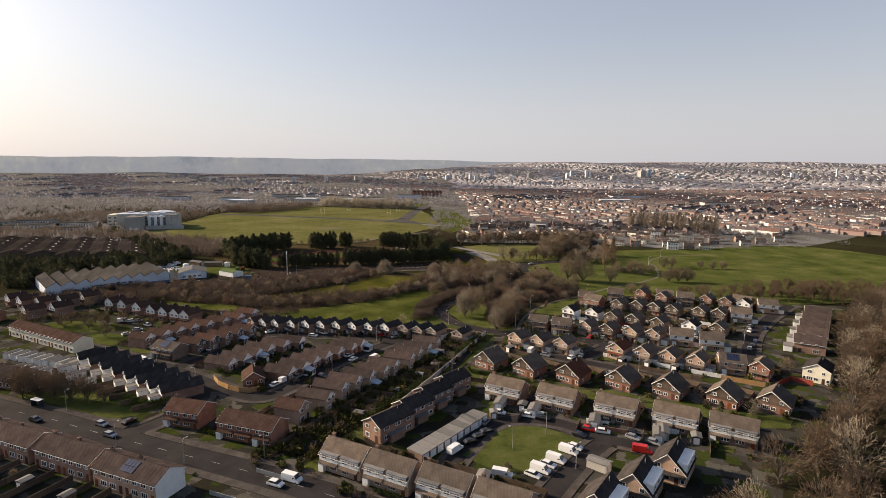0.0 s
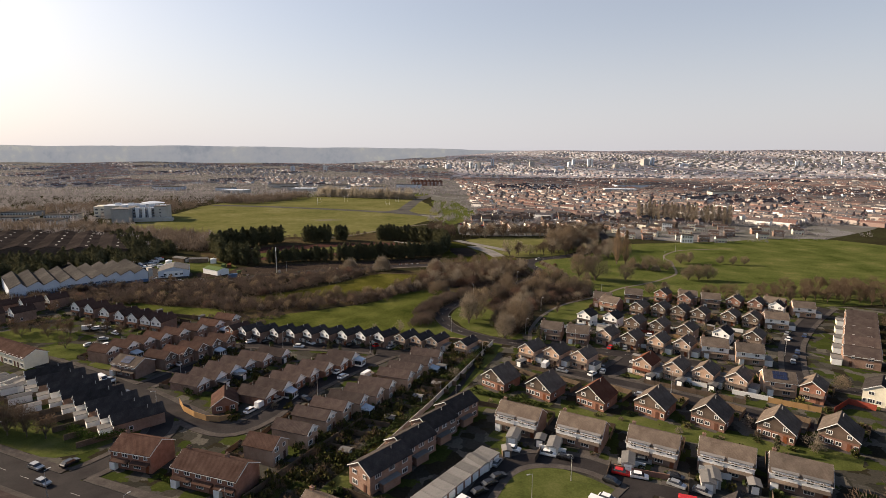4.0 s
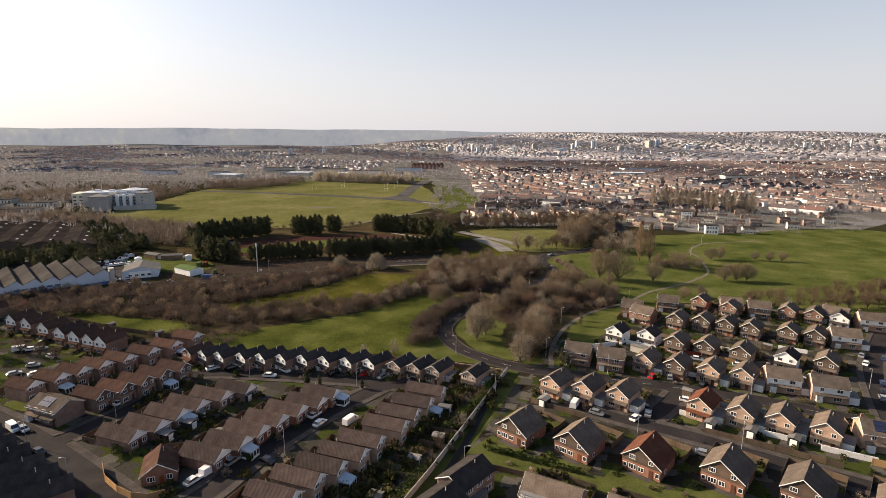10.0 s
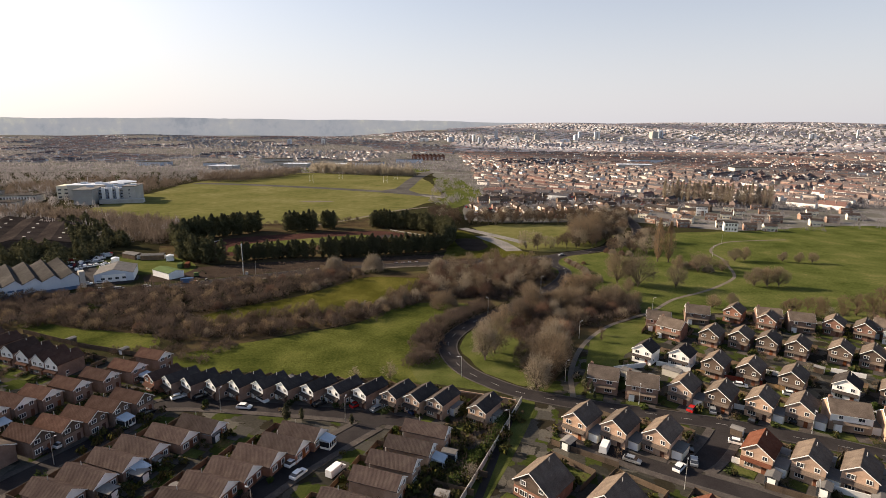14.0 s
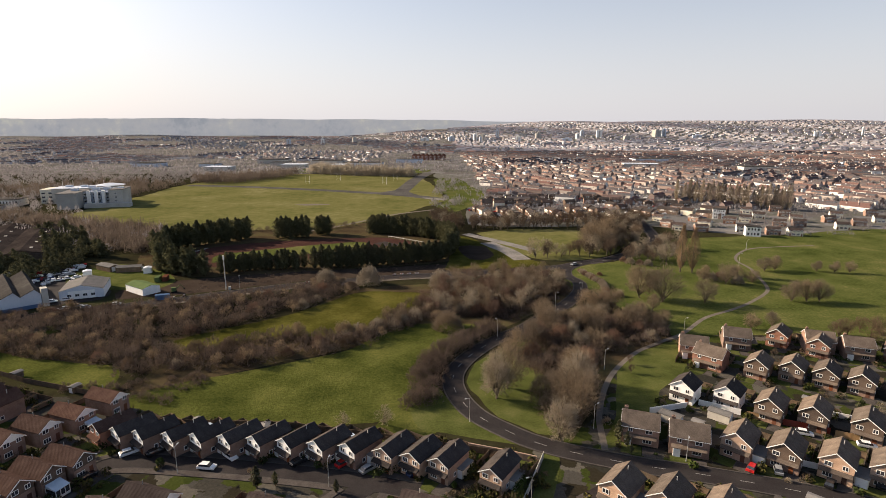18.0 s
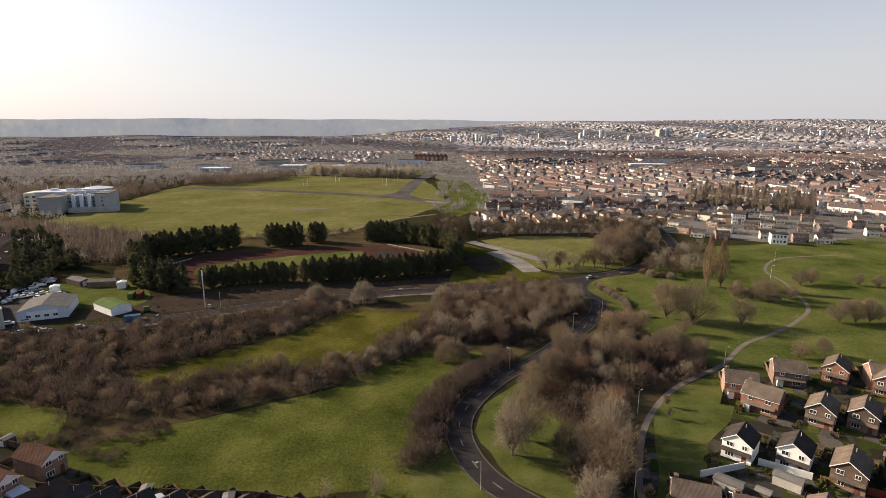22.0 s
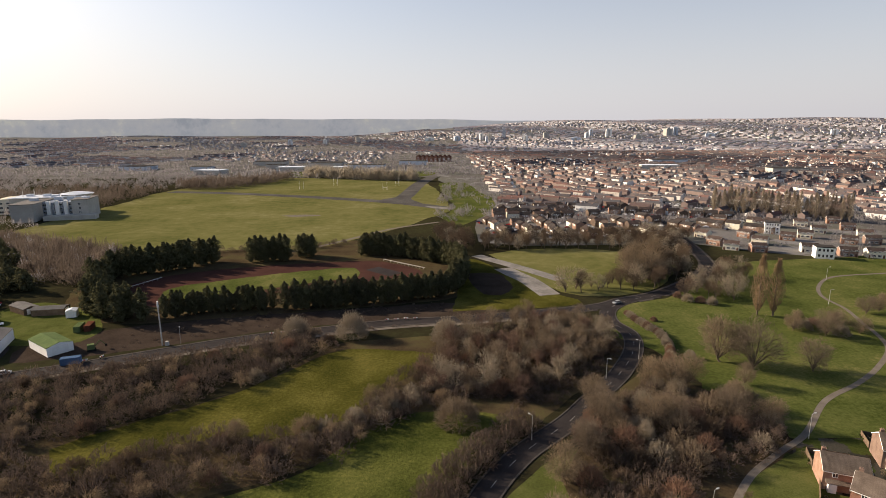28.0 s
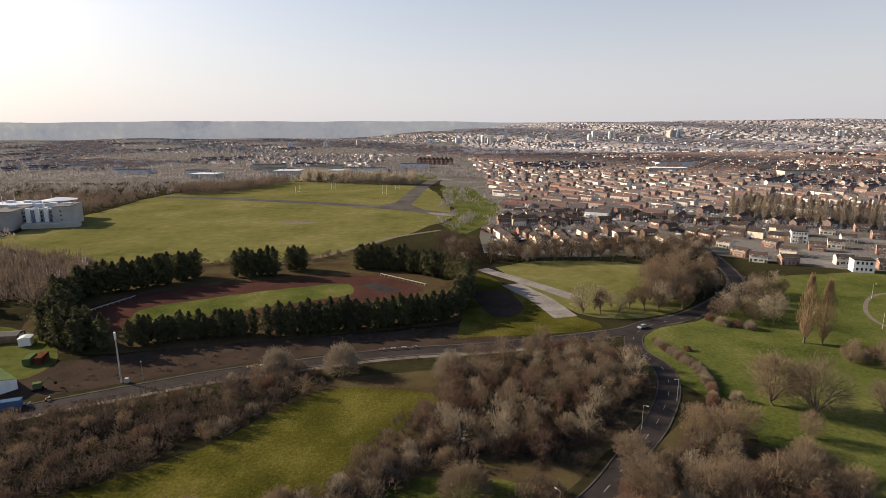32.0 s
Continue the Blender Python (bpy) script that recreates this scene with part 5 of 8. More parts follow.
tagged(part("thicket_trees", spread_mesh("thicket_trees", QUAD_TREES, [(x, y, c, 1.0) for x, y, c in wood[::2]], R), TWIG["brown"]), "crowded bare brown trees of the thicket", "trees", kind="stuff")
tagged(part("thicket_grey_trees", spread_mesh("thicket_grey_trees", QUAD_TREES, [(x, y, c, 1.0) for x, y, c in wood[1::4]], R), TWIG["pale"]), "grey bare trees of the thicket", "trees", kind="stuff")
tagged(part("thicket_red_trees", spread_mesh("thicket_red_trees", QUAD_TREES, [(x, y, c, 1.0) for x, y, c in wood[3::4]], R), TWIG["red"]), "reddish bare trees of the thicket", "trees", kind="stuff")
wood = []
for k in range(900):
    x, y = R.uniform(44, 290), R.uniform(66, 330)
    if inside(x, y, [(44, 66), (56, 92), (66, 106), (78, 114), (94, 127), (112, 140), (138, 160), (150, 178), (168, 205), (200, 248), (230, 280), (300, 320), (300, 260), (160, 120), (110, 80)]) and x < y * 0.86 + 22 and all((x - a) ** 2 + (y - b) ** 2 > 34 for a, b, c in wood):
        wood.append((x, y, R.uniform(0.85, 1.35)))
UNDERWOOD = [(x + R.uniform(-2, 2), y + R.uniform(-2, 2), R.uniform(1.8, 3.0), R.uniform(0.9, 1.4)) for x, y, c in wood]
scatter([coarse(0, "dark", "bare dark brown woodland tree", "wood by the houses"), coarse(1, "dark", "broad bare dark brown woodland tree", "wood by the houses"), coarse(2, "dark", "tall bare dark woodland tree", "wood by the houses"), coarse(3, "dark", "low dark brown woodland tree", "wood by the houses")], wood, R)
wood = []
for k in range(3200):
    x, y = R.uniform(-10, 215), R.uniform(430, 612)
    ok = inside(x, y, [(24, 545), (60, 546), (100, 548), (150, 540), (180, 575), (186, 592), (120, 580), (60, 574), (34, 580)]) or inside(x, y, [(62, 452), (90, 446), (118, 462), (140, 490), (128, 505), (100, 470), (74, 462)]) or inside(x, y, [(112, 440), (135, 432), (165, 470), (160, 488), (140, 468)]) or inside(x, y, [(12, 530), (26, 540), (16, 610), (-6, 600)])
    if ok and all((x - a) ** 2 + (y - b) ** 2 > 28 for a, b, c in wood):
        wood.append((x, y, R.uniform(0.65, 1.1)))
scatter([coarse(0, "brown", "bare tree in a roadside belt", "belt trees"), coarse(2, "pale", "pale bare tree in a roadside belt", "belt trees"), coarse(3, "red", "reddish low tree in a belt", "belt trees")], wood, R)
scatter([coarse(0, "brown", "bare brown garden tree", "garden trees"), coarse(2, "brown", "tall bare garden tree", "garden trees"), coarse(3, "pale", "small bare garden tree", "garden trees")],
        [ (102, 158, 0.5), (92, 172, 0.35), (-152, 262, 0.6), (-158, 258, 0.6), (-142, 258, 0.5), (-134, 254, 0.5), (-166, 262, 0.6), (14, 240, 0.35), (20, 234, 0.4), (2, 196, 0.4), (8, 206, 0.45),
         (66, 296, 0.35), (64, 289, 0.3), (114, 270, 0.35), (124, 262, 0.3), (-70, 254, 0.25), (130, 254, 0.3), (-25, 258, 0.4), (105, 240, 0.25), (118, 300, 0.35), (180, 305, 0.6), (195, 308, 0.6), (212, 312, 0.65), (228, 316, 0.7), (168, 312, 0.55), (205, 322, 0.6), (240, 312, 0.7), (155, 322, 0.5)], R)


scatter([coarse(0, "dark", "bushy dark bare tree on a roadside lawn", "lawn trees"), coarse(1, "dark", "broad dark bare tree on a roadside lawn", "lawn trees")], [(-188, 256, 0.6), (-182, 259, 0.65), (-176, 254, 0.6), (-170, 260, 0.65), (-164, 253, 0.6), (-158, 256, 0.55), (-148, 240, 0.5), (-133, 175, 0.9), (-127, 174, 0.85), (-121, 173, 0.9), (-115, 172, 0.8), (-139, 176, 0.85), (-136, 173, 0.8), (-130, 172, 0.75), (-124, 171, 0.85), (-118, 170, 0.8), (-112, 169, 0.75), (-106, 168, 0.7), (-142, 178, 0.8), (-200, 262, 0.6), (-192, 250, 0.65), (-178, 262, 0.6), (-208, 250, 0.7), (-196, 282, 0.6), (-186, 290, 0.6), (-214, 290, 0.7), (-205, 300, 0.7), (-220, 250, 0.7)], R)
scatter([coarse(0, "brown", "bare tree along the estate road", "belt trees"), coarse(3, "brown", "low bare tree along the estate road", "belt trees")], along([(124, 474), (142, 498), (152, 524), (160, 560), (168, 586)], 5.0, 2.0, 0.6, 0.95), R)
wood = []
for k in range(300):
    x, y = R.uniform(148, 300), R.uniform(298, 350)
    if inside(x, y, [(148, 318), (180, 306), (250, 298), (300, 325), (262, 345), (176, 328)]) and all((x - a) ** 2 + (y - b) ** 2 > 22 for a, b, c in wood):
        wood.append((x, y, R.uniform(0.55, 0.9)))
tagged(part("park_edge_trees", spread_mesh("park_edge_trees", QUAD_TREES, [(x, y, c, 1.0) for x, y, c in wood[:60]], R), TWIG["dark"]), "belt of bare trees behind the estate", "trees", kind="stuff")


def poplar_make(seed, h, r, twig, label, group):
    rng = np.random.default_rng(seed)
    n = 2200
    z = rng.uniform(0.08, 1, n)
    a = rng.uniform(0, 6.283, n)
    rad = r * np.minimum(1, z * 3.0) * np.minimum(1, (1.05 - z) * 2.0) * rng.uniform(0.2, 1, n)
    p = np.stack([np.cos(a) * rad, np.sin(a) * rad, z * h * 0.93], 1)
    q_ = p + np.stack([np.cos(a) * 0.25, np.sin(a) * 0.25, np.full(n, 1.0)], 1) * rng.uniform(0.5, 1.6, (n, 1)) * h / 20
    v, f = ribbons(p, q_, np.full(n, 0.085), rng)
    tm, cm = MB().tube((0, 0, 0), (0, 0, h * 0.85), h * 0.016, 0.05, 6).mesh("trunk"), quads("crown", v, f)
    return lambda: tree("poplar", tm, cm, TWIG[twig], label, group)


scatter([poplar_make(90, 22, 2.9, "tan", "tall bare columnar poplar in the park", "park poplars")], [(137, 416, 1.2), (143.2, 415, 1.25)], R)
scatter([poplar_make(91, 20, 2.6, "pale", "bare columnar poplar in a long row", "poplar row")], along([(262, 716), (290, 690), (320, 662), (352, 640)], 6.0, 1.4, 1.0, 1.35, 2, 5), R)

# scrub belts
BUSH = [bush_mesh(40 + k, 72, 2.0, 2.7, 0.066, 6, 0.62) for k in range(5)]
RED_BUSH = [bush_mesh(50 + k, 100, 1.7, 2.0, 0.06) for k in range(3)]


tagged(part("underwood", spread_mesh("underwood", BUSH, UNDERWOOD, R), TWIG["dark"]), "dense bare underwood beneath the woodland trees", "scrub", kind="stuff")


def fill(polys, n, gap, lo, hi, hlo=0.8, hhi=1.3):
    out = []
    xs = [p[0] for q_ in polys for p in q_]; ys = [p[1] for q_ in polys for p in q_]
    for k in range(n):
        x, y = R.uniform(min(xs), max(xs)), R.uniform(min(ys), max(ys))
        if any(inside(x, y, q_) for q_ in polys) and all((x - a) ** 2 + (y - b) ** 2 > gap * gap for a, b, c, d in out):
            out.append((x, y, R.uniform(lo, hi), R.uniform(hlo, hhi)))
    return out


BELT_N = [(-235, 322), (-200, 342), (-170, 356), (-139, 358), (-113, 367), (-95, 374), (-80, 382), (-66, 389), (-55, 395), (-42, 391), (-36, 383), (-50, 369), (-63, 351), (-75, 341), (-89, 330), (-110, 318), (-133, 314), (-180, 318), (-230, 306)]
BELT_S = [(-230, 312), (-230, 296), (-150, 308), (-122, 301), (-107, 297), (-99, 288), (-89, 292), (-75, 294), (-56, 300), (-36, 307), (-24, 315), (-16, 328), (-7, 336), (9, 344), (20, 346), (22, 352), (2, 368), (-7, 364), (-17, 351), (-25, 335), (-33, 328), (-44, 325), (-59, 325), (-75, 319), (-89, 309), (-100, 316), (-133, 316)]
SPUR = [(-100, 281), (-93, 287), (-74, 292), (-72, 283), (-78, 277), (-87, 277)]
LANE = [(-9, 268), (-7, 284), (-4, 303), (9, 320), (22, 334), (28, 330), (14.5, 315), (3.4, 298.5), (1.2, 282), (1, 272)]
BEND = [(32, 253), (42, 262), (49, 287), (60, 304), (82, 315), (90, 324), (93, 336), (80, 342), (66, 352), (56, 342), (45, 337), (36, 322), (31, 300), (33, 285), (29, 267), (29, 258)]
THICKET = [(-8, 362), (-6, 350), (7, 346), (20, 341), (31, 346), (39, 352), (50, 364), (62, 380), (66, 398), (58, 410), (39, 411), (17, 404), (3, 388), (-2, 374)]
TOPW = [(-120, 279), (-104, 277), (-90, 274), (-76, 270), (-78, 275), (-92, 280), (-106, 284)]
tagged(part("scrub", spread_mesh("scrub", BUSH, fill([BELT_N, BELT_S], 4200, 2.7, 1.2, 2.1, 0.7, 1.1) + fill([BEND], 900, 2.3, 1.1, 1.9, 0.8, 1.1) + fill([THICKET], 500, 2.8, 1.0, 1.6, 0.7, 1.0), R), SCRUB), "tangled brown bare scrub between the meadows", "scrub", kind="stuff")
tagged(part("bramble", spread_mesh("bramble", RED_BUSH, fill([SPUR, TOPW, [(24, 333), (34, 339), (46, 352), (57, 365), (66, 380), (69, 396), (66, 398), (60, 382), (46, 364), (30, 352), (10, 356), (12, 344), (20, 340)]], 3000, 1.7, 0.8, 1.3, 0.7, 1.1), R), SCRUB), "low brown bramble and bare stems", "scrub", kind="stuff")
tagged(part("lane_scrub", spread_mesh("lane_scrub", BUSH, fill([LANE], 3200, 1.7, 1.1, 1.8, 0.8, 1.15), R), SCRUB), "tall ragged bramble hedge along the road", "scrub", kind="stuff")
tagged(part("verge_weeds", spread_mesh("verge_weeds", RED_BUSH, fill([[(-118, 384), (-90, 397), (-50, 411), (10, 423), (4, 440), (-40, 432), (-92, 422), (-130, 404)]], 420, 2.6, 0.25, 0.7, 0.6, 1.0) + fill([[(-120, 372), (-70, 391), (-20, 405), (60, 421), (60, 418), (-18, 402), (-68, 388), (-118, 368)]], 900, 1.6, 0.3, 0.8, 0.6, 1.0), R), SCRUB), "tufts of dead weeds on the road verge", "scrub", kind="stuff")
belt_trees = [(x, y, sc) for x, y, sc, hh in fill([BELT_N, BELT_S], 500, 6.5, 0.36, 0.6)]
tagged(part("belt_trees", spread_mesh("belt_trees", QUAD_TREES, [(x, y, c, 0.9) for x, y, c in belt_trees[:85]], R), TWIG["brown"]), "bushy bare trees standing out of the scrub", "trees", kind="stuff")
GREY_SPOTS = fill([[(-40, 318), (-22, 322), (-2, 345), (12, 352), (6, 366), (-12, 348)]], 160, 2.6, 0.9, 1.5)
tagged(part("pale_shrubs", spread_mesh("pale_shrubs", [bush_mesh(70 + k, 200, 2.0, 2.6, 0.085) for k in range(2)], GREY_SPOTS, R), TWIG["pale"]), "pale grey-white bare shrubs in the scrub belt", "scrub", kind="stuff")
scatter([bush_thing(72, TWIG["brown"], "large brown domed shrub standing alone in the meadow", 1100, 6.6, 7.2, 0.08, 5, 0.5)], [(5, 331, 1.0)], R)
scatter([bush_thing(76, TWIG["pale"], "broad pale domed tree beside the road", 1000, 6.4, 9.0, 0.09, 5, 0.5, "roadside domes")], [(-56, 396, 0.95), (-34, 395, 1.05), (3, 391, 1.0)], R)
DOMES = [bush_thing(80, TWIG["brown"], "big rounded brown bush in the scrub", 330, 4.6, 6.0, 0.1, 6, 0.55, "rounded bushes"), bush_thing(81, TWIG["dark"], "big rounded dark brown bush in the scrub", 330, 4.2, 5.2, 0.1, 6, 0.55, "rounded bushes"), bush_thing(82, TWIG["red"], "big rounded reddish bush in the scrub", 330, 4.4, 5.4, 0.1, 6, 0.55, "rounded bushes"), bush_thing(83, TWIG["pale"], "big rounded pale grey bush in the scrub", 330, 4.0, 5.8, 0.1, 6, 0.55, "rounded bushes")]
scatter(DOMES, [(x, y, s) for x, y, s, h in fill([BEND], 260, 6.0, 0.7, 1.25) + fill([THICKET], 200, 7.0, 0.7, 1.2) + fill([BELT_N, BELT_S], 420, 10.5, 0.55, 0.9)], R)
scatter([bush_thing(73, TWIG["red"], "clipped reddish hedge shrub by the road", 300, 1.6, 2.0), bush_thing(74, TWIG["pale"], "pale bare shrub on park grass", 300, 1.8, 2.2)],
        along([(81, 420), (84, 404), (86, 392), (84, 380), (80, 370)], 1.5, 0.3, 1.0, 1.3) + [(116, 436, 1.6), (121, 434, 1.5), (125, 431, 1.5), (114, 442, 1.4), (88, 372, 1.2), (90, 410, 1.0), (156, 392, 1.8), (146, 400, 2.0), (152, 402, 1.8)], R)

# ---- vehicles ----
def car(colour="white", L=4.2, W=1.76, H=1.46, van=False, label="", name="car"):
    """A parked car: x is its length, the front at +x."""
    c = thing(name, label, name, "parked vehicles")
    w = W / 2
    if van:
        low = [(-L / 2, 0.35), (L / 2, 0.35), (L / 2, 0.95), (L / 2 - 0.75, 1.15), (L / 2 - 1.35, H), (-L / 2 + 0.05, H), (-L / 2, 1.0)]
    else:
        low = [(-L / 2, 0.32), (L / 2, 0.32), (L / 2, 0.72), (L / 2 - 0.95, 0.92), (-L / 2 + 0.25, 0.98), (-L / 2, 0.85)]
    mb = MB().prism_y(low, -w, w)
    for k, (x, y, z) in enumerate(mb.v):
        t = max(0.0, (z - 0.9) / max(0.1, H - 0.9))
        mb.v[k] = (x, y * (1 - 0.12 * t), z)
    part("body", mb, CAR[colour], c)
    if van:
        part("windscreen", MB().add([(L / 2 - 0.72, -w * 0.9, 1.17), (L / 2 - 0.72, w * 0.9, 1.17), (L / 2 - 1.3, w * 0.84, H - 0.08), (L / 2 - 1.3, -w * 0.84, H - 0.08), (L / 2 - 0.80, -w * 0.9, 1.1), (L / 2 - 0.80, w * 0.9, 1.1), (L / 2 - 1.38, w * 0.84, H - 0.1), (L / 2 - 1.38, -w * 0.84, H - 0.1)],
             [(0, 1, 2, 3), (7, 6, 5, 4), (0, 4, 5, 1), (1, 5, 6, 2), (2, 6, 7, 3), (3, 7, 4, 0)]), GLASS, c)
        for s in (-1, 1):
            part("side_window", MB().box(L / 2 - 1.75, L / 2 - 1.0, s * w * 0.93 - 0.03, s * w * 0.93 + 0.03, 1.1, 1.5), GLASS, c)
    else:
        cab = [(-L / 2 + 0.22, 0.97), (L / 2 - 0.95, 0.91), (L / 2 - 1.65, H - 0.05), (-L / 2 + 0.85, H - 0.05)]
        mg = MB().prism_y(cab, -w * 0.93, w * 0.93)
        for k, (x, y, z) in enumerate(mg.v):
            mg.v[k] = (x, y * (0.82 if z > 1.2 else 1.0), z)
        part("glazing", mg, GLASS, c, "dark glass")
        part("roof", MB().box(-L / 2 + 0.8, L / 2 - 1.6, -w * 0.78, w * 0.78, H - 0.06, H), CAR[colour], c)
    for sx in (-1, 1):
        for sy in (-1, 1):
            wh = cached("wheel", lambda: MB().tube((0, -0.1, 0), (0, 0.1, 0), 0.31, 0.31, 10, True).mesh("wheel"))
            part("wheel", wh, RUBBER, c, "", pose(sx * L * 0.31, sy * (w - 0.08), 0.31))
    return c


def park(colour, rows, van=False, label=""):
    L, W, H = (5.2, 1.95, 2.1) if van else (4.25, 1.76, 1.46)
    place(lambda: car(colour, L, W, H, van, label, "van" if van else "car"), [pose(x, y, 0.075 if len(r) == 0 else r[0], 0, 0, a) for x, y, a, *r in rows])


park("white", [(-37.5, 121.5, -24), (31.0, 129.3, -38), (26.2, 124.6, -38), (40.4, 138.2, -38), (22, 160, -25), (31, 157.5, -24), (51, 147, -20), (-54, 240.3, -8), (-33.4, 213.6, 60), (-50, 244.5, -40), (-55, 183.4, 62), (-75.5, 246.5, 40), (108, 246, -25), (96, 252, -25), (83, 216, -25), (-150, 265, 30), (154, 247, 45), (-31, 209, 60)], False, "white hatchback parked beside the kerb")
park("black", [(-120, 156.4, -24), (-91, 155, 65), (35, 155.6, -24), (43.6, 145, -40), (11.5, 141.5, 30), (14.2, 144.6, 30), (16.6, 147.4, 30), (14, 158, 60), (-33, 241.8, 45), (88, 231.4, 45), (-69, 246.4, 45), (142, 225, 60), (-80, 237, 60), (104, 229.4, -20), (99, 230.6, 45)], False, "black car parked beside the kerb")
park("silver", [(-92, 146.6, -22), (-98.4, 153.4, -24), (17, 153.6, 60), (58.6, 143.4, -40), (63.4, 140.6, -40), (-147, 265.4, 30), (-16, 238.8, 45), (48, 213.4, -35), (158, 254, 45), (-139, 250, 20), (76, 210.6, -30), (-48.8, 191, 62), (138.5, 221, 60), (-111, 207, -35)], False, "silver car parked beside the kerb")
park("red", [(47, 148.6, -24), (74, 237.6, 45), (-22, 241.2, 45), (-62, 150.5, -60)], False, "red car parked on a drive")
park("blue", [(-5, 237.4, 45), (147, 231, 55), (164, 251, 45)], False, "dark blue car parked on a drive")
park("white", [(7, 137, 50), (-34, 123.4, -24), (28.5, 126.8, -38), (33.6, 131.6, -38), (38.0, 135.9, -38), (-52.6, 187.4, 62), (-22.6, 210, 60), (-114, 207.4, -35), (-154, 264.6, 25), (43, 218.6, 60), (18.4, 124.6, -20)], True, "white panel van parked in the street")
park("silver", [(-140.3, 243, 45), (-89.8, 232.4, -30), (62.7, 212.7, 65), (79.5, 236.7, 65), (68.8, 192.2, -30), (-79.9, 157, -24), (54.5, 153.7, -24)], False, "silver car parked on a drive")
park("black", [(-98.9, 195.8, -30), (-40, 191, -30), (-96.2, 219.3, -30), (62.8, 217.9, -24), (93.7, 239.3, -24), (-151, 273.4, 65), (59.7, 146.4, -24)], False, "dark car parked on a drive")
park("white", [(-133.2, 242.9, 45), (-93.2, 222.2, 65), (58.1, 210.3, 45), (77.6, 220.5, -30), (25.2, 200.6, -30), (-138.2, 257.9, -30)], False, "white car parked on a drive")
park("red", [(58.4, 136, -20)], True, "red panel van parked in the court")
park("silver", [(-201, 412, 40, 0.05), (-208, 417, 40, 0.05), (-200, 417, 40, 0.05), (-161, 361, 30, 0.05), (-156, 359.4, 30, 0.05), (-164, 358, 30, 0.05), (-145, 363.4, 30, 0.05), (82, 433, -150, 0.09)], False, "grey parked car in a works yard")
park("white", [(-196, 408, 40, 0.05), (-193, 411, 40, 0.05), (-198, 405, 40, 0.05), (-187, 407, 40, 0.05), (-184, 410, 40, 0.05), (-202, 402, 40, 0.05), (-205, 408, 40, 0.05), (-190, 415, 40, 0.05), (-172, 371, 30, 0.05), (-177, 368, 30, 0.05), (-182, 365, 30, 0.05), (-190, 404, 40, 0.05), (-186, 400, 40, 0.05), (-205, 421, 40, 0.05), (-168, 356, 30, 0.05)], False, "white parked car in a works yard")


# ---- street furniture ----
def street_lamp(h=7.0):
    p = thing("street_lamp", "slim grey street lamp column", "street lamp", "street lamps")
    part("column", MB().tube((0, 0, 0), (0, 0, 1.2), 0.11, 0.11, 8).tube((0, 0, 1.2), (0, 0, h), 0.075, 0.05, 8), METAL, p)
    part("arm", MB().tube((0, 0, h), (0.9, 0, h + 0.12), 0.04, 0.035, 6), METAL, p)
    part("lantern", MB().box(0.8, 1.45, -0.13, 0.13, h + 0.04, h + 0.2), METAL, p, "flat grey lantern")
    return p


place(street_lamp, [pose(x, y, 0, 0, 0, a) for x, y, a in [(9.2, 260, 200), (24, 322, 130), (56, 292, 30), (42, 256, 30), (20, 226, 200), (-98, 389, -60), (54, 357, -40), (96, 321.5, 20), (-87, 141, 60), (-64, 131.5, 60), (-44, 134, 240), (34, 146, 200), (23, 138, 200), (-37, 195, 150), (-90, 214, 60), (-83, 183, 200), (56, 203, 60), (80, 195, 60), (60, 241, 250), (100, 225, 250), (140, 228, 200), (-60, 238.5, 80), (-24, 233, 80), (-105, 200, 250), (-115, 163, 70), (8, 186, 0), (38, 128, 30), (178, 430, 0), (70, 372, 180), (205, 470, 0)]])

mast = thing("mast", "tall slender grey mast with antennas beside the road", "mast")
part("pole", MB().tube((0, 0, 0), (0, 0, 17.2), 0.30, 0.19, 10, True), METAL, mast)
part("antenna_head", MB().tube((0, 0, 15.0), (0, 0, 17.4), 0.33, 0.33, 10, True), WHITE, mast, "pale shrouded antennas")
part("cabinet", MB().box(1.2, 2.4, -0.5, 0.5, 0, 1.6), CONCRETE, mast)
mast.matrix_basis = pose(-104.3, 387.6, 0)

hut = thing("bus_shelter", "pale flat-roofed bus shelter on the verge", "bus shelter")
part("roof", MB().box(-2, 2, -0.9, 0.9, 2.3, 2.45), WHITE, hut)
part("back", MB().box(-1.9, 1.9, 0.75, 0.85, 0, 2.3), CONCRETE, hut)
for sx in (-1, 1):
    part("side_panel", MB().box(sx * 1.85 - 0.05, sx * 1.85 + 0.05, -0.7, 0.8, 0, 2.3), GLASS, hut)
hut.matrix_basis = pose(-127, 167, 0.05, 0, 0, -22)


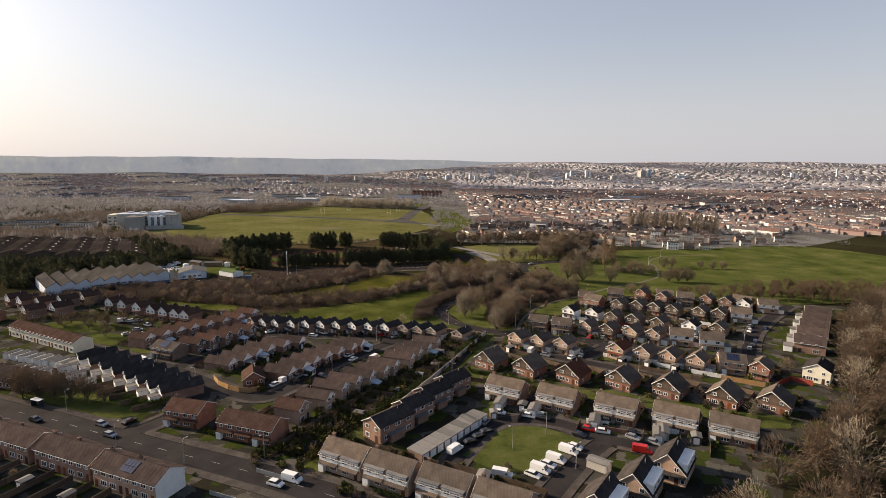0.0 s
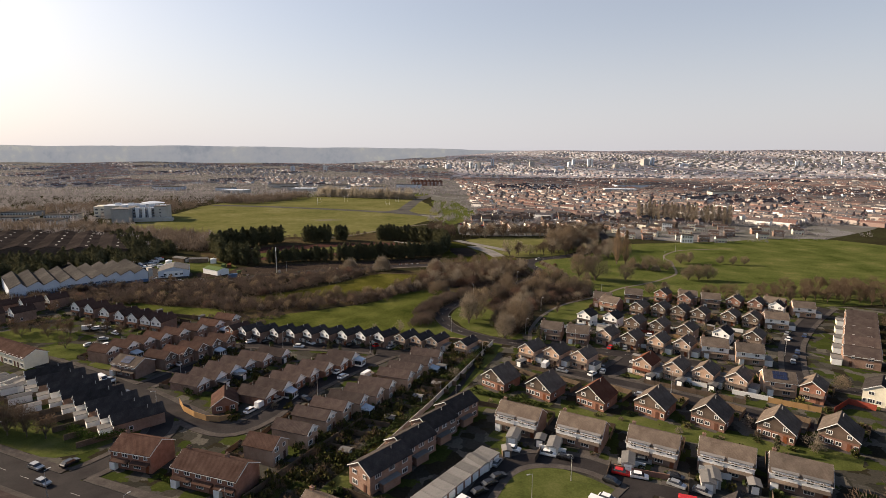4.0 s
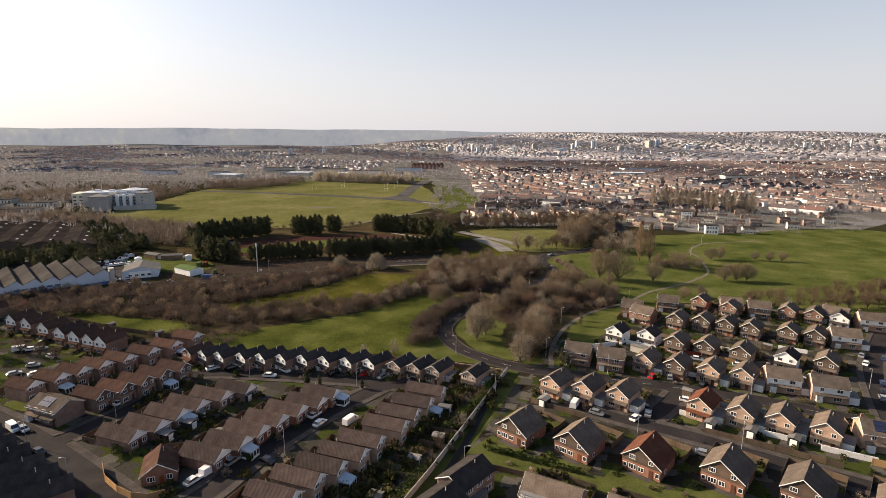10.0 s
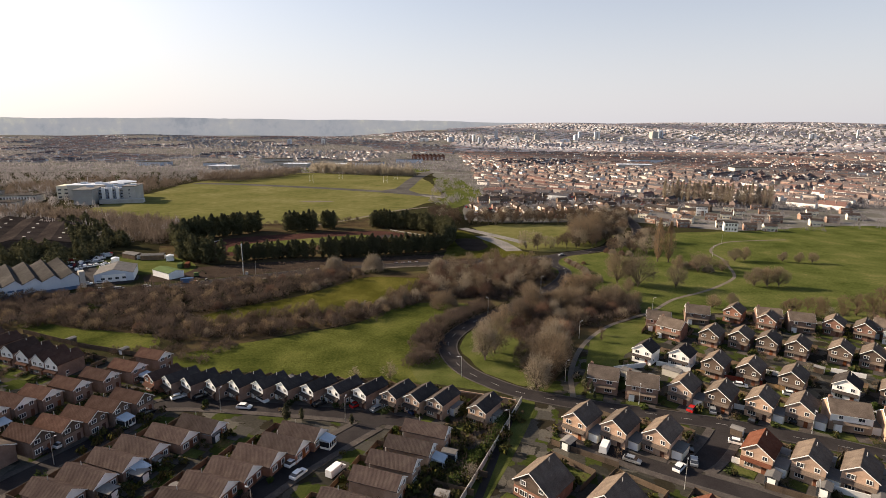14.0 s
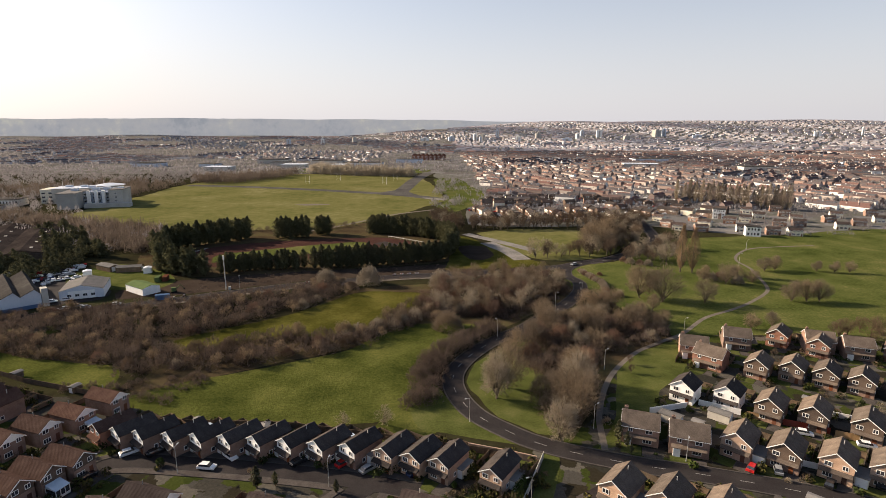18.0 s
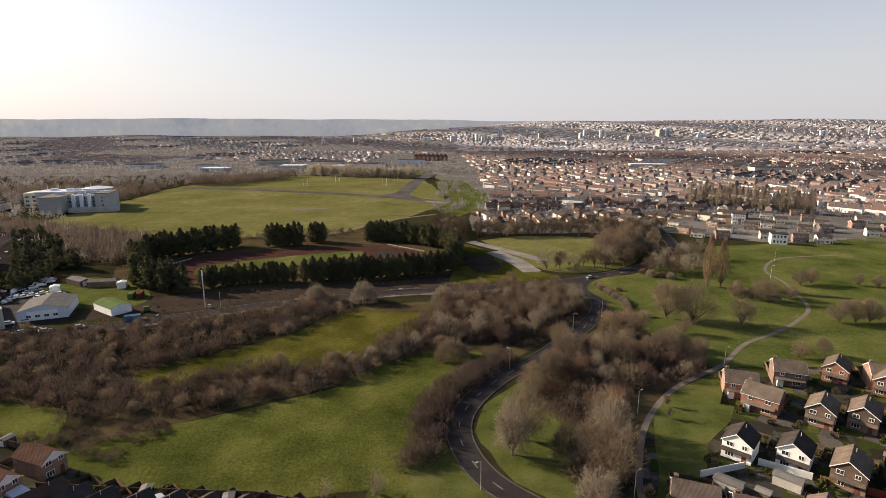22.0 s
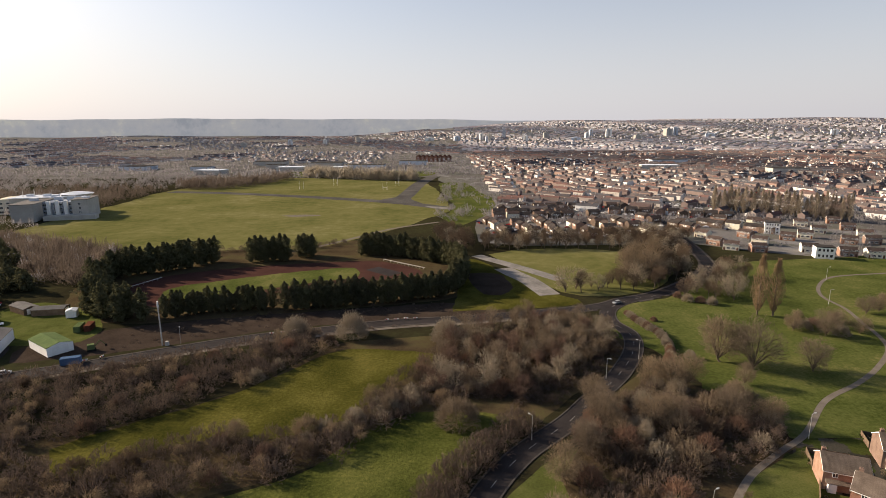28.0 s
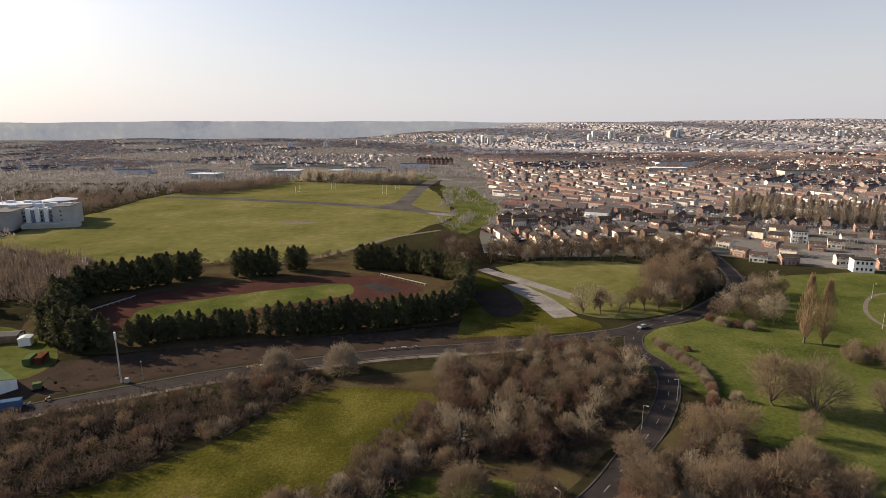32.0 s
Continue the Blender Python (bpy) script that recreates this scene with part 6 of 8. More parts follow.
# ---- fences and walls ----
def fence(pts, h, material, label, panel=3.6, closed=False, name="fence", thick=0.05):
    f = thing(name, label, name, "garden boundaries")
    line = [Vector((*p, 0)) for p in pts]
    for a, b in zip(line, line[1:]):
        n = max(1, round((b - a).length / panel))
        ang = math.degrees(math.atan2(b.y - a.y, b.x - a.x))
        ln = (b - a).length / n
        for k in range(n):
            c = a.lerp(b, (k + 0.5) / n)
            me = cached(("fp", round(ln, 2), h, thick), lambda: MB().box(-ln / 2 + 0.05, ln / 2 - 0.05, -thick / 2, thick / 2, 0.05, h).box(-ln / 2, ln / 2, -thick / 2 - 0.02, thick / 2 + 0.02, h, h + 0.06).box(-ln / 2 - 0.05, -ln / 2 + 0.05, -0.06, 0.06, 0, h + 0.1).mesh("panel"))
            ob = new("panel", me)
            if not ob.material_slots:
                me.materials.append(material)
            ob.material_slots[0].link = "OBJECT"
            ob.material_slots[0].material = material
            ob.parent, ob.matrix_basis = f, pose(c.x, c.y, 0, 0, 0, ang)
    return f


fence([(-79, 189), (-75.5, 184), (-70.5, 180), (-66, 177.6), (-62, 177), (-59, 178.5)], 1.8, FENCE_TAN, "new tan close-boarded fence curving round a corner plot")
fence([(86, 261), (93, 257)], 1.8, FENCE_TAN, "new tan fence behind a garden")
fence([(93.5, 256.8), (103, 252)], 1.8, FENCE_RED, "red-stained fence behind a garden")
fence([(103.5, 251), (112, 246)], 1.8, FENCE_TAN, "tan fence along a drive")
fence([(108, 187.5), (120, 180)], 1.8, FENCE_TAN, "new tan fence behind gardens")
fence([(124, 180), (133, 186), (138, 181)], 1.9, FENCE_RED, "red fence round a garden by the wood")
fence([(46, 150.6), (58, 146)], 1.4, BRICK["red"], "low red brick garden wall", name="wall", thick=0.2)
fence([(29, 159.6), (35.6, 157.2)], 1.9, BRICK["white"], "white rendered garden wall", name="wall", thick=0.2)
fence([(76, 268), (85, 262)], 1.7, BRICK["white"], "white rendered garden wall", name="wall", thick=0.2)
fence([(60, 263.5), (72, 266.6)], 1.7, BRICK["white"], "white rendered yard wall", name="wall", thick=0.2)
fence([(74, 203), (88, 194), (100, 186)], 1.6, FENCE_OLD, "weathered garden fence along the street")
fence([(30, 221), (44, 211)], 1.5, FENCE_OLD, "weathered garden fence beside a drive")
fence([(26, 243), (12, 212), (0, 186), (-14, 158)], 1.8, CONCRETE, "pale panel wall along the back path", name="wall", thick=0.12)
fence([(-90, 262), (-70, 260), (-40, 258), (-14, 252), (8, 246), (23, 242)], 1.7, FENCE_OLD, "weathered fence between gardens and meadow")
fence([(-160, 300), (-130, 286), (-100, 276), (-90, 268)], 1.7, FENCE_OLD, "weathered garden fence along the meadow")
fence([(8, 247), (18, 243.5), (24, 241)], 1.8, BRICK["buff"], "buff brick garden wall above the bend", name="wall", thick=0.25)
fence([(-42, 139), (-30, 160), (-20, 176)], 1.8, FENCE_OLD, "dark fence along the grass corridor")
fence([(-44, 127.5), (-33, 122.5)], 1.1, METAL, "grey railing over the culvert", name="railing")
fence([(-52, 118), (-38, 112)], 1.1, METAL, "grey railing beside the main road", name="railing")
fence([(8, 190), (22, 184)], 1.5, FENCE_OLD, "timber rail fence at the strip's edge")
fence([(94, 312), (88, 306), (82, 297)], 1.6, FENCE_OLD, "weathered fence at the park edge")
for k, (x, y) in enumerate([(-36, 167), (-32, 174.5), (-28, 180.5), (-24, 185.5), (-19.6, 190.6), (-16, 196), (-10.5, 203), (-7.6, 209.4), (-4, 215.6)]):
    fence([(x + 7.5, y - 4.4), (x + 16.5, y - 8)], 1.6, FENCE_OLD, "dark fence between long back gardens")
for x, y in [(30, 160.5), (46, 153), (63, 146.5), (79, 139.5)]:
    fence([(x, y), (x - 3.2, y - 6.4)], 1.6, FENCE_OLD, "fence between front gardens")
for k in range(14):
    x, y = -150 + k * 6.2, 150.5 - k * 2.63
    fence([(x, y), (x - 5.6, y - 12.6)], 1.6, FENCE_OLD, "dark fence between terrace yards", 6.5)
for x, y in [(82, 212), (90, 207.6), (99, 203), (108, 198), (76, 247), (85, 242.5), (95, 238.5), (104, 234.5), (96, 265), (105, 259.5), (115, 253.5), (107, 290), (117, 287)]:
    fence([(x + 2, y + 2), (x + 6, y + 9)], 1.6, FENCE_OLD, "weathered fence between gardens")


def lockup():
    g = thing("garage", "flat-roofed lock-up garage with a pale door", "garage", "lock-up garages")
    part("wall", MB().box(-1.45, 1.45, -2.7, 2.7, 0, 2.2), BRICK["brown"], g)
    part("roof", MB().box(-1.5, 1.5, -2.8, 2.8, 2.2, 2.36), ROOF["felt"], g, "pale felt roof")
    part("door", MB().box(-1.15, 1.15, -2.78, -2.68, 0.05, 2.0), WHITE, g, "white up-and-over door")
    return g


place(lockup, [pose(-3.0 + 1.98 * k, 134.0 + 2.4 * k, 0.07, 0, 0, 50.5) for k in range(10)])


def shed(w, d, h, wall, roof, label, name="shed"):
    s = thing(name, label, name, "outbuildings")
    part("wall", MB().prism_y([(-w / 2, 0), (w / 2, 0), (w / 2, h), (0, h + w * 0.13), (-w / 2, h)], -d / 2, d / 2), wall, s)
    part("roof", MB().prism_y(chevron(w, 0, h, h, h + w * 0.13, 0.2, 0.1), -d / 2 - 0.2, d / 2 + 0.2), roof, s)
    part("door", MB().box(-w * 0.3, w * 0.3, -d / 2 - 0.05, -d / 2 + 0.02, 0.05, h - 0.25), WHITE, s)
    return s


place(lambda: shed(3.0, 5.6, 2.3, CONCRETE, ROOF["felt"], "pale concrete garage with felt roof", "garage"), [pose(x, y, 0.07, 0, 0, a) for x, y, a in [(23, 165, -22), (33, 160, -22), (50, 152, -22), (68, 145, -22), (44, 128, 50), (12, 152, 40), (13, 121, -20), (66, 143.5, -22), (64, 259, 45), (78, 260, 45), (93, 212, 45), (102, 206, 45), (84, 215, 45)]])
place(lambda: shed(3.0, 6.0, 2.3, BRICK["white"], ROOF["felt"], "pale lock-up garage in a back yard", "garage"), [pose(-170 + 4.2 * k, 214.0 - 1.6 * k, 0.03, 0, 0, -17) for k in range(0, 9)] + [pose(-146 + 4.0 * k, 205.5 - 3.6 * k, 0.03, 0, 0, -50) for k in range(0, 8, 2)] + [pose(-156 + 4.2 * k, 197 - 1.4 * k, 0.03, 0, 0, -17) for k in range(0, 4)])
place(lambda: shed(2.2, 2.8, 1.9, FENCE_OLD, ROOF["felt"], "small weathered timber shed"), [pose(x, y, 0.03, 0, 0, a) for x, y, a in [(-22, 158, 69), (-12, 176, 69), (-4, 190, 69), (2, 200, 69), (-98, 122, -23), (-84, 116, -23), (-120, 130, -23), (-64, 259, 10), (-45, 256, 10), (-110, 280, -20), (-135, 290, -20), (55, 120, 30), (80, 225, 45), (70, 256, 45), (118, 258, 45), (-66, 214, 69), (-56, 203, 69), (20, 158, 0), (128, 262, 45), (108, 268, 45)]])
place(lambda: shed(2.6, 3.4, 2.2, GLASS, ROOF["felt"], "white framed glass conservatory behind a house", "conservatory"), [pose(x, y, 0.03, 0, 0, a) for x, y, a in [(34, 219.6, -43), (-70, 202, 69), (-66.5, 208, 69), (4, 215, 69), (-56.6, 224, 69), (77, 205, -43), (86, 201, -43), (95, 197, -43), (30, 163, -22), (76, 141.5, -22)]])

# back gardens of the estate houses: lawn, paving and a fence round each
lawns, slabs = MB(), MB()
plots = [(o.matrix_basis.copy(), o.get("group", "")) for o in scene.objects if o.name.split(".")[0] == "house" and o.get("group") in ("houses of the gabled estate", "houses above the green strip", "white houses", "row of houses by the meadow", "bungalow street", "lower bungalow street", "row by the green", "semi-detached pairs", "upper bungalow street")]


def rect(mb, m, x0, x1, y0, y1, z):
    mb.add([m @ Vector((x, y, z)) for x, y in ((x0, y0), (x1, y0), (x1, y1), (x0, y1))], [(0, 1, 2, 3)])


plot_bushes = []
for k, (m, g) in enumerate(plots):
    jr = random.Random(k)
    if g == "houses above the green strip":
        rect(lawns, m, -6, 6, -14, -5.2, 0.062)
        rect(slabs, m, -3, 3, -6.6, -5.0, 0.066)
        box_ = (-6, 6, 5.5, 13)
    elif g == "semi-detached pairs":
        rect(lawns, m, -6, 0.5, -9.5, -5.6, 0.062)
        rect(slabs, m, 1.0, 6.2, -9.5, -4.6, 0.066)
        box_ = (-6.6, 6.6, 4.5, 11)
    elif g in ("bungalow street", "lower bungalow street", "upper bungalow street"):
        rect(lawns, m, -3.0, 0.2, -10.4, -6.0, 0.062)
        rect(slabs, m, 0.4, 3.0, -10.4, -6.0, 0.066)
        box_ = (-3.1, 3.1, 6.2, 10.5)
    else:
        rect(lawns, m, -4.2, 0.6, -8.6, -4.9, 0.062)
        rect(slabs, m, 0.8, 4.0, -8.6, -4.6, 0.066)
        box_ = (-4.4, 4.6, 4.8, 11)
    x0, x1, y0, y1 = box_
    if jr.random() < 0.75:
        rect(lawns, m, x0 + 0.4, x1 - 0.4, y0 + 2.4, y1 - 0.4, 0.062)
    rect(slabs, m, x0 + 0.4, x1 - 0.4, y0 - 0.4, y0 + 2.2, 0.066)
    f = thing("fence", jr.choice(["weathered timber fence round a back garden", "dark stained fence round a back garden"]), "fence", "garden boundaries")
    for a, b, c, d in ((x0, x0 + 0.06, y0, y1), (x1 - 0.06, x1, y0, y1), (x0 + 0.07, x1 - 0.07, y1, y1 + 0.06)):
        part("panel", MB().box(a, b, c, d, 0.03, jr.choice([1.5, 1.7])), FENCE_OLD, f)
    f.matrix_basis = m
    for j in range(3):
        p = m @ Vector((jr.choice([x0 + 0.9, x1 - 0.9, jr.uniform(x0, x1)]), jr.choice([y1 - 0.9, y0 + 3.5, -8.2 if g != "houses above the green strip" else -13]), 0))
        plot_bushes.append((p.x, p.y, jr.uniform(0.45, 0.95)))
setting("garden_lawns", lawns, LAWN, "small mown lawns before and behind the houses", "lawn")
setting("garden_paving", slabs, PAVING, "paved drives and patios beside the houses", "paving")

# garden shrubs and small evergreens
def leaf_bush(seed, n, r, h, mat_, label, name="shrub"):
    v, f = clump_leaves(seed, n, lambda rng, k: (lambda d: d / np.linalg.norm(d, axis=1)[:, None] * rng.uniform(0.55, 1.05, (k, 1)) * np.array([r, r, h * 0.5]) + np.array([0, 0, h * 0.5]))(rng.normal(size=(k, 3))), 0.22)
    v[:, 2] = np.maximum(v[:, 2], 0.02)
    def make():
        t = thing(name, label, "shrub", "garden shrubs")
        part("foliage", quads("foliage", v, f), mat_, t)
        return t
    return make


gs = []
for k in range(700):
    x, y = R.uniform(-150, 150), R.uniform(105, 300)
    if (inside(x, y, EST_W) or inside(x, y, EST_E)) and R.random() < 0.42:
        gs.append((x, y, R.uniform(0.4, 1.1)))
clear = [(p.x, p.y) for ln in [[(-138, 166), (-72, 138), (-27, 119)], [(-130, 217), (-90, 193), (-56, 173), (-46, 190), (-14, 235)], [(-94, 209), (-77, 243), (-4, 231)], [(29, 247.5), (66, 234.5), (104, 219)], [(34, 231), (60, 207), (112, 172)], [(126, 200), (206, 296)], [(2, 124), (18, 152), (40, 153), (64, 137)], [(52, 144), (24, 110)]] for p in spline(ln, 3)]
gs = [g for g in gs if all((g[0] - a) ** 2 + (g[1] - b) ** 2 > 20 for a, b in clear)]
scatter([leaf_bush(1, 260, 1.3, 1.8, EVERGREEN, "small evergreen garden shrub"), leaf_bush(2, 260, 1.0, 2.6, EVERGREEN, "upright evergreen garden shrub"), bush_thing(75, TWIG["brown"], "bare brown garden shrub", 120, 1.3, 1.8), bush_thing(76, TWIG["pale"], "pale bare garden shrub", 120, 1.4, 2.0)], gs[:40] + plot_bushes[::2], R)
PR = random.Random(77)
small = []
for m, g in plots:
    for j in range(9):
        far_x = 3.0 if "bungalow" in g else 5.0
        p = m @ Vector((PR.choice((-1, 1)) * PR.uniform(far_x - 1.2, far_x), PR.choice((PR.uniform(-9.5, -5.4), PR.uniform(5.2, 10.5))), 0))
        if all((p.x - a) ** 2 + (p.y - b) ** 2 > 16 for a, b in clear):
            small.append((p.x, p.y, PR.uniform(0.35, 0.95), PR.uniform(0.6, 1.3)))
LEAFY = [clump_leaves(200 + k, 60, lambda rng, n: (lambda d: d / np.linalg.norm(d, axis=1)[:, None] * rng.uniform(0.5, 1.05, (n, 1)) * np.array([1.1, 1.1, 0.75]) + np.array([0, 0, 0.75]))(rng.normal(size=(n, 3))), 0.3) for k in range(3)]
tagged(part("garden_plants", spread_mesh("garden_plants", LEAFY, small[::2], PR), EVERGREEN), "low evergreen plants along garden edges", "plants", kind="stuff")
tagged(part("garden_twigs", spread_mesh("garden_twigs", RED_BUSH, [(x, y, c * 0.7, h) for x, y, c, h in small[1::2]], PR), TWIG["brown"]), "bare brown shrubs along garden edges", "plants", kind="stuff")
clutter = []
for m, g in plots:
    if "bungalow" in g:
        zone = [(-3.2, 3.2, -13.0, -6.2), (-3.2, 3.2, 6.0, 8.5)]
    elif g == "semi-detached pairs":
        zone = [(-6.5, 6.5, -10.5, -8.5), (-6.5, 6.5, 5.0, 12)]
    else:
        zone = [(-5.0, 5.0, 5.4, 12.0), (-5.0, -3.0, -9.5, -5.0), (3.4, 5.0, -9.5, -6.5)]
    for x0, x1, y0, y1 in zone:
        for j in range(int((x1 - x0) * (y1 - y0) / 7.0) + 1):
            p = m @ Vector((PR.uniform(x0, x1), PR.uniform(y0, y1), 0))
            if all((p.x - a) ** 2 + (p.y - b) ** 2 > 12 for a, b in clear):
                clutter.append((p.x, p.y, PR.uniform(0.4, 1.25) * PR.uniform(0.7, 1.1), PR.uniform(0.7, 1.6)))
for k in range(520):
    f_ = PR.random()
    x, y = -34 + 58 * f_ + PR.uniform(-9, 9) - 6, 132 + 106 * f_ + PR.uniform(-5, 5)
    clutter.append((x, y, PR.uniform(0.5, 1.5), PR.uniform(0.7, 1.5)))
GARDENLEAF = mat("mixed garden foliage", [(0.026, 0.030, 0.010), (0.052, 0.052, 0.020), (0.085, 0.070, 0.030)], 0.15, 1.5, 0.9, 0.0, 0.9, True)
tagged(part("garden_bushes", spread_mesh("garden_bushes", LEAFY, clutter[::3] + clutter[1::3], PR), GARDENLEAF), "mixed evergreen and brown bushes crowding the gardens", "plants", kind="stuff")
tagged(part("garden_stems", spread_mesh("garden_stems", [bush_mesh(300 + k, 30, 1.5, 2.0, 0.06, 4) for k in range(3)], clutter[2::3], PR), TWIG["dark"]), "bare dark shrubs crowding the gardens", "plants", kind="stuff")
PALEROOF = mat("pale glazed roof", [(0.34, 0.40, 0.46), (0.46, 0.52, 0.58)], 0.5, 3.0, 0.25, 0.0, 0.2, spec=0.5)


def conservatory():
    c = thing("conservatory", "white-framed conservatory with a pale glazed roof", "conservatory", "conservatories")
    for x in (-1.5, -0.5, 0.5, 1.5):
        part("post", MB().box(x - 0.06, x + 0.06, -1.5, -1.38, 0, 2.15), WHITE, c)
    part("plinth", MB().box(-1.5, 1.5, -1.45, 1.4, 0, 0.6), BRICK["white"], c, "white plinth wall")
    part("glazing", MB().box(-1.45, 1.45, -1.4, 1.4, 0.6, 2.1), GLASS, c)
    part("roof", MB().prism_x([(-1.6, 2.1), (1.5, 2.1), (1.5, 2.95), (-1.6, 2.25)], -1.6, 1.6), PALEROOF, c, "pale glazed lean-to roof")
    return c


place(conservatory, [m @ pose(0.5 if k % 2 else -0.7, (-7.2 if "bungalow" in g else 6.0), 0.04, 0, 0, 0 if "bungalow" in g else 180) for k, (m, g) in enumerate(plots) if k % 5 == 2 and g not in ("semi-detached pairs", "row by the green")])
for a, b in [((72, 213), (80, 208)), ((86, 203.5), (96, 197.5)), ((100, 194), (110, 188)), ((84, 240), (94, 235)), ((108, 262), (118, 256)), ((120, 236), (130, 230)), ((132, 262), (140, 257)), ((48, 153.5), (54, 150.8)), ((68, 148), (73, 145.6))]:
    fence([a, b], 1.5, BRICK["white"], "white rendered garden wall", 5.0, name="wall", thick=0.2)
scatter([conifer(80, 6.0, 1.5, 500, "dark upright garden conifer", "garden conifers")], [(-40, 233, 1.0), (-36, 233.6, 0.6), (46.6, 250, 0.9), (48, 247.6, 0.7), (-22, 231, 0.6), (92, 158, 0.8), (48, 244.5, 0.4), (118, 262, 0.6)], R)


def hedge(pts, h, w, label):
    line = spline(pts, 0.6)
    c = np.array([(p.x, p.y) for p in line])
    rng = np.random.default_rng(len(pts) + int(abs(pts[0][0])))
    n = len(c) * 42
    k = rng.integers(0, len(c), n)
    side = rng.uniform(-1, 1, (n, 3)) * np.array([w / 2, w / 2, 0])
    pos = np.concatenate([c[k], (rng.uniform(0.15, 1, (n, 1)) ** 0.6) * h], 1) + side
    v, f = clump_leaves(3, n, lambda r_, m_: pos, 0.2)
    v[:, 2] = np.maximum(v[:, 2], 0.02)
    t = thing("hedge", label, "hedge", "hedges")
    part("foliage", quads("foliage", v, f), EVERGREEN, t)


hedge([(-102, 172), (-92, 166), (-84, 169)], 2.4, 2.4, "thick dark evergreen hedge at the corner")
hedge([(-90, 209), (-84, 203), (-78, 194)], 1.8, 2.0, "clipped dark hedge along the side street")
hedge([(-66, 149), (-61, 146)], 1.2, 1.0, "low clipped garden hedge")
hedge([(14, 196), (24, 191), (36, 185)], 1.4, 1.4, "low mixed hedge below the houses")
hedge([(-13, 118), (-7, 115)], 1.4, 1.0, "clipped front garden hedge")
hedge([(-20, 154), (-12, 168), (-2, 186)], 2.2, 2.2, "overgrown hedge along the corridor")
hedge([(-14, 236), (-10, 238)], 2.0, 1.6, "clipped round hedge by a drive")
hedge([(4, 204), (14, 220), (20, 234)], 2.4, 2.6, "overgrown hedge along the back path")

# ---- works, club and institution ----
def block(name, label, x0, x1, y0, y1, h, wall, roofm, m, rows=0, cols=0, category="building", side=True):
    """A flat-roofed block with rows of windows."""
    b = thing(name, label, category)
    part("wall", MB().box(x0, x1, y0, y1, 0, h), wall, b)
    part("roof", MB().box(x0 - 0.2, x1 + 0.2, y0 - 0.2, y1 + 0.2, h, h + 0.5), roofm, b)
    for r in range(rows):
        z = (r + 0.3) * h / rows
        hh = round(h / rows * 0.5, 1)
        window(b, (x0 + x1) / 2, y0 - 0.05, z, round(x1 - x0 - 2, 1), hh, 0, cols, True, round((x1 - x0) / cols * 0.22, 2))
        if side:
            window(b, x1 + 0.05, (y0 + y1) / 2, z, round(y1 - y0 - 2, 1), hh, 90, max(2, cols - 2), True, round((y1 - y0) / cols * 0.2, 2))
    b.matrix_basis = m
    return b


works = thing("works", "long white works with a saw-toothed grey roof", "factory")
nb, bw = 9, 7.6
for k in range(nb):
    x0 = -nb * bw + k * bw
    prof = [(x0, 0), (x0 + bw, 0), (x0 + bw, 6.0), (x0 + bw * 0.72, 8.4), (x0, 5.8)]
    part("bay", MB().prism_y(prof, 0, 44), SHEET, works, "white sheeted end bay")
    rf = [(x0, 5.82), (x0 + bw * 0.72, 8.42), (x0 + bw, 6.02), (x0 + bw, 6.2), (x0 + bw * 0.72, 8.65), (x0, 6.0)]
    part("roof", MB().prism_y(rf, -0.25, 44.2), GREYROOF, works, "grey sheet roof")
part("hoarding", MB().box(-nb * bw, 0, -0.3, -0.1, 0, 1.7), BLUE, works, "blue panelled base")
for k in range(6):
    part("sign_bar", MB().box(-42 + k * 3.4, -39.4 + k * 3.4, -0.09, -0.02, 3.2, 4.0), BLUE, works)
part("tower", MB().box(0.2, 2.6, -0.5, 3.5, 0, 8.4), CONCRETE, works)
works.matrix_basis = pose(-177, 362, 0, 0, 0, 42)

for k in range(8):
    sh = thing("warehouse", "long dark-roofed works shed", "warehouse", "dark works sheds")
    part("wall", MB().prism_y([(-11, 0), (11, 0), (11, 5), (0, 7.4), (-11, 5)], -55, 55), BRICK["dark"], sh)
    part("roof", MB().prism_y(chevron(22, 0, 5.05, 5.05, 7.45, 0.4, 0.25), -55.4, 55.4), DARKROOF, sh)
    for j in range(5):
        part("rooflight", MB().box(3, 5.0, -44 + j * 20, -41 + j * 20, 6.5, 6.95), CONCRETE, sh)
    sh.matrix_basis = pose(-274 - k * 25.5, 494 + k * 2.0, 0, 0, 0, 28)

club = shed(18, 20, 4.2, SHEET, ROOF["felt"], "white low-pitched depot building", "depot")
club.matrix_basis = pose(-170.5, 383, 0.03, 0, 0, 22)
for k in range(4):
    window(club, -5 + k * 3.2, -10.05, 1.2, 1.8, 1.3, 0, 2)
green = shed(8.5, 16, 3.4, WHITE, ROOF["green"], "white club hut with green sheet roof", "club_hut")
green.matrix_basis = pose(-144, 385, 0.03, 0, 0, 55)
for k in range(3):
    window(green, 4.3, -4 + k * 4, 1.1, 1.4, 1.2, 90, 2)
place(lambda: shed(6, 13, 2.8, FENCE_OLD, ROOF["felt"], "low dark timber club hut", "club_hut"), [pose(-172, 425, 0.03, 0, 0, 100), pose(-186, 428, 0.03, 0, 0, 60)])
place(lambda: shed(4, 4, 3.0, WHITE, SHEET, "small white pavilion beside the huts", "club_hut"), [pose(-160, 421, 0.03, 0, 0, 20), pose(-189, 414, 0.03, 0, 0, 30)])


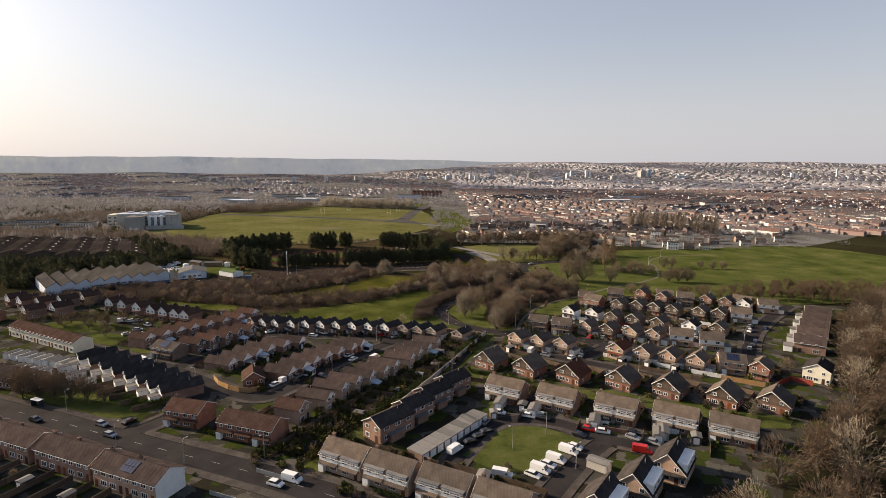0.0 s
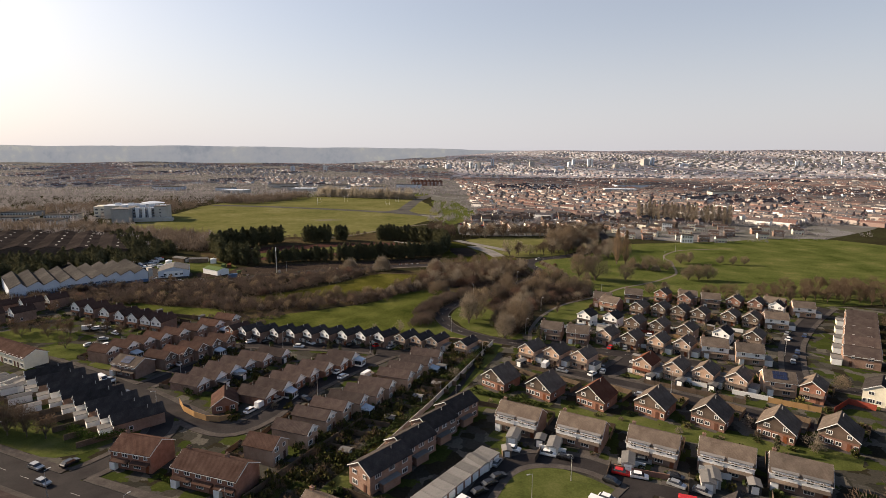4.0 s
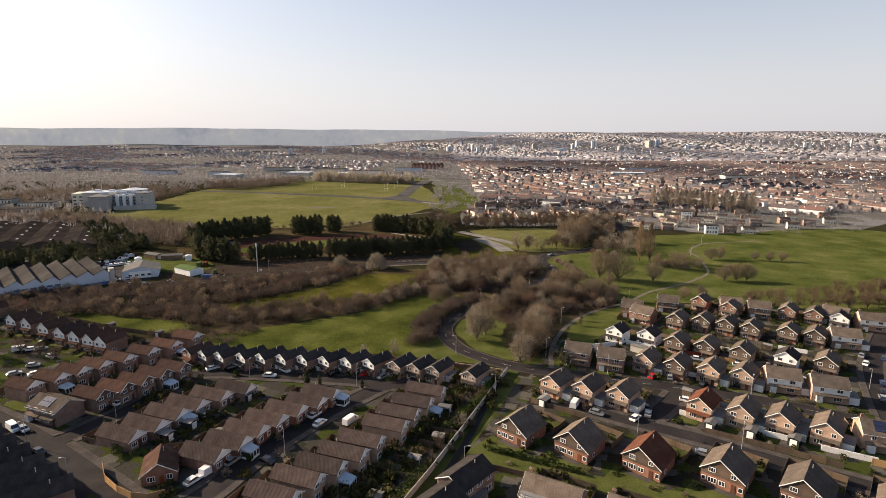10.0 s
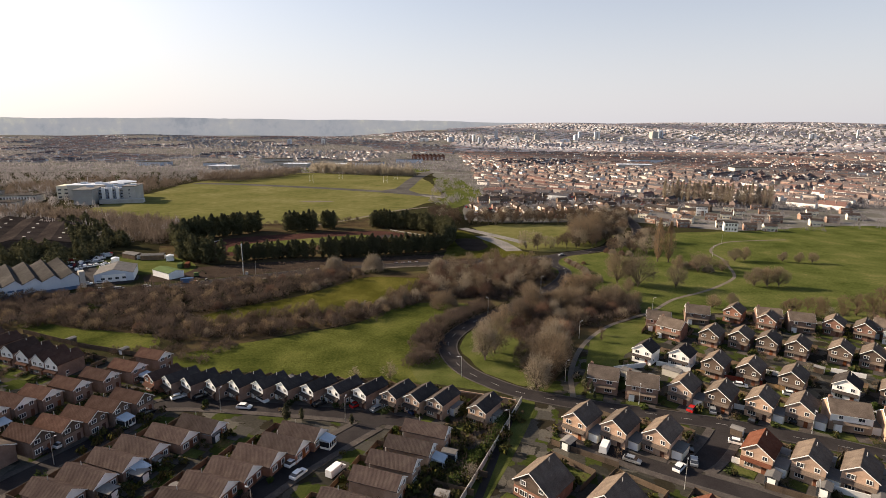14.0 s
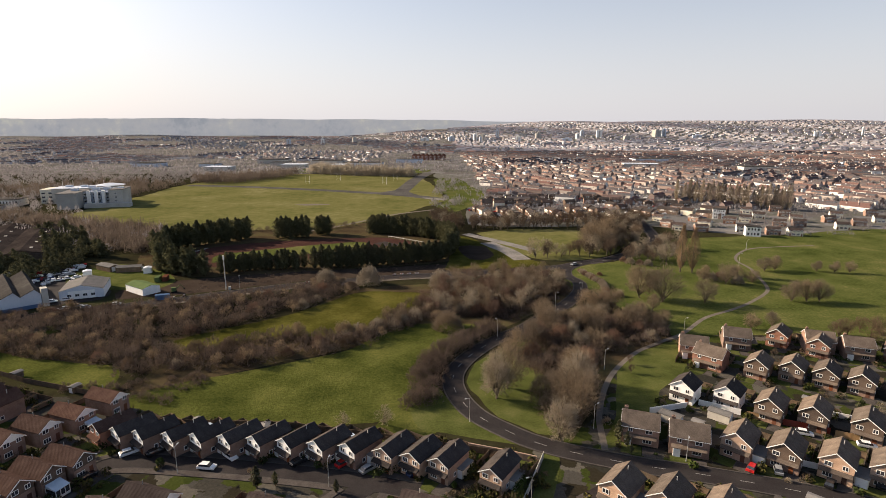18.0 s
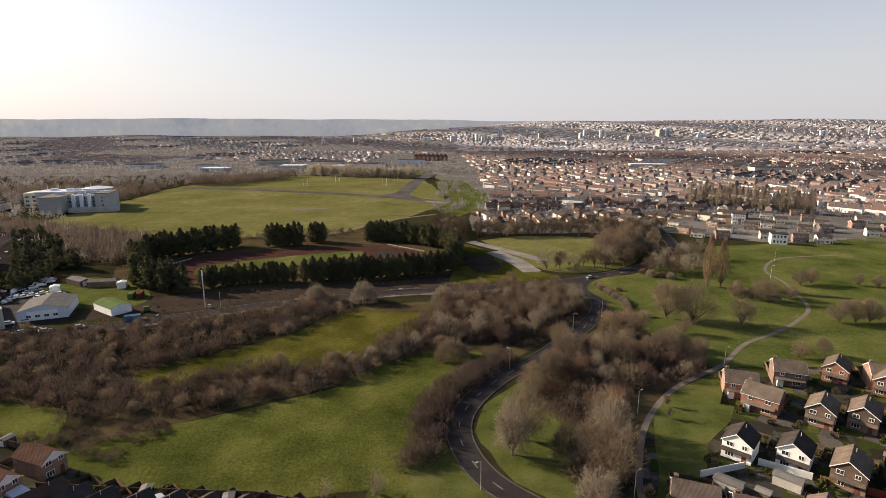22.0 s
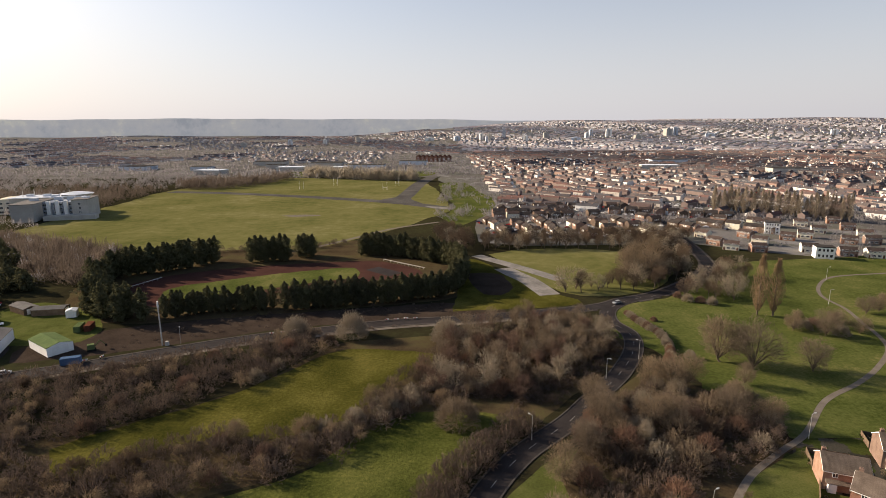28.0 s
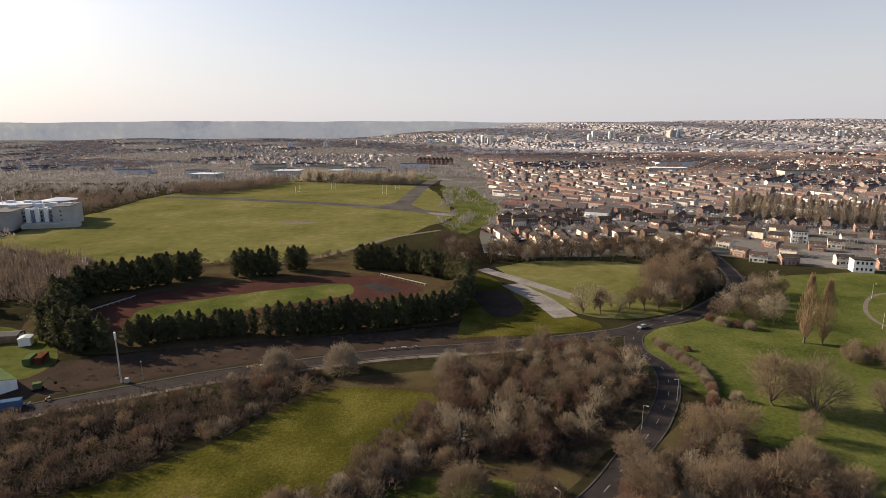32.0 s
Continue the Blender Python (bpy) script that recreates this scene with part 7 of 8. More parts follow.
def container(material, label):
    c = thing("container", label, "container", "containers")
    part("box", MB().box(-3, 3, -1.2, 1.2, 0.1, 2.5), material, c)
    part("door", MB().box(2.98, 3.05, -1.1, 1.1, 0.2, 2.4), material, c)
    for k in range(7):
        part("rib", MB().box(-2.7 + k * 0.85, -2.5 + k * 0.85, -1.25, 1.25, 0.2, 2.5), material, c)
    return c


for x, y, a, mt, lb in [(-142.5, 405, 105, ROOF["red"], "rusty red container beside the huts"), (-146, 404, 105, ROOF["green"], "green container beside the huts"), (-128, 371.6, 20, BLUE, "blue skip container by the road works")]:
    container(mt, lb).matrix_basis = pose(x, y, 0.03, 0, 0, a)
digger = thing("digger", "small green excavator on bare soil", "digger")
part("tracks", MB().box(-1.4, 1.4, -1.1, -0.6, 0, 0.7).box(-1.4, 1.4, 0.6, 1.1, 0, 0.7), RUBBER, digger)
part("cab", MB().box(-1.2, 1.0, -0.9, 0.9, 0.7, 2.5), ROOF["green"], digger)
part("boom", MB().tube((0.9, 0, 1.4), (3.0, 0, 3.6), 0.18, 0.14, 6).tube((3.0, 0, 3.6), (4.6, 0, 1.6), 0.14, 0.1, 6), ROOF["green"], digger)
part("bucket", MB().box(4.3, 5.0, -0.4, 0.4, 1.0, 1.7), RUBBER, digger)
digger.matrix_basis = pose(-128, 383, 0.02, 0, 0, 30)


def barrier():
    b = thing("barrier", "red and white road works barrier", "barrier", "barriers")
    part("board", MB().box(-0.9, 0.9, -0.05, 0.05, 0.55, 1.0), WHITE, b)
    part("stripe", MB().box(-0.5, 0.1, -0.07, 0.07, 0.58, 0.97), CAR["red"], b)
    for s in (-0.7, 0.7):
        part("foot", MB().box(s - 0.05, s + 0.05, -0.3, 0.3, 0, 0.56), RUBBER, b)
    return b


place(barrier, [pose(x, y, 0.08, 0, 0, a) for x, y, a in [(-22, 412, 10), (-18, 412.6, 10), (-14, 413.4, 10), (-10, 413.8, 10), (-58, 400.4, 20), (-62, 398.6, 20), (-66, 397.4, 20), (-55, 403.4, 20), (-124, 373, 30), (-120, 376, 80)]])

BLUEGREY = mat("blue-grey cladding panels", [(0.16, 0.19, 0.24), (0.24, 0.27, 0.32)], 0.2, 2.0, 0.4, 0.05)


def institution():
    b = thing("institution", "pale buff institution with a glazed middle and white roofs", "building")
    for x0, x1, y0, y1, h in ((-13, 0, 0, 30, 17), (-56, -38, -14, 28, 15.5)):
        part("wing", MB().box(x0, x1, y0, y1, 0, h), CONCRETE, b, "plain buff end wing")
        part("wing_roof", MB().box(x0 - 0.4, x1 + 0.4, y0 - 0.4, y1 + 0.4, h, h + 0.6), ROOF["felt"], b)
    part("middle", MB().box(-38, -13, 4, 30, 0, 15), BLUEGREY, b, "blue-grey panelled middle")
    for r in range(4):
        for c in range(6):
            window(b, -36 + c * 4.2, 3.95, 1.2 + r * 3.5, 2.8, 2.0, 0, 2)
        for c in range(5):
            window(b, -56.05, -10 + c * 7.5, 1.2 + r * 3.6, 4.4, 1.8, 270, 3)
        window(b, -6.5, -0.05, 1.2 + r * 3.8, 2.0, 1.6, 0, 2)
    for c in range(3):
        part("stair_bay", MB().box(-34 + c * 7, -31 + c * 7, 1.5, 4.2, 0, 16.5), BRICK["white"], b, "white stair bay")
    part("podium", MB().box(-34, 8, -9, 1, 0, 4), CONCRETE, b, "low buff entrance range")
    part("rear_wing", MB().box(-78, -16, 36, 62, 0, 16), CONCRETE, b)
    part("rear_roof", MB().box(-79, -15, 35, 63, 16, 16.6), SHEET, b, "pale flat roof")
    part("side_wing", MB().box(-92, -58, 44, 70, 0, 15), BRICK["cream"], b, "cream rendered side wing")
    for c in range(5):
        for r in range(3):
            window(b, -89 + c * 6.5, 43.95, 1.6 + r * 4.2, 3.4, 2.0, 0, 2)
    part("rotunda", MB().tube((-26, 52, 0), (-26, 52, 18), 13, 13, 24, True), CONCRETE, b)
    part("rotunda_roof", MB().tube((-26, 52, 18), (-26, 52, 20), 15, 3, 24, True), SHEET, b, "low conical pale roof")
    for c, (x, y) in enumerate([(-30, 20), (-20, 22), (-48, 14), (-6, 16), (-50, 48), (-66, 52), (-40, 40)]):
        part("plant_room", MB().box(x - 3, x + 3, y - 2.5, y + 2.5, 15, 18.6), SHEET, b)
    for x in (-70, -60, -30):
        part("roof_mast", MB().tube((x, 46, 16), (x, 46, 24), 0.3, 0.2, 6), METAL, b)
    b.matrix_basis = pose(-325, 695, 0, 0, 0, 14)


institution()
for k, (x, y, w_, d_, h_) in enumerate([(-440, 640, 44, 22, 6), (-500, 668, 50, 26, 6), (-450, 690, 36, 20, 7), (-575, 700, 60, 30, 6), (-530, 730, 40, 24, 6)]):
    block("institution_block", "long low pale block with flat roof", -w_ / 2, w_ / 2, 0, d_, h_, CONCRETE, GREYROOF, pose(x, y, 0, 0, 0, 12), 1, 12, side=False)
for k, (x, y, w_, d_, h_) in enumerate([(-150, 1290, 80, 40, 9), (-290, 1250, 50, 36, 8), (-240, 1350, 70, 50, 10), (-60, 1420, 60, 30, 9), (-420, 1180, 50, 34, 8), (-380, 1420, 70, 40, 9), (-620, 1300, 60, 40, 8), (-200, 1260, 30, 30, 7), (-340, 1330, 40, 30, 8), (-480, 1290, 36, 30, 7), (430, 1250, 70, 30, 8), (620, 1150, 60, 30, 8), (520, 1420, 80, 40, 9)]):
    block("trading_shed", "pale low warehouse on a trading estate", -w_ / 2, w_ / 2, 0, d_, h_, SHEET if k % 3 == 0 else CONCRETE, SHEET if k % 3 == 1 else GREYROOF, pose(x, y, 0, 0, 0, R.uniform(-12, 6)), 0, 6, "warehouse", False)


# ---- the near town: terraces that can be told apart ----
def simple_pair(wall, roof, label):
    def make():
        t = thing("house_pair", label, "house", "stepped terraces beyond the park")
        part("wall", MB().prism_x([(-3.8, 0), (3.8, 0), (3.8, 4.9), (0, 6.8), (-3.8, 4.9)], -5.4, 5.4), BRICK[wall], t)
        part("roof", MB().prism_x(chevron(7.6, 0, 4.92, 4.92, 6.82, 0.3, 0.14), -5.5, 5.5), ROOF[roof], t)
        for s in (-1, 1):
            part("window", cached("pairwin", lambda: win_mesh(6.4, 1.2, 3, 0.5)), WHITE, t, "", pose(0, s * 3.84, 3.1, 0, 0, 0 if s < 0 else 180))
        return t
    return make


TR = random.Random(8)
runs = [(42, 656, 54, 585), (64, 660, 72, 592), (86, 664, 90, 592), (110, 652, 116, 582), (130, 655, 136, 590), (150, 650, 158, 592), (46, 672, 148, 684), (176, 668, 200, 610), (160, 702, 226, 692), (216, 682, 262, 670), (50, 694, 120, 702), (56, 716, 150, 722), (70, 738, 190, 730), (214, 640, 256, 596), (236, 660, 276, 622)]
kinds = (("dark", "taupe", "dark brick pair in a stepped terrace"), ("dark", "dark", "dark tile-hung pair in a stepped terrace"), ("brown", "dark", "brown pair with slate-grey roof in a terrace"), ("cream", "taupe", "cream rendered pair in a stepped terrace"))
got = {0: [], 1: [], 2: [], 3: []}
lots = []
for k, (a, b, c, d) in enumerate(runs):
    L = math.hypot(c - a, d - b)
    ux, uy = (c - a) / L, (d - b) / L
    n = int(L / 11.5)
    for j in range(n):
        if TR.random() < 0.12:
            continue
        f = (j + 0.5) / n
        turn = 90 if TR.random() < 0.12 else 0
        got[TR.choice((0, 0, 1, 1, 2, 2, 3))].append(pose(a + (c - a) * f + TR.uniform(-1.5, 1.5), b + (d - b) * f + TR.uniform(-1, 1), TR.uniform(-0.8, 0.3), 0, 0, math.degrees(math.atan2(d - b, c - a)) + turn))
    for j in range(int(L / 4.0)):
        if TR.random() < 0.6:
            lots.append((a + ux * j * 4 - uy * TR.choice((-8, 8.5)), b + uy * j * 4 + ux * TR.choice((-8, 8.5)), TR.uniform(0, 180)))
for k, (wl_, rf_, lb_) in enumerate(kinds):
    place(simple_pair(wl_, rf_, lb_), got[k])


def car_lot(name, label, spots_):
    """Far parked cars, each a loose shell of bonnet, cabin and boot."""
    prof = ((-2.1, 0.3), (2.1, 0.3), (2.1, 0.8), (1.1, 0.95), (0.5, 1.45), (-1.3, 1.45), (-1.9, 0.95), (-2.1, 0.8))
    V, Fc = [], []
    for x, y, a_ in spots_:
        c, s_ = math.cos(radians(a_)), math.sin(radians(a_))
        z, o = float(rise(x, y)) + 0.05, len(V)
        for w_ in (-0.85, 0.85):
            V += [(x + px_ * c - w_ * s_, y + px_ * s_ + w_ * c, z + pz) for px_, pz in prof]
        Fc += [tuple(o + j for j in range(8)), tuple(o + 15 - j for j in range(8))] + [(o + j, o + 8 + j, o + 8 + (j + 1) % 8, o + (j + 1) % 8) for j in range(8)]
    me = bpy.data.meshes.new(name)
    me.from_pydata(V, [], Fc)
    tagged(part(name, me, CARSPECK), label, "cars", kind="stuff")


for k in range(70):
    lots.append((TR.uniform(-238, -200), TR.uniform(396, 438), TR.choice((28, 118))))
for k in range(1900):
    y = 700 + 900 * TR.random() ** 1.5
    lots.append((TR.uniform(80, 0.85 * y), y, TR.choice((-38, -30, 50))))
car_lot("far_cars", "cars parked along the far streets", lots)

for k, wl_ in enumerate(("cream", "brown")):
    place(lambda: eave_house(2, 4.8, 6.4, 4.2, 5.9, wall=wl_, roof="taupe", porch=False, stack=False, label=wl_ + " house with low brown roof at the park edge", group="houses beyond the park"),
          [pose(x, y, 0, 0, 0, a) for x, y, a in [(201, 636, -60), (199, 612, -60), (195, 586, -60), (191, 560, -55), (194, 545, -30), (208, 538, -10), (240, 536, -20), (256, 524, -20), (270, 520, -15), (250, 574, -30), (268, 582, -30), (300, 560, -20), (325, 545, -20), (350, 560, -20), (290, 600, -25), (320, 610, -25), (360, 600, -25), (240, 650, -40), (262, 630, -30), (284, 560, -30), (312, 582, -30), (338, 578, -10), (296, 630, -30), (330, 640, -25), (380, 575, -20), (400, 610, -20), (222, 560, -40), (226, 585, -60)]][k::2])
block("flats", "white block of flats with flat roof", -5, 5, -4.5, 4.5, 8.5, BRICK["white"], GREYROOF, pose(254, 600, 0, 0, 0, -25), 3, 5)
block("flats", "white block of flats with flat roof", -5, 5, -4, 4, 7, BRICK["white"], GREYROOF, pose(238, 520, 0, 0, 0, -20), 2, 4)

# ---- the town beyond, and its trees ----
NR = np.random.default_rng(11)


def house_rows(name, label, y0, y1, walls, roofs, along_, across, depth, keep, seed):
    """Streets of pitched terraces on a warped grid, one mesh; every terrace is a loose piece with its chimney stacks."""
    rng = np.random.default_rng(seed)
    Vw, Fw, Vr, Fr = [], [], [], []
    nw = nr = 0
    t0 = radians(-38)
    c0, s0 = math.cos(t0), math.sin(t0)
    span = int(y1 * 1.3 / across)
    for iu in range(-int(y1 / along_) - 2, int(y1 / along_) + 2):
        for iv in range(-span, span):
            u, v = iu * along_ + rng.normal() * 7, iv * across + rng.normal() * across * 0.16
            x, y = u * c0 - v * s0, u * s0 + v * c0
            x, y = x + 26 * math.sin(y / 150), y + 30 * math.sin(x / 170)
            if not (y0 < y < y1 and keep(x, y)) or rng.random() < 0.07:
                continue
            ang = t0 + 0.62 * math.sin(x / 230 + y / 310) + (math.pi / 2 if math.sin(x / 97 + 2) * math.sin(y / 131) > 0.55 else 0) + rng.normal() * 0.05
            c, s = math.cos(ang), math.sin(ang)
            w_, d_ = along_ * rng.uniform(0.22, 0.80), depth * rng.uniform(0.8, 1.15)
            z = float(rise(x, y))
            e = z + rng.uniform(3.8, 5.0)
            r = e + rng.uniform(1.5, 2.4)
            pts = [(x + a * c - b * s, y + a * s + b * c) for a, b in ((-w_ / 2, -d_ / 2), (w_ / 2, -d_ / 2), (w_ / 2, d_ / 2), (-w_ / 2, d_ / 2))]
            m1 = ((pts[0][0] + pts[3][0]) / 2, (pts[0][1] + pts[3][1]) / 2)
            m2 = ((pts[1][0] + pts[2][0]) / 2, (pts[1][1] + pts[2][1]) / 2)
            Vw += [(*p, z - 1) for p in pts] + [(*p, e) for p in pts] + [(*m1, r), (*m2, r)]
            Fw += [(nw, nw + 1, nw + 5, nw + 4), (nw + 1, nw + 2, nw + 6, nw + 5), (nw + 3, nw, nw + 4, nw + 7), (nw + 2, nw + 3, nw + 7, nw + 6), (nw + 5, nw + 6, nw + 9), (nw + 7, nw + 4, nw + 8)]
            nw += 10
            Vr += [(*pts[0], e + 0.05), (*pts[1], e + 0.05), (*m2, r + 0.1), (*m1, r + 0.1), (*pts[3], e + 0.05), (*pts[2], e + 0.05)]
            Fr += [(nr, nr + 1, nr + 2, nr + 3), (nr + 3, nr + 2, nr + 5, nr + 4)]
            nr += 6
            if y < 1500:
                for k in range(int(w_ / 11)):
                    q0 = -w_ / 2 + 5 + 11 * k
                    px_, py_ = x + c * q0, y + s * q0
                    Vw += [(px_ + a, py_ + b, h) for h in (r - 0.6, r + 1.1) for a, b in ((-0.5, -0.4), (0.5, -0.4), (0.5, 0.4), (-0.5, 0.4))]
                    Fw += [(nw, nw + 1, nw + 5, nw + 4), (nw + 1, nw + 2, nw + 6, nw + 5), (nw + 3, nw, nw + 4, nw + 7), (nw + 4, nw + 5, nw + 6, nw + 7)]
                    nw += 8
                if rng.random() < 0.75:
                    for k in range(int(w_ / 9)):
                        q0, o_ = -w_ / 2 + 4 + 9 * k, (d_ / 2 + rng.uniform(1.0, 2.4)) * rng.choice((-1, 1))
                        px_, py_ = x + c * q0 - s * o_, y + s * q0 + c * o_
                        hh = z + rng.uniform(2.2, 3.4)
                        Vw += [(px_ + a * c - b * s, py_ + a * s + b * c, h) for h in (z - 0.5, hh) for a, b in ((-1.6, -1.8), (1.6, -1.8), (1.6, 1.8), (-1.6, 1.8))]
                        Fw += [(nw, nw + 1, nw + 5, nw + 4), (nw + 1, nw + 2, nw + 6, nw + 5), (nw + 3, nw, nw + 4, nw + 7), (nw + 2, nw + 3, nw + 7, nw + 6), (nw + 4, nw + 5, nw + 6, nw + 7)]
                        nw += 8
    mw, mr = bpy.data.meshes.new(name), bpy.data.meshes.new("roofs")
    mw.from_pydata(Vw, [], Fw), mr.from_pydata(Vr, [], Fr)
    t = tagged(part(name, mw, walls), label, "town", kind="stuff")
    part("roofs", mr, roofs, t, "brown, red and grey tiled roofs")


def right_near(x, y):
    return 62 + 0.012 * y < x < 0.88 * y + 60 and not (y < 700 and x < 280) and not (y < 655 and x < 400)


def left_far_town(x, y):
    return -0.88 * y < x <= 62 + 0.012 * y and math.sin(x / 170 + 1) * math.sin(y / 210 + x / 400) < (0.05 if y < 2400 else 0.45)


house_rows("town_houses", "dense terraced streets of pale walls and brown roofs", 640, 2050, TOWNWALL, TOWNROOF, 36, 15.5, 6.2, right_near, 1)
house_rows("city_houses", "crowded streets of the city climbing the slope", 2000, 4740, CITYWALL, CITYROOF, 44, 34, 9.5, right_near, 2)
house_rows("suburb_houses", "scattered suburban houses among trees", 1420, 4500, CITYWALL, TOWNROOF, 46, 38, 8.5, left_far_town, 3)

TUFT = []
for k in range(4):
    TUFT.append(bush_mesh(120 + k, 4, 3.6, 6.5, 1.5, 2))


def far_spots(n, region, lo, hi):
    out = []
    while len(out) < n:
        p = region()
        if p is not None:
            out.append((p[0], p[1], NR.uniform(lo, hi), NR.uniform(0.7, 1.2)))
    return out


def in_polys(polys):
    xs = [p[0] for q_ in polys for p in q_]; ys = [p[1] for q_ in polys for p in q_]
    def f():
        x, y = NR.uniform(min(xs), max(xs)), NR.uniform(min(ys), max(ys))
        return (x, y) if any(inside(x, y, q_) for q_ in polys) else None
    return f


WOODS = [[(-190, 470), (-200, 530), (-330, 592), (-470, 640), (-560, 700), (-700, 720), (-640, 600), (-460, 570), (-300, 555), (-230, 500)], [(-182, 468), (-188, 525), (-215, 543), (-330, 596), (-420, 640), (-520, 640), (-440, 560), (-300, 520), (-240, 478)], [(-300, 1120), (-207, 1085), (-34, 1040), (-20, 1075), (-120, 1100), (-260, 1160)],
         [(-700, 1000), (-420, 930), (-330, 960), (-300, 1100), (-560, 1180)], [(-1050, 760), (-640, 720), (-540, 900), (-700, 1160), (-1150, 1160)], [(16, 640), (40, 700), (12, 760), (-4, 700)], [(0, 770), (40, 830), (36, 1000), (6, 960)], [(-330, 640), (-420, 640), (-520, 760), (-560, 900), (-420, 880), (-415, 720)]]
tagged(part("woodland", spread_mesh("woodland", [bush_mesh(140 + k, 24, 4.4, 8.0, 0.36, 4, 0.55) for k in range(4)], far_spots(2700, in_polys(WOODS), 0.7, 1.25) + far_spots(420, in_polys([[(196, 522), (300, 512), (440, 545), (460, 760), (230, 720)], [(34, 580), (190, 590), (230, 720), (60, 790)]]), 0.45, 0.85), R), FARTREE), "belts of bare woodland round the airfield, greyed as by haze", "woodland", kind="stuff")


NEARWOOD_SHAPE = [bush_mesh(150 + k, 46, 4.4, 8.5, 0.2, 5, 0.5) for k in range(4)]
tagged(part("near_wood", spread_mesh("near_wood", NEARWOOD_SHAPE, far_spots(520, in_polys([[(-184, 466), (-190, 525), (-218, 545), (-333, 602), (-350, 575), (-262, 528), (-226, 480)]]), 0.8, 1.3) + far_spots(380, in_polys([[(-354, 770), (-360, 925), (-520, 960), (-620, 760), (-520, 735), (-420, 765)]]), 0.9, 1.4) + far_spots(420, in_polys([[(-333, 602), (-420, 640), (-520, 640), (-600, 720), (-640, 640), (-460, 560), (-350, 575)]]), 0.9, 1.4), R), NEARWOOD), "dense bare brown wood beside the airfield", "woodland", kind="stuff")
tagged(part("airfield_hedge", spread_mesh("airfield_hedge", NEARWOOD_SHAPE, far_spots(200, in_polys([[(-352, 934), (-300, 925), (-262, 985), (-228, 1075), (-250, 1095), (-312, 1050), (-380, 990)]]), 1.2, 1.9), R), NEARWOOD), "brown bare thicket at the west corner of the airfield", "woodland", kind="stuff")
tagged(part("pale_wood", spread_mesh("pale_wood", NEARWOOD_SHAPE, far_spots(280, in_polys([[(-232, 1132), (-218, 1112), (-120, 1062), (-38, 1036), (-30, 1052), (-120, 1084), (-205, 1140)]]), 1.7, 2.5), R), PALEWOOD), "row of tall pale bare trees at the end of the airfield", "woodland", kind="stuff")


WORKS_WOOD = [[(-345, 392), (-300, 384), (-253, 386), (-214, 400), (-206, 420), (-212, 446), (-236, 442), (-270, 424), (-330, 420)], [(-212, 446), (-238, 452), (-262, 486), (-305, 540), (-292, 552), (-230, 490), (-206, 462)], [(-290, 352), (-262, 340), (-240, 372), (-262, 384), (-300, 380)]]
tagged(part("works_wood", spread_mesh("works_wood", [clump_leaves(260 + k, 480, conifer_shape(10.0, 4.2, 0.03), 0.52) for k in range(3)], far_spots(300, in_polys(WORKS_WOOD), 0.65, 1.15), R), NEEDLE), "dark evergreen wood round the works sheds", "woodland", kind="stuff")
AIR_EDGE = along([(-300, 570), (-262, 545), (-224, 522), (-190, 532), (-150, 548), (-120, 552), (-92, 553), (-66, 574)], 3.0, 2.5, 0.5, 1.0, 1)
tagged(part("airfield_scrub", spread_mesh("airfield_scrub", BUSH, [(x, y, c * 1.6, 1.1) for x, y, c in AIR_EDGE], R), SCRUB), "ragged bare scrub along the airfield edge", "scrub", kind="stuff")


def left_far():
    y = 1150 + 2700 * NR.random() ** 1.4
    return NR.uniform(-0.86 * y, 120), y


def right_far():
    y = 650 + 3600 * NR.random() ** 1.9
    return NR.uniform(40, 0.86 * y), y


tagged(part("far_trees", spread_mesh("far_trees", TUFT, far_spots(9500, left_far, 0.8, 1.6) + far_spots(10000, right_far, 0.4, 0.95), R), FARTREE), "bare trees scattered through the suburbs, greyed as by haze", "trees", kind="stuff")


def tower_block(x, y, w_, d_, h_, mt, label):
    b = thing("tower_block", label, "tower block", "towers on the skyline")
    z = float(rise(x, y)) - 4
    part("shaft", MB().box(-w_ / 2, w_ / 2, -d_ / 2, d_ / 2, 0, h_), mt, b)
    part("plant_room", MB().box(-w_ / 5, w_ / 5, -d_ / 5, d_ / 5, h_, h_ + 4), mt, b)
    part("stair_tower", MB().box(-w_ / 8, w_ / 8, -d_ / 2 - 0.8, -d_ / 2, 3, h_ - 2), CONCRETE, b)
    b.matrix_basis = pose(x, y, z, 0, 0, NR.uniform(-30, 30))


for k, (x, y, w_, h_) in enumerate([(283, 3900, 24, 46), (330, 3850, 30, 48), (300, 3700, 16, 40), (1157, 4000, 40, 52), (1560, 4000, 60, 50), (1620, 4020, 30, 56), (560, 3800, 30, 36), (720, 3950, 34, 42), (860, 3700, 60, 26), (980, 3900, 26, 40), (1280, 3800, 40, 30), (1800, 3900, 60, 26), (2700, 4000, 44, 40), (-520, 3800, 26, 42), (-900, 3600, 24, 40), (-700, 3650, 24, 38), (-1150, 3500, 40, 28), (120, 3900, 40, 34), (-60, 4000, 60, 24), (2100, 3700, 60, 22), (450, 4050, 20, 60), (3100, 4100, 14, 60), (640, 4100, 50, 30), (1060, 4100, 24, 44)]):
    tower_block(x * 0.78, y * 0.78, w_ * 0.75, w_ * 0.45, h_ * 0.8, [BRICK["white"], CONCRETE, SHEET][k % 3], ["white slab tower far off in the town", "pale concrete tower far off in the town", "grey-white office tower far off"][k % 3])


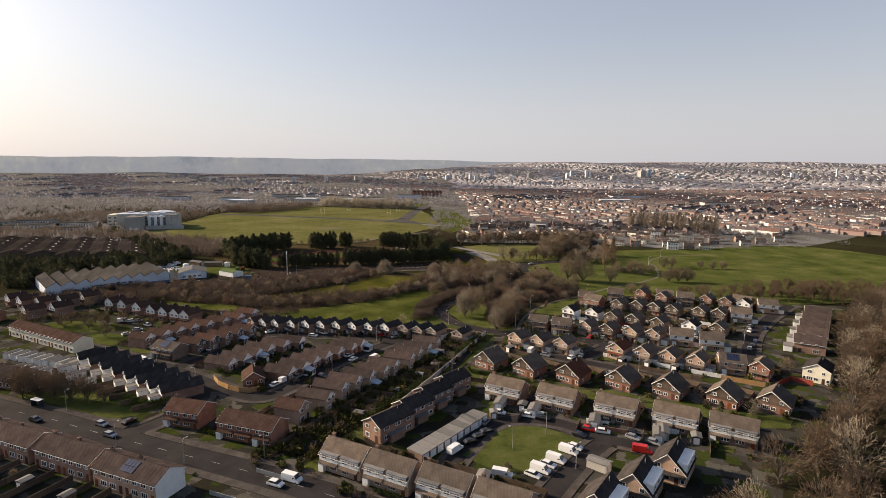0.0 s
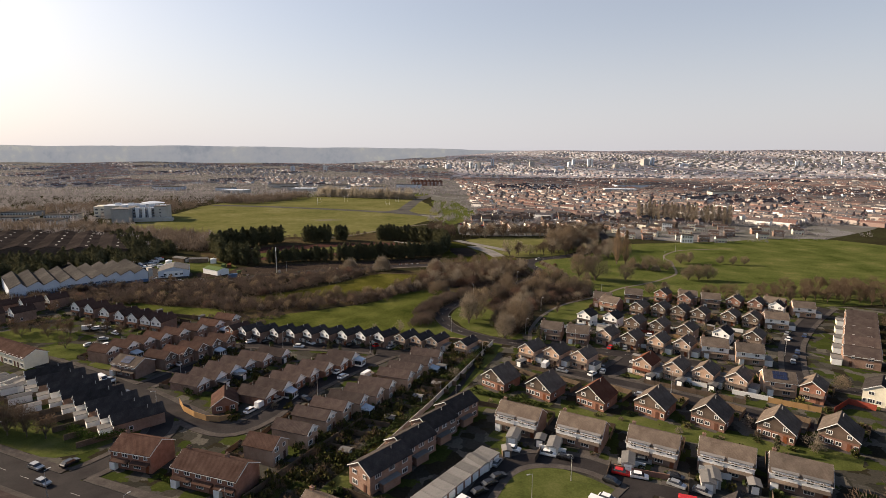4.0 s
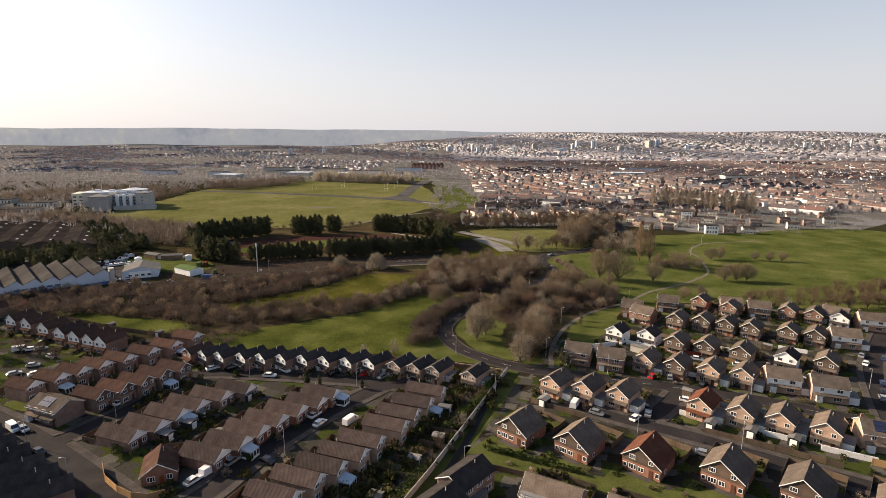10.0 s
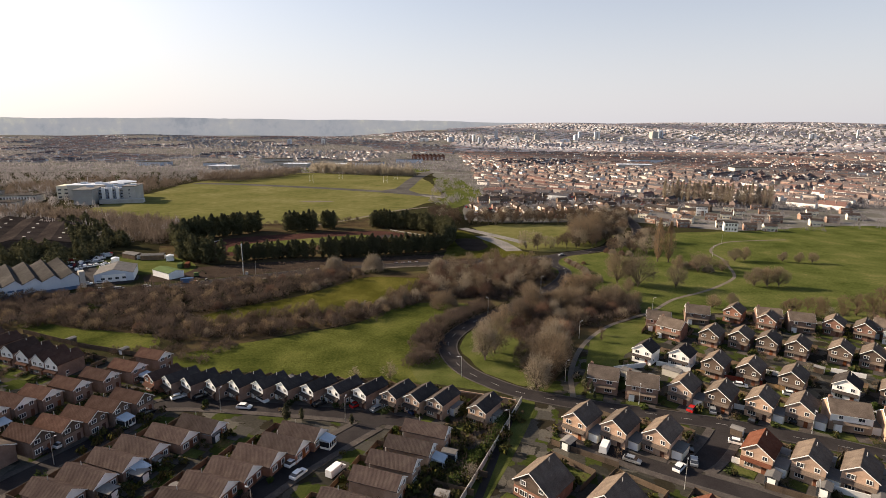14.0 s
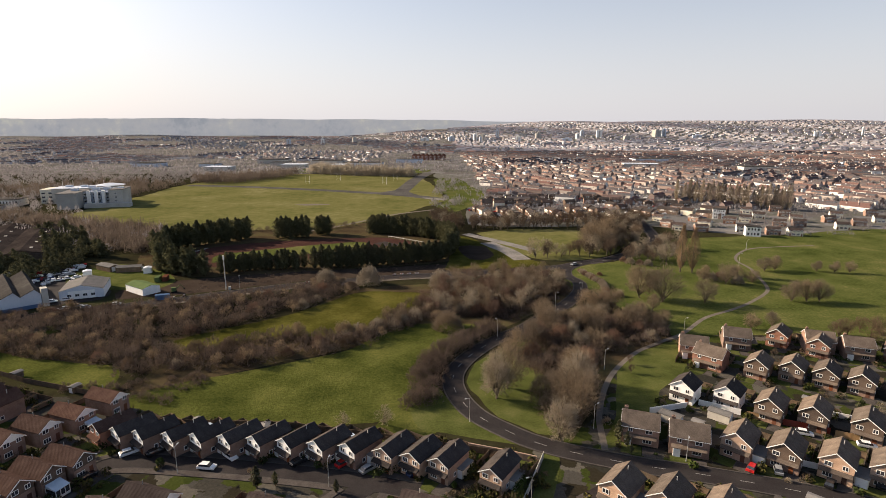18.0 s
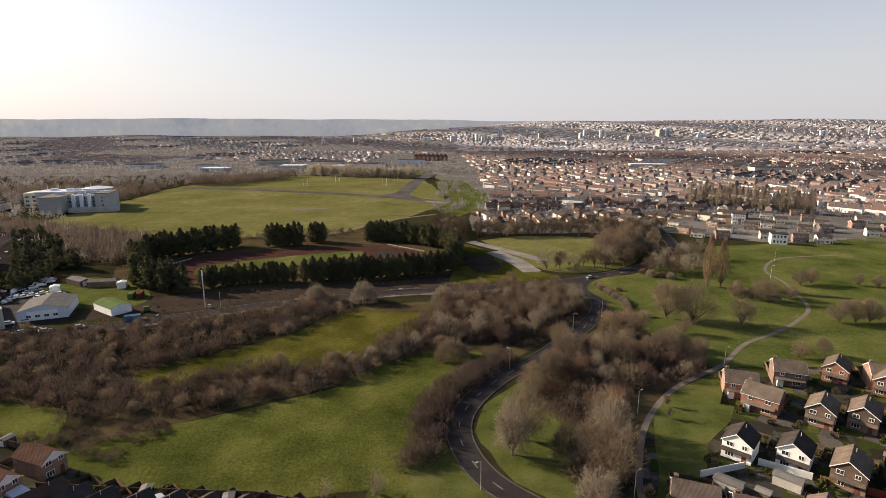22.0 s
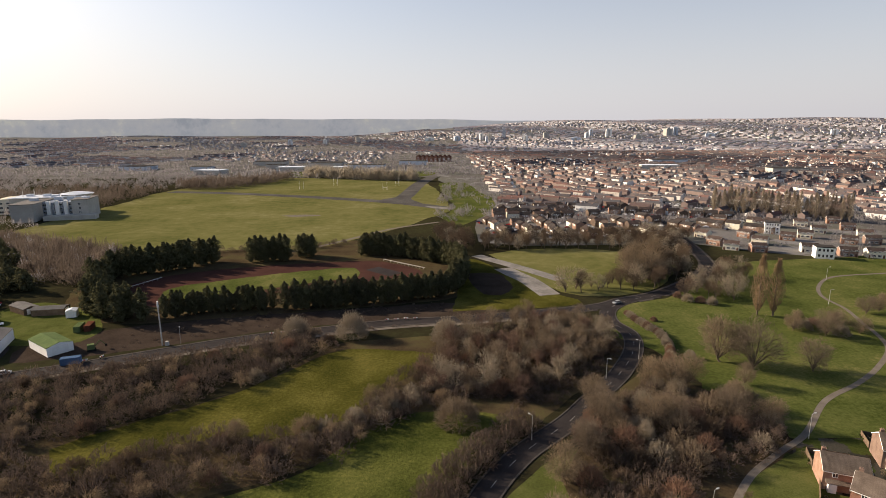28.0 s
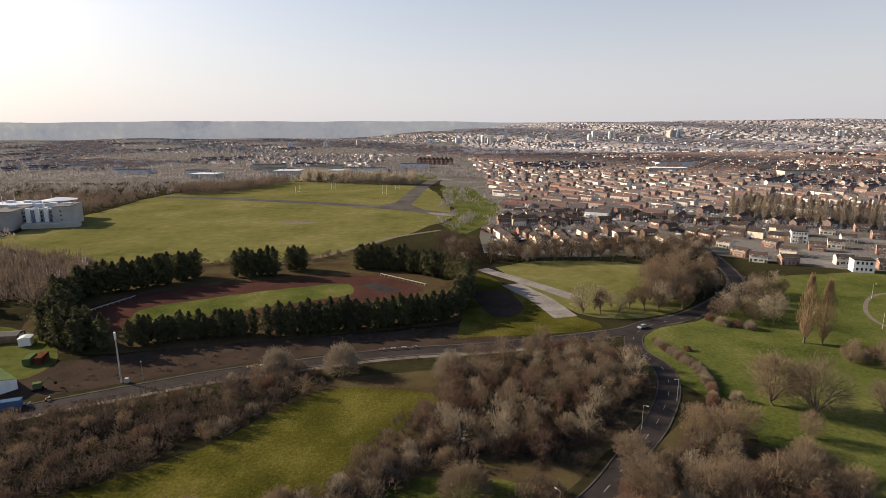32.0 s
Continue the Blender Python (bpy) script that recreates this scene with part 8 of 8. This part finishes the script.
def goal():
    g = thing("goal", "tall white goal posts on the playing field", "goal", "goal posts")
    for x in (-2.8, 2.8):
        part("post", MB().tube((x, 0, 0), (x, 0, 11), 0.14, 0.10, 6, True), WHITE, g)
    part("crossbar", MB().tube((-2.8, 0, 3), (2.8, 0, 3), 0.1, 0.1, 6), WHITE, g)
    return g


place(goal, [pose(-150, 985, 0.03, 0, 0, 20), pose(-186, 930, 0.03, 0, 0, 20), pose(-72, 920, 0.03, 0, 0, 20), pose(-60, 975, 0.03, 0, 0, 20)])
red_row = thing("terrace", "tall red brick gabled terrace beyond the airfield", "terrace")
for k in range(8):
    x0 = k * 11.0
    part("wall", MB().prism_y([(x0, 0), (x0 + 10, 0), (x0 + 10, 11), (x0 + 5, 16), (x0, 11)], 0, 14), BRICK["red"], red_row)
    part("roof", MB().prism_y([(x0 - 0.4, 11), (x0 + 5, 16.1), (x0 + 10.4, 11), (x0 + 10.4, 11.4), (x0 + 5, 16.6), (x0 - 0.4, 11.4)], -0.3, 14.3), ROOF["red"], red_row)
    for r in range(3):
        part("window", cached("redwin", lambda: win_mesh(6.0, 1.8, 3, 0.4)), WHITE, red_row, "", pose(x0 + 5, -0.05, 1.2 + 3.3 * r))
red_row.matrix_basis = pose(-56, 1560, 0, 0, 0, -14)


def rail(label, x0, y0, x1, y1, h, material):
    L = math.hypot(x1 - x0, y1 - y0)
    r_ = thing("rail", label, "rail", "track rails")
    part("top_rail", MB().box(0, L, -0.12, 0.12, h - 0.35, h), material, r_)
    for k in range(int(L / 3) + 1):
        part("post", cached("railpost%d" % int(h * 10), lambda: MB().box(-0.08, 0.08, -0.1, 0.1, 0, h - 0.36).mesh("post")), material, r_, "", pose(k * 3, 0, 0))
    r_.matrix_basis = pose(x0, y0, 0.05, 0, 0, math.degrees(math.atan2(y1 - y0, x1 - x0)))


rail("pale wall-like rail at the end of the track", -34, 519, -8, 497, 1.3, CONCRETE)
rail("pale rail beside the running track", -160, 459, -151, 481, 1.1, METAL)
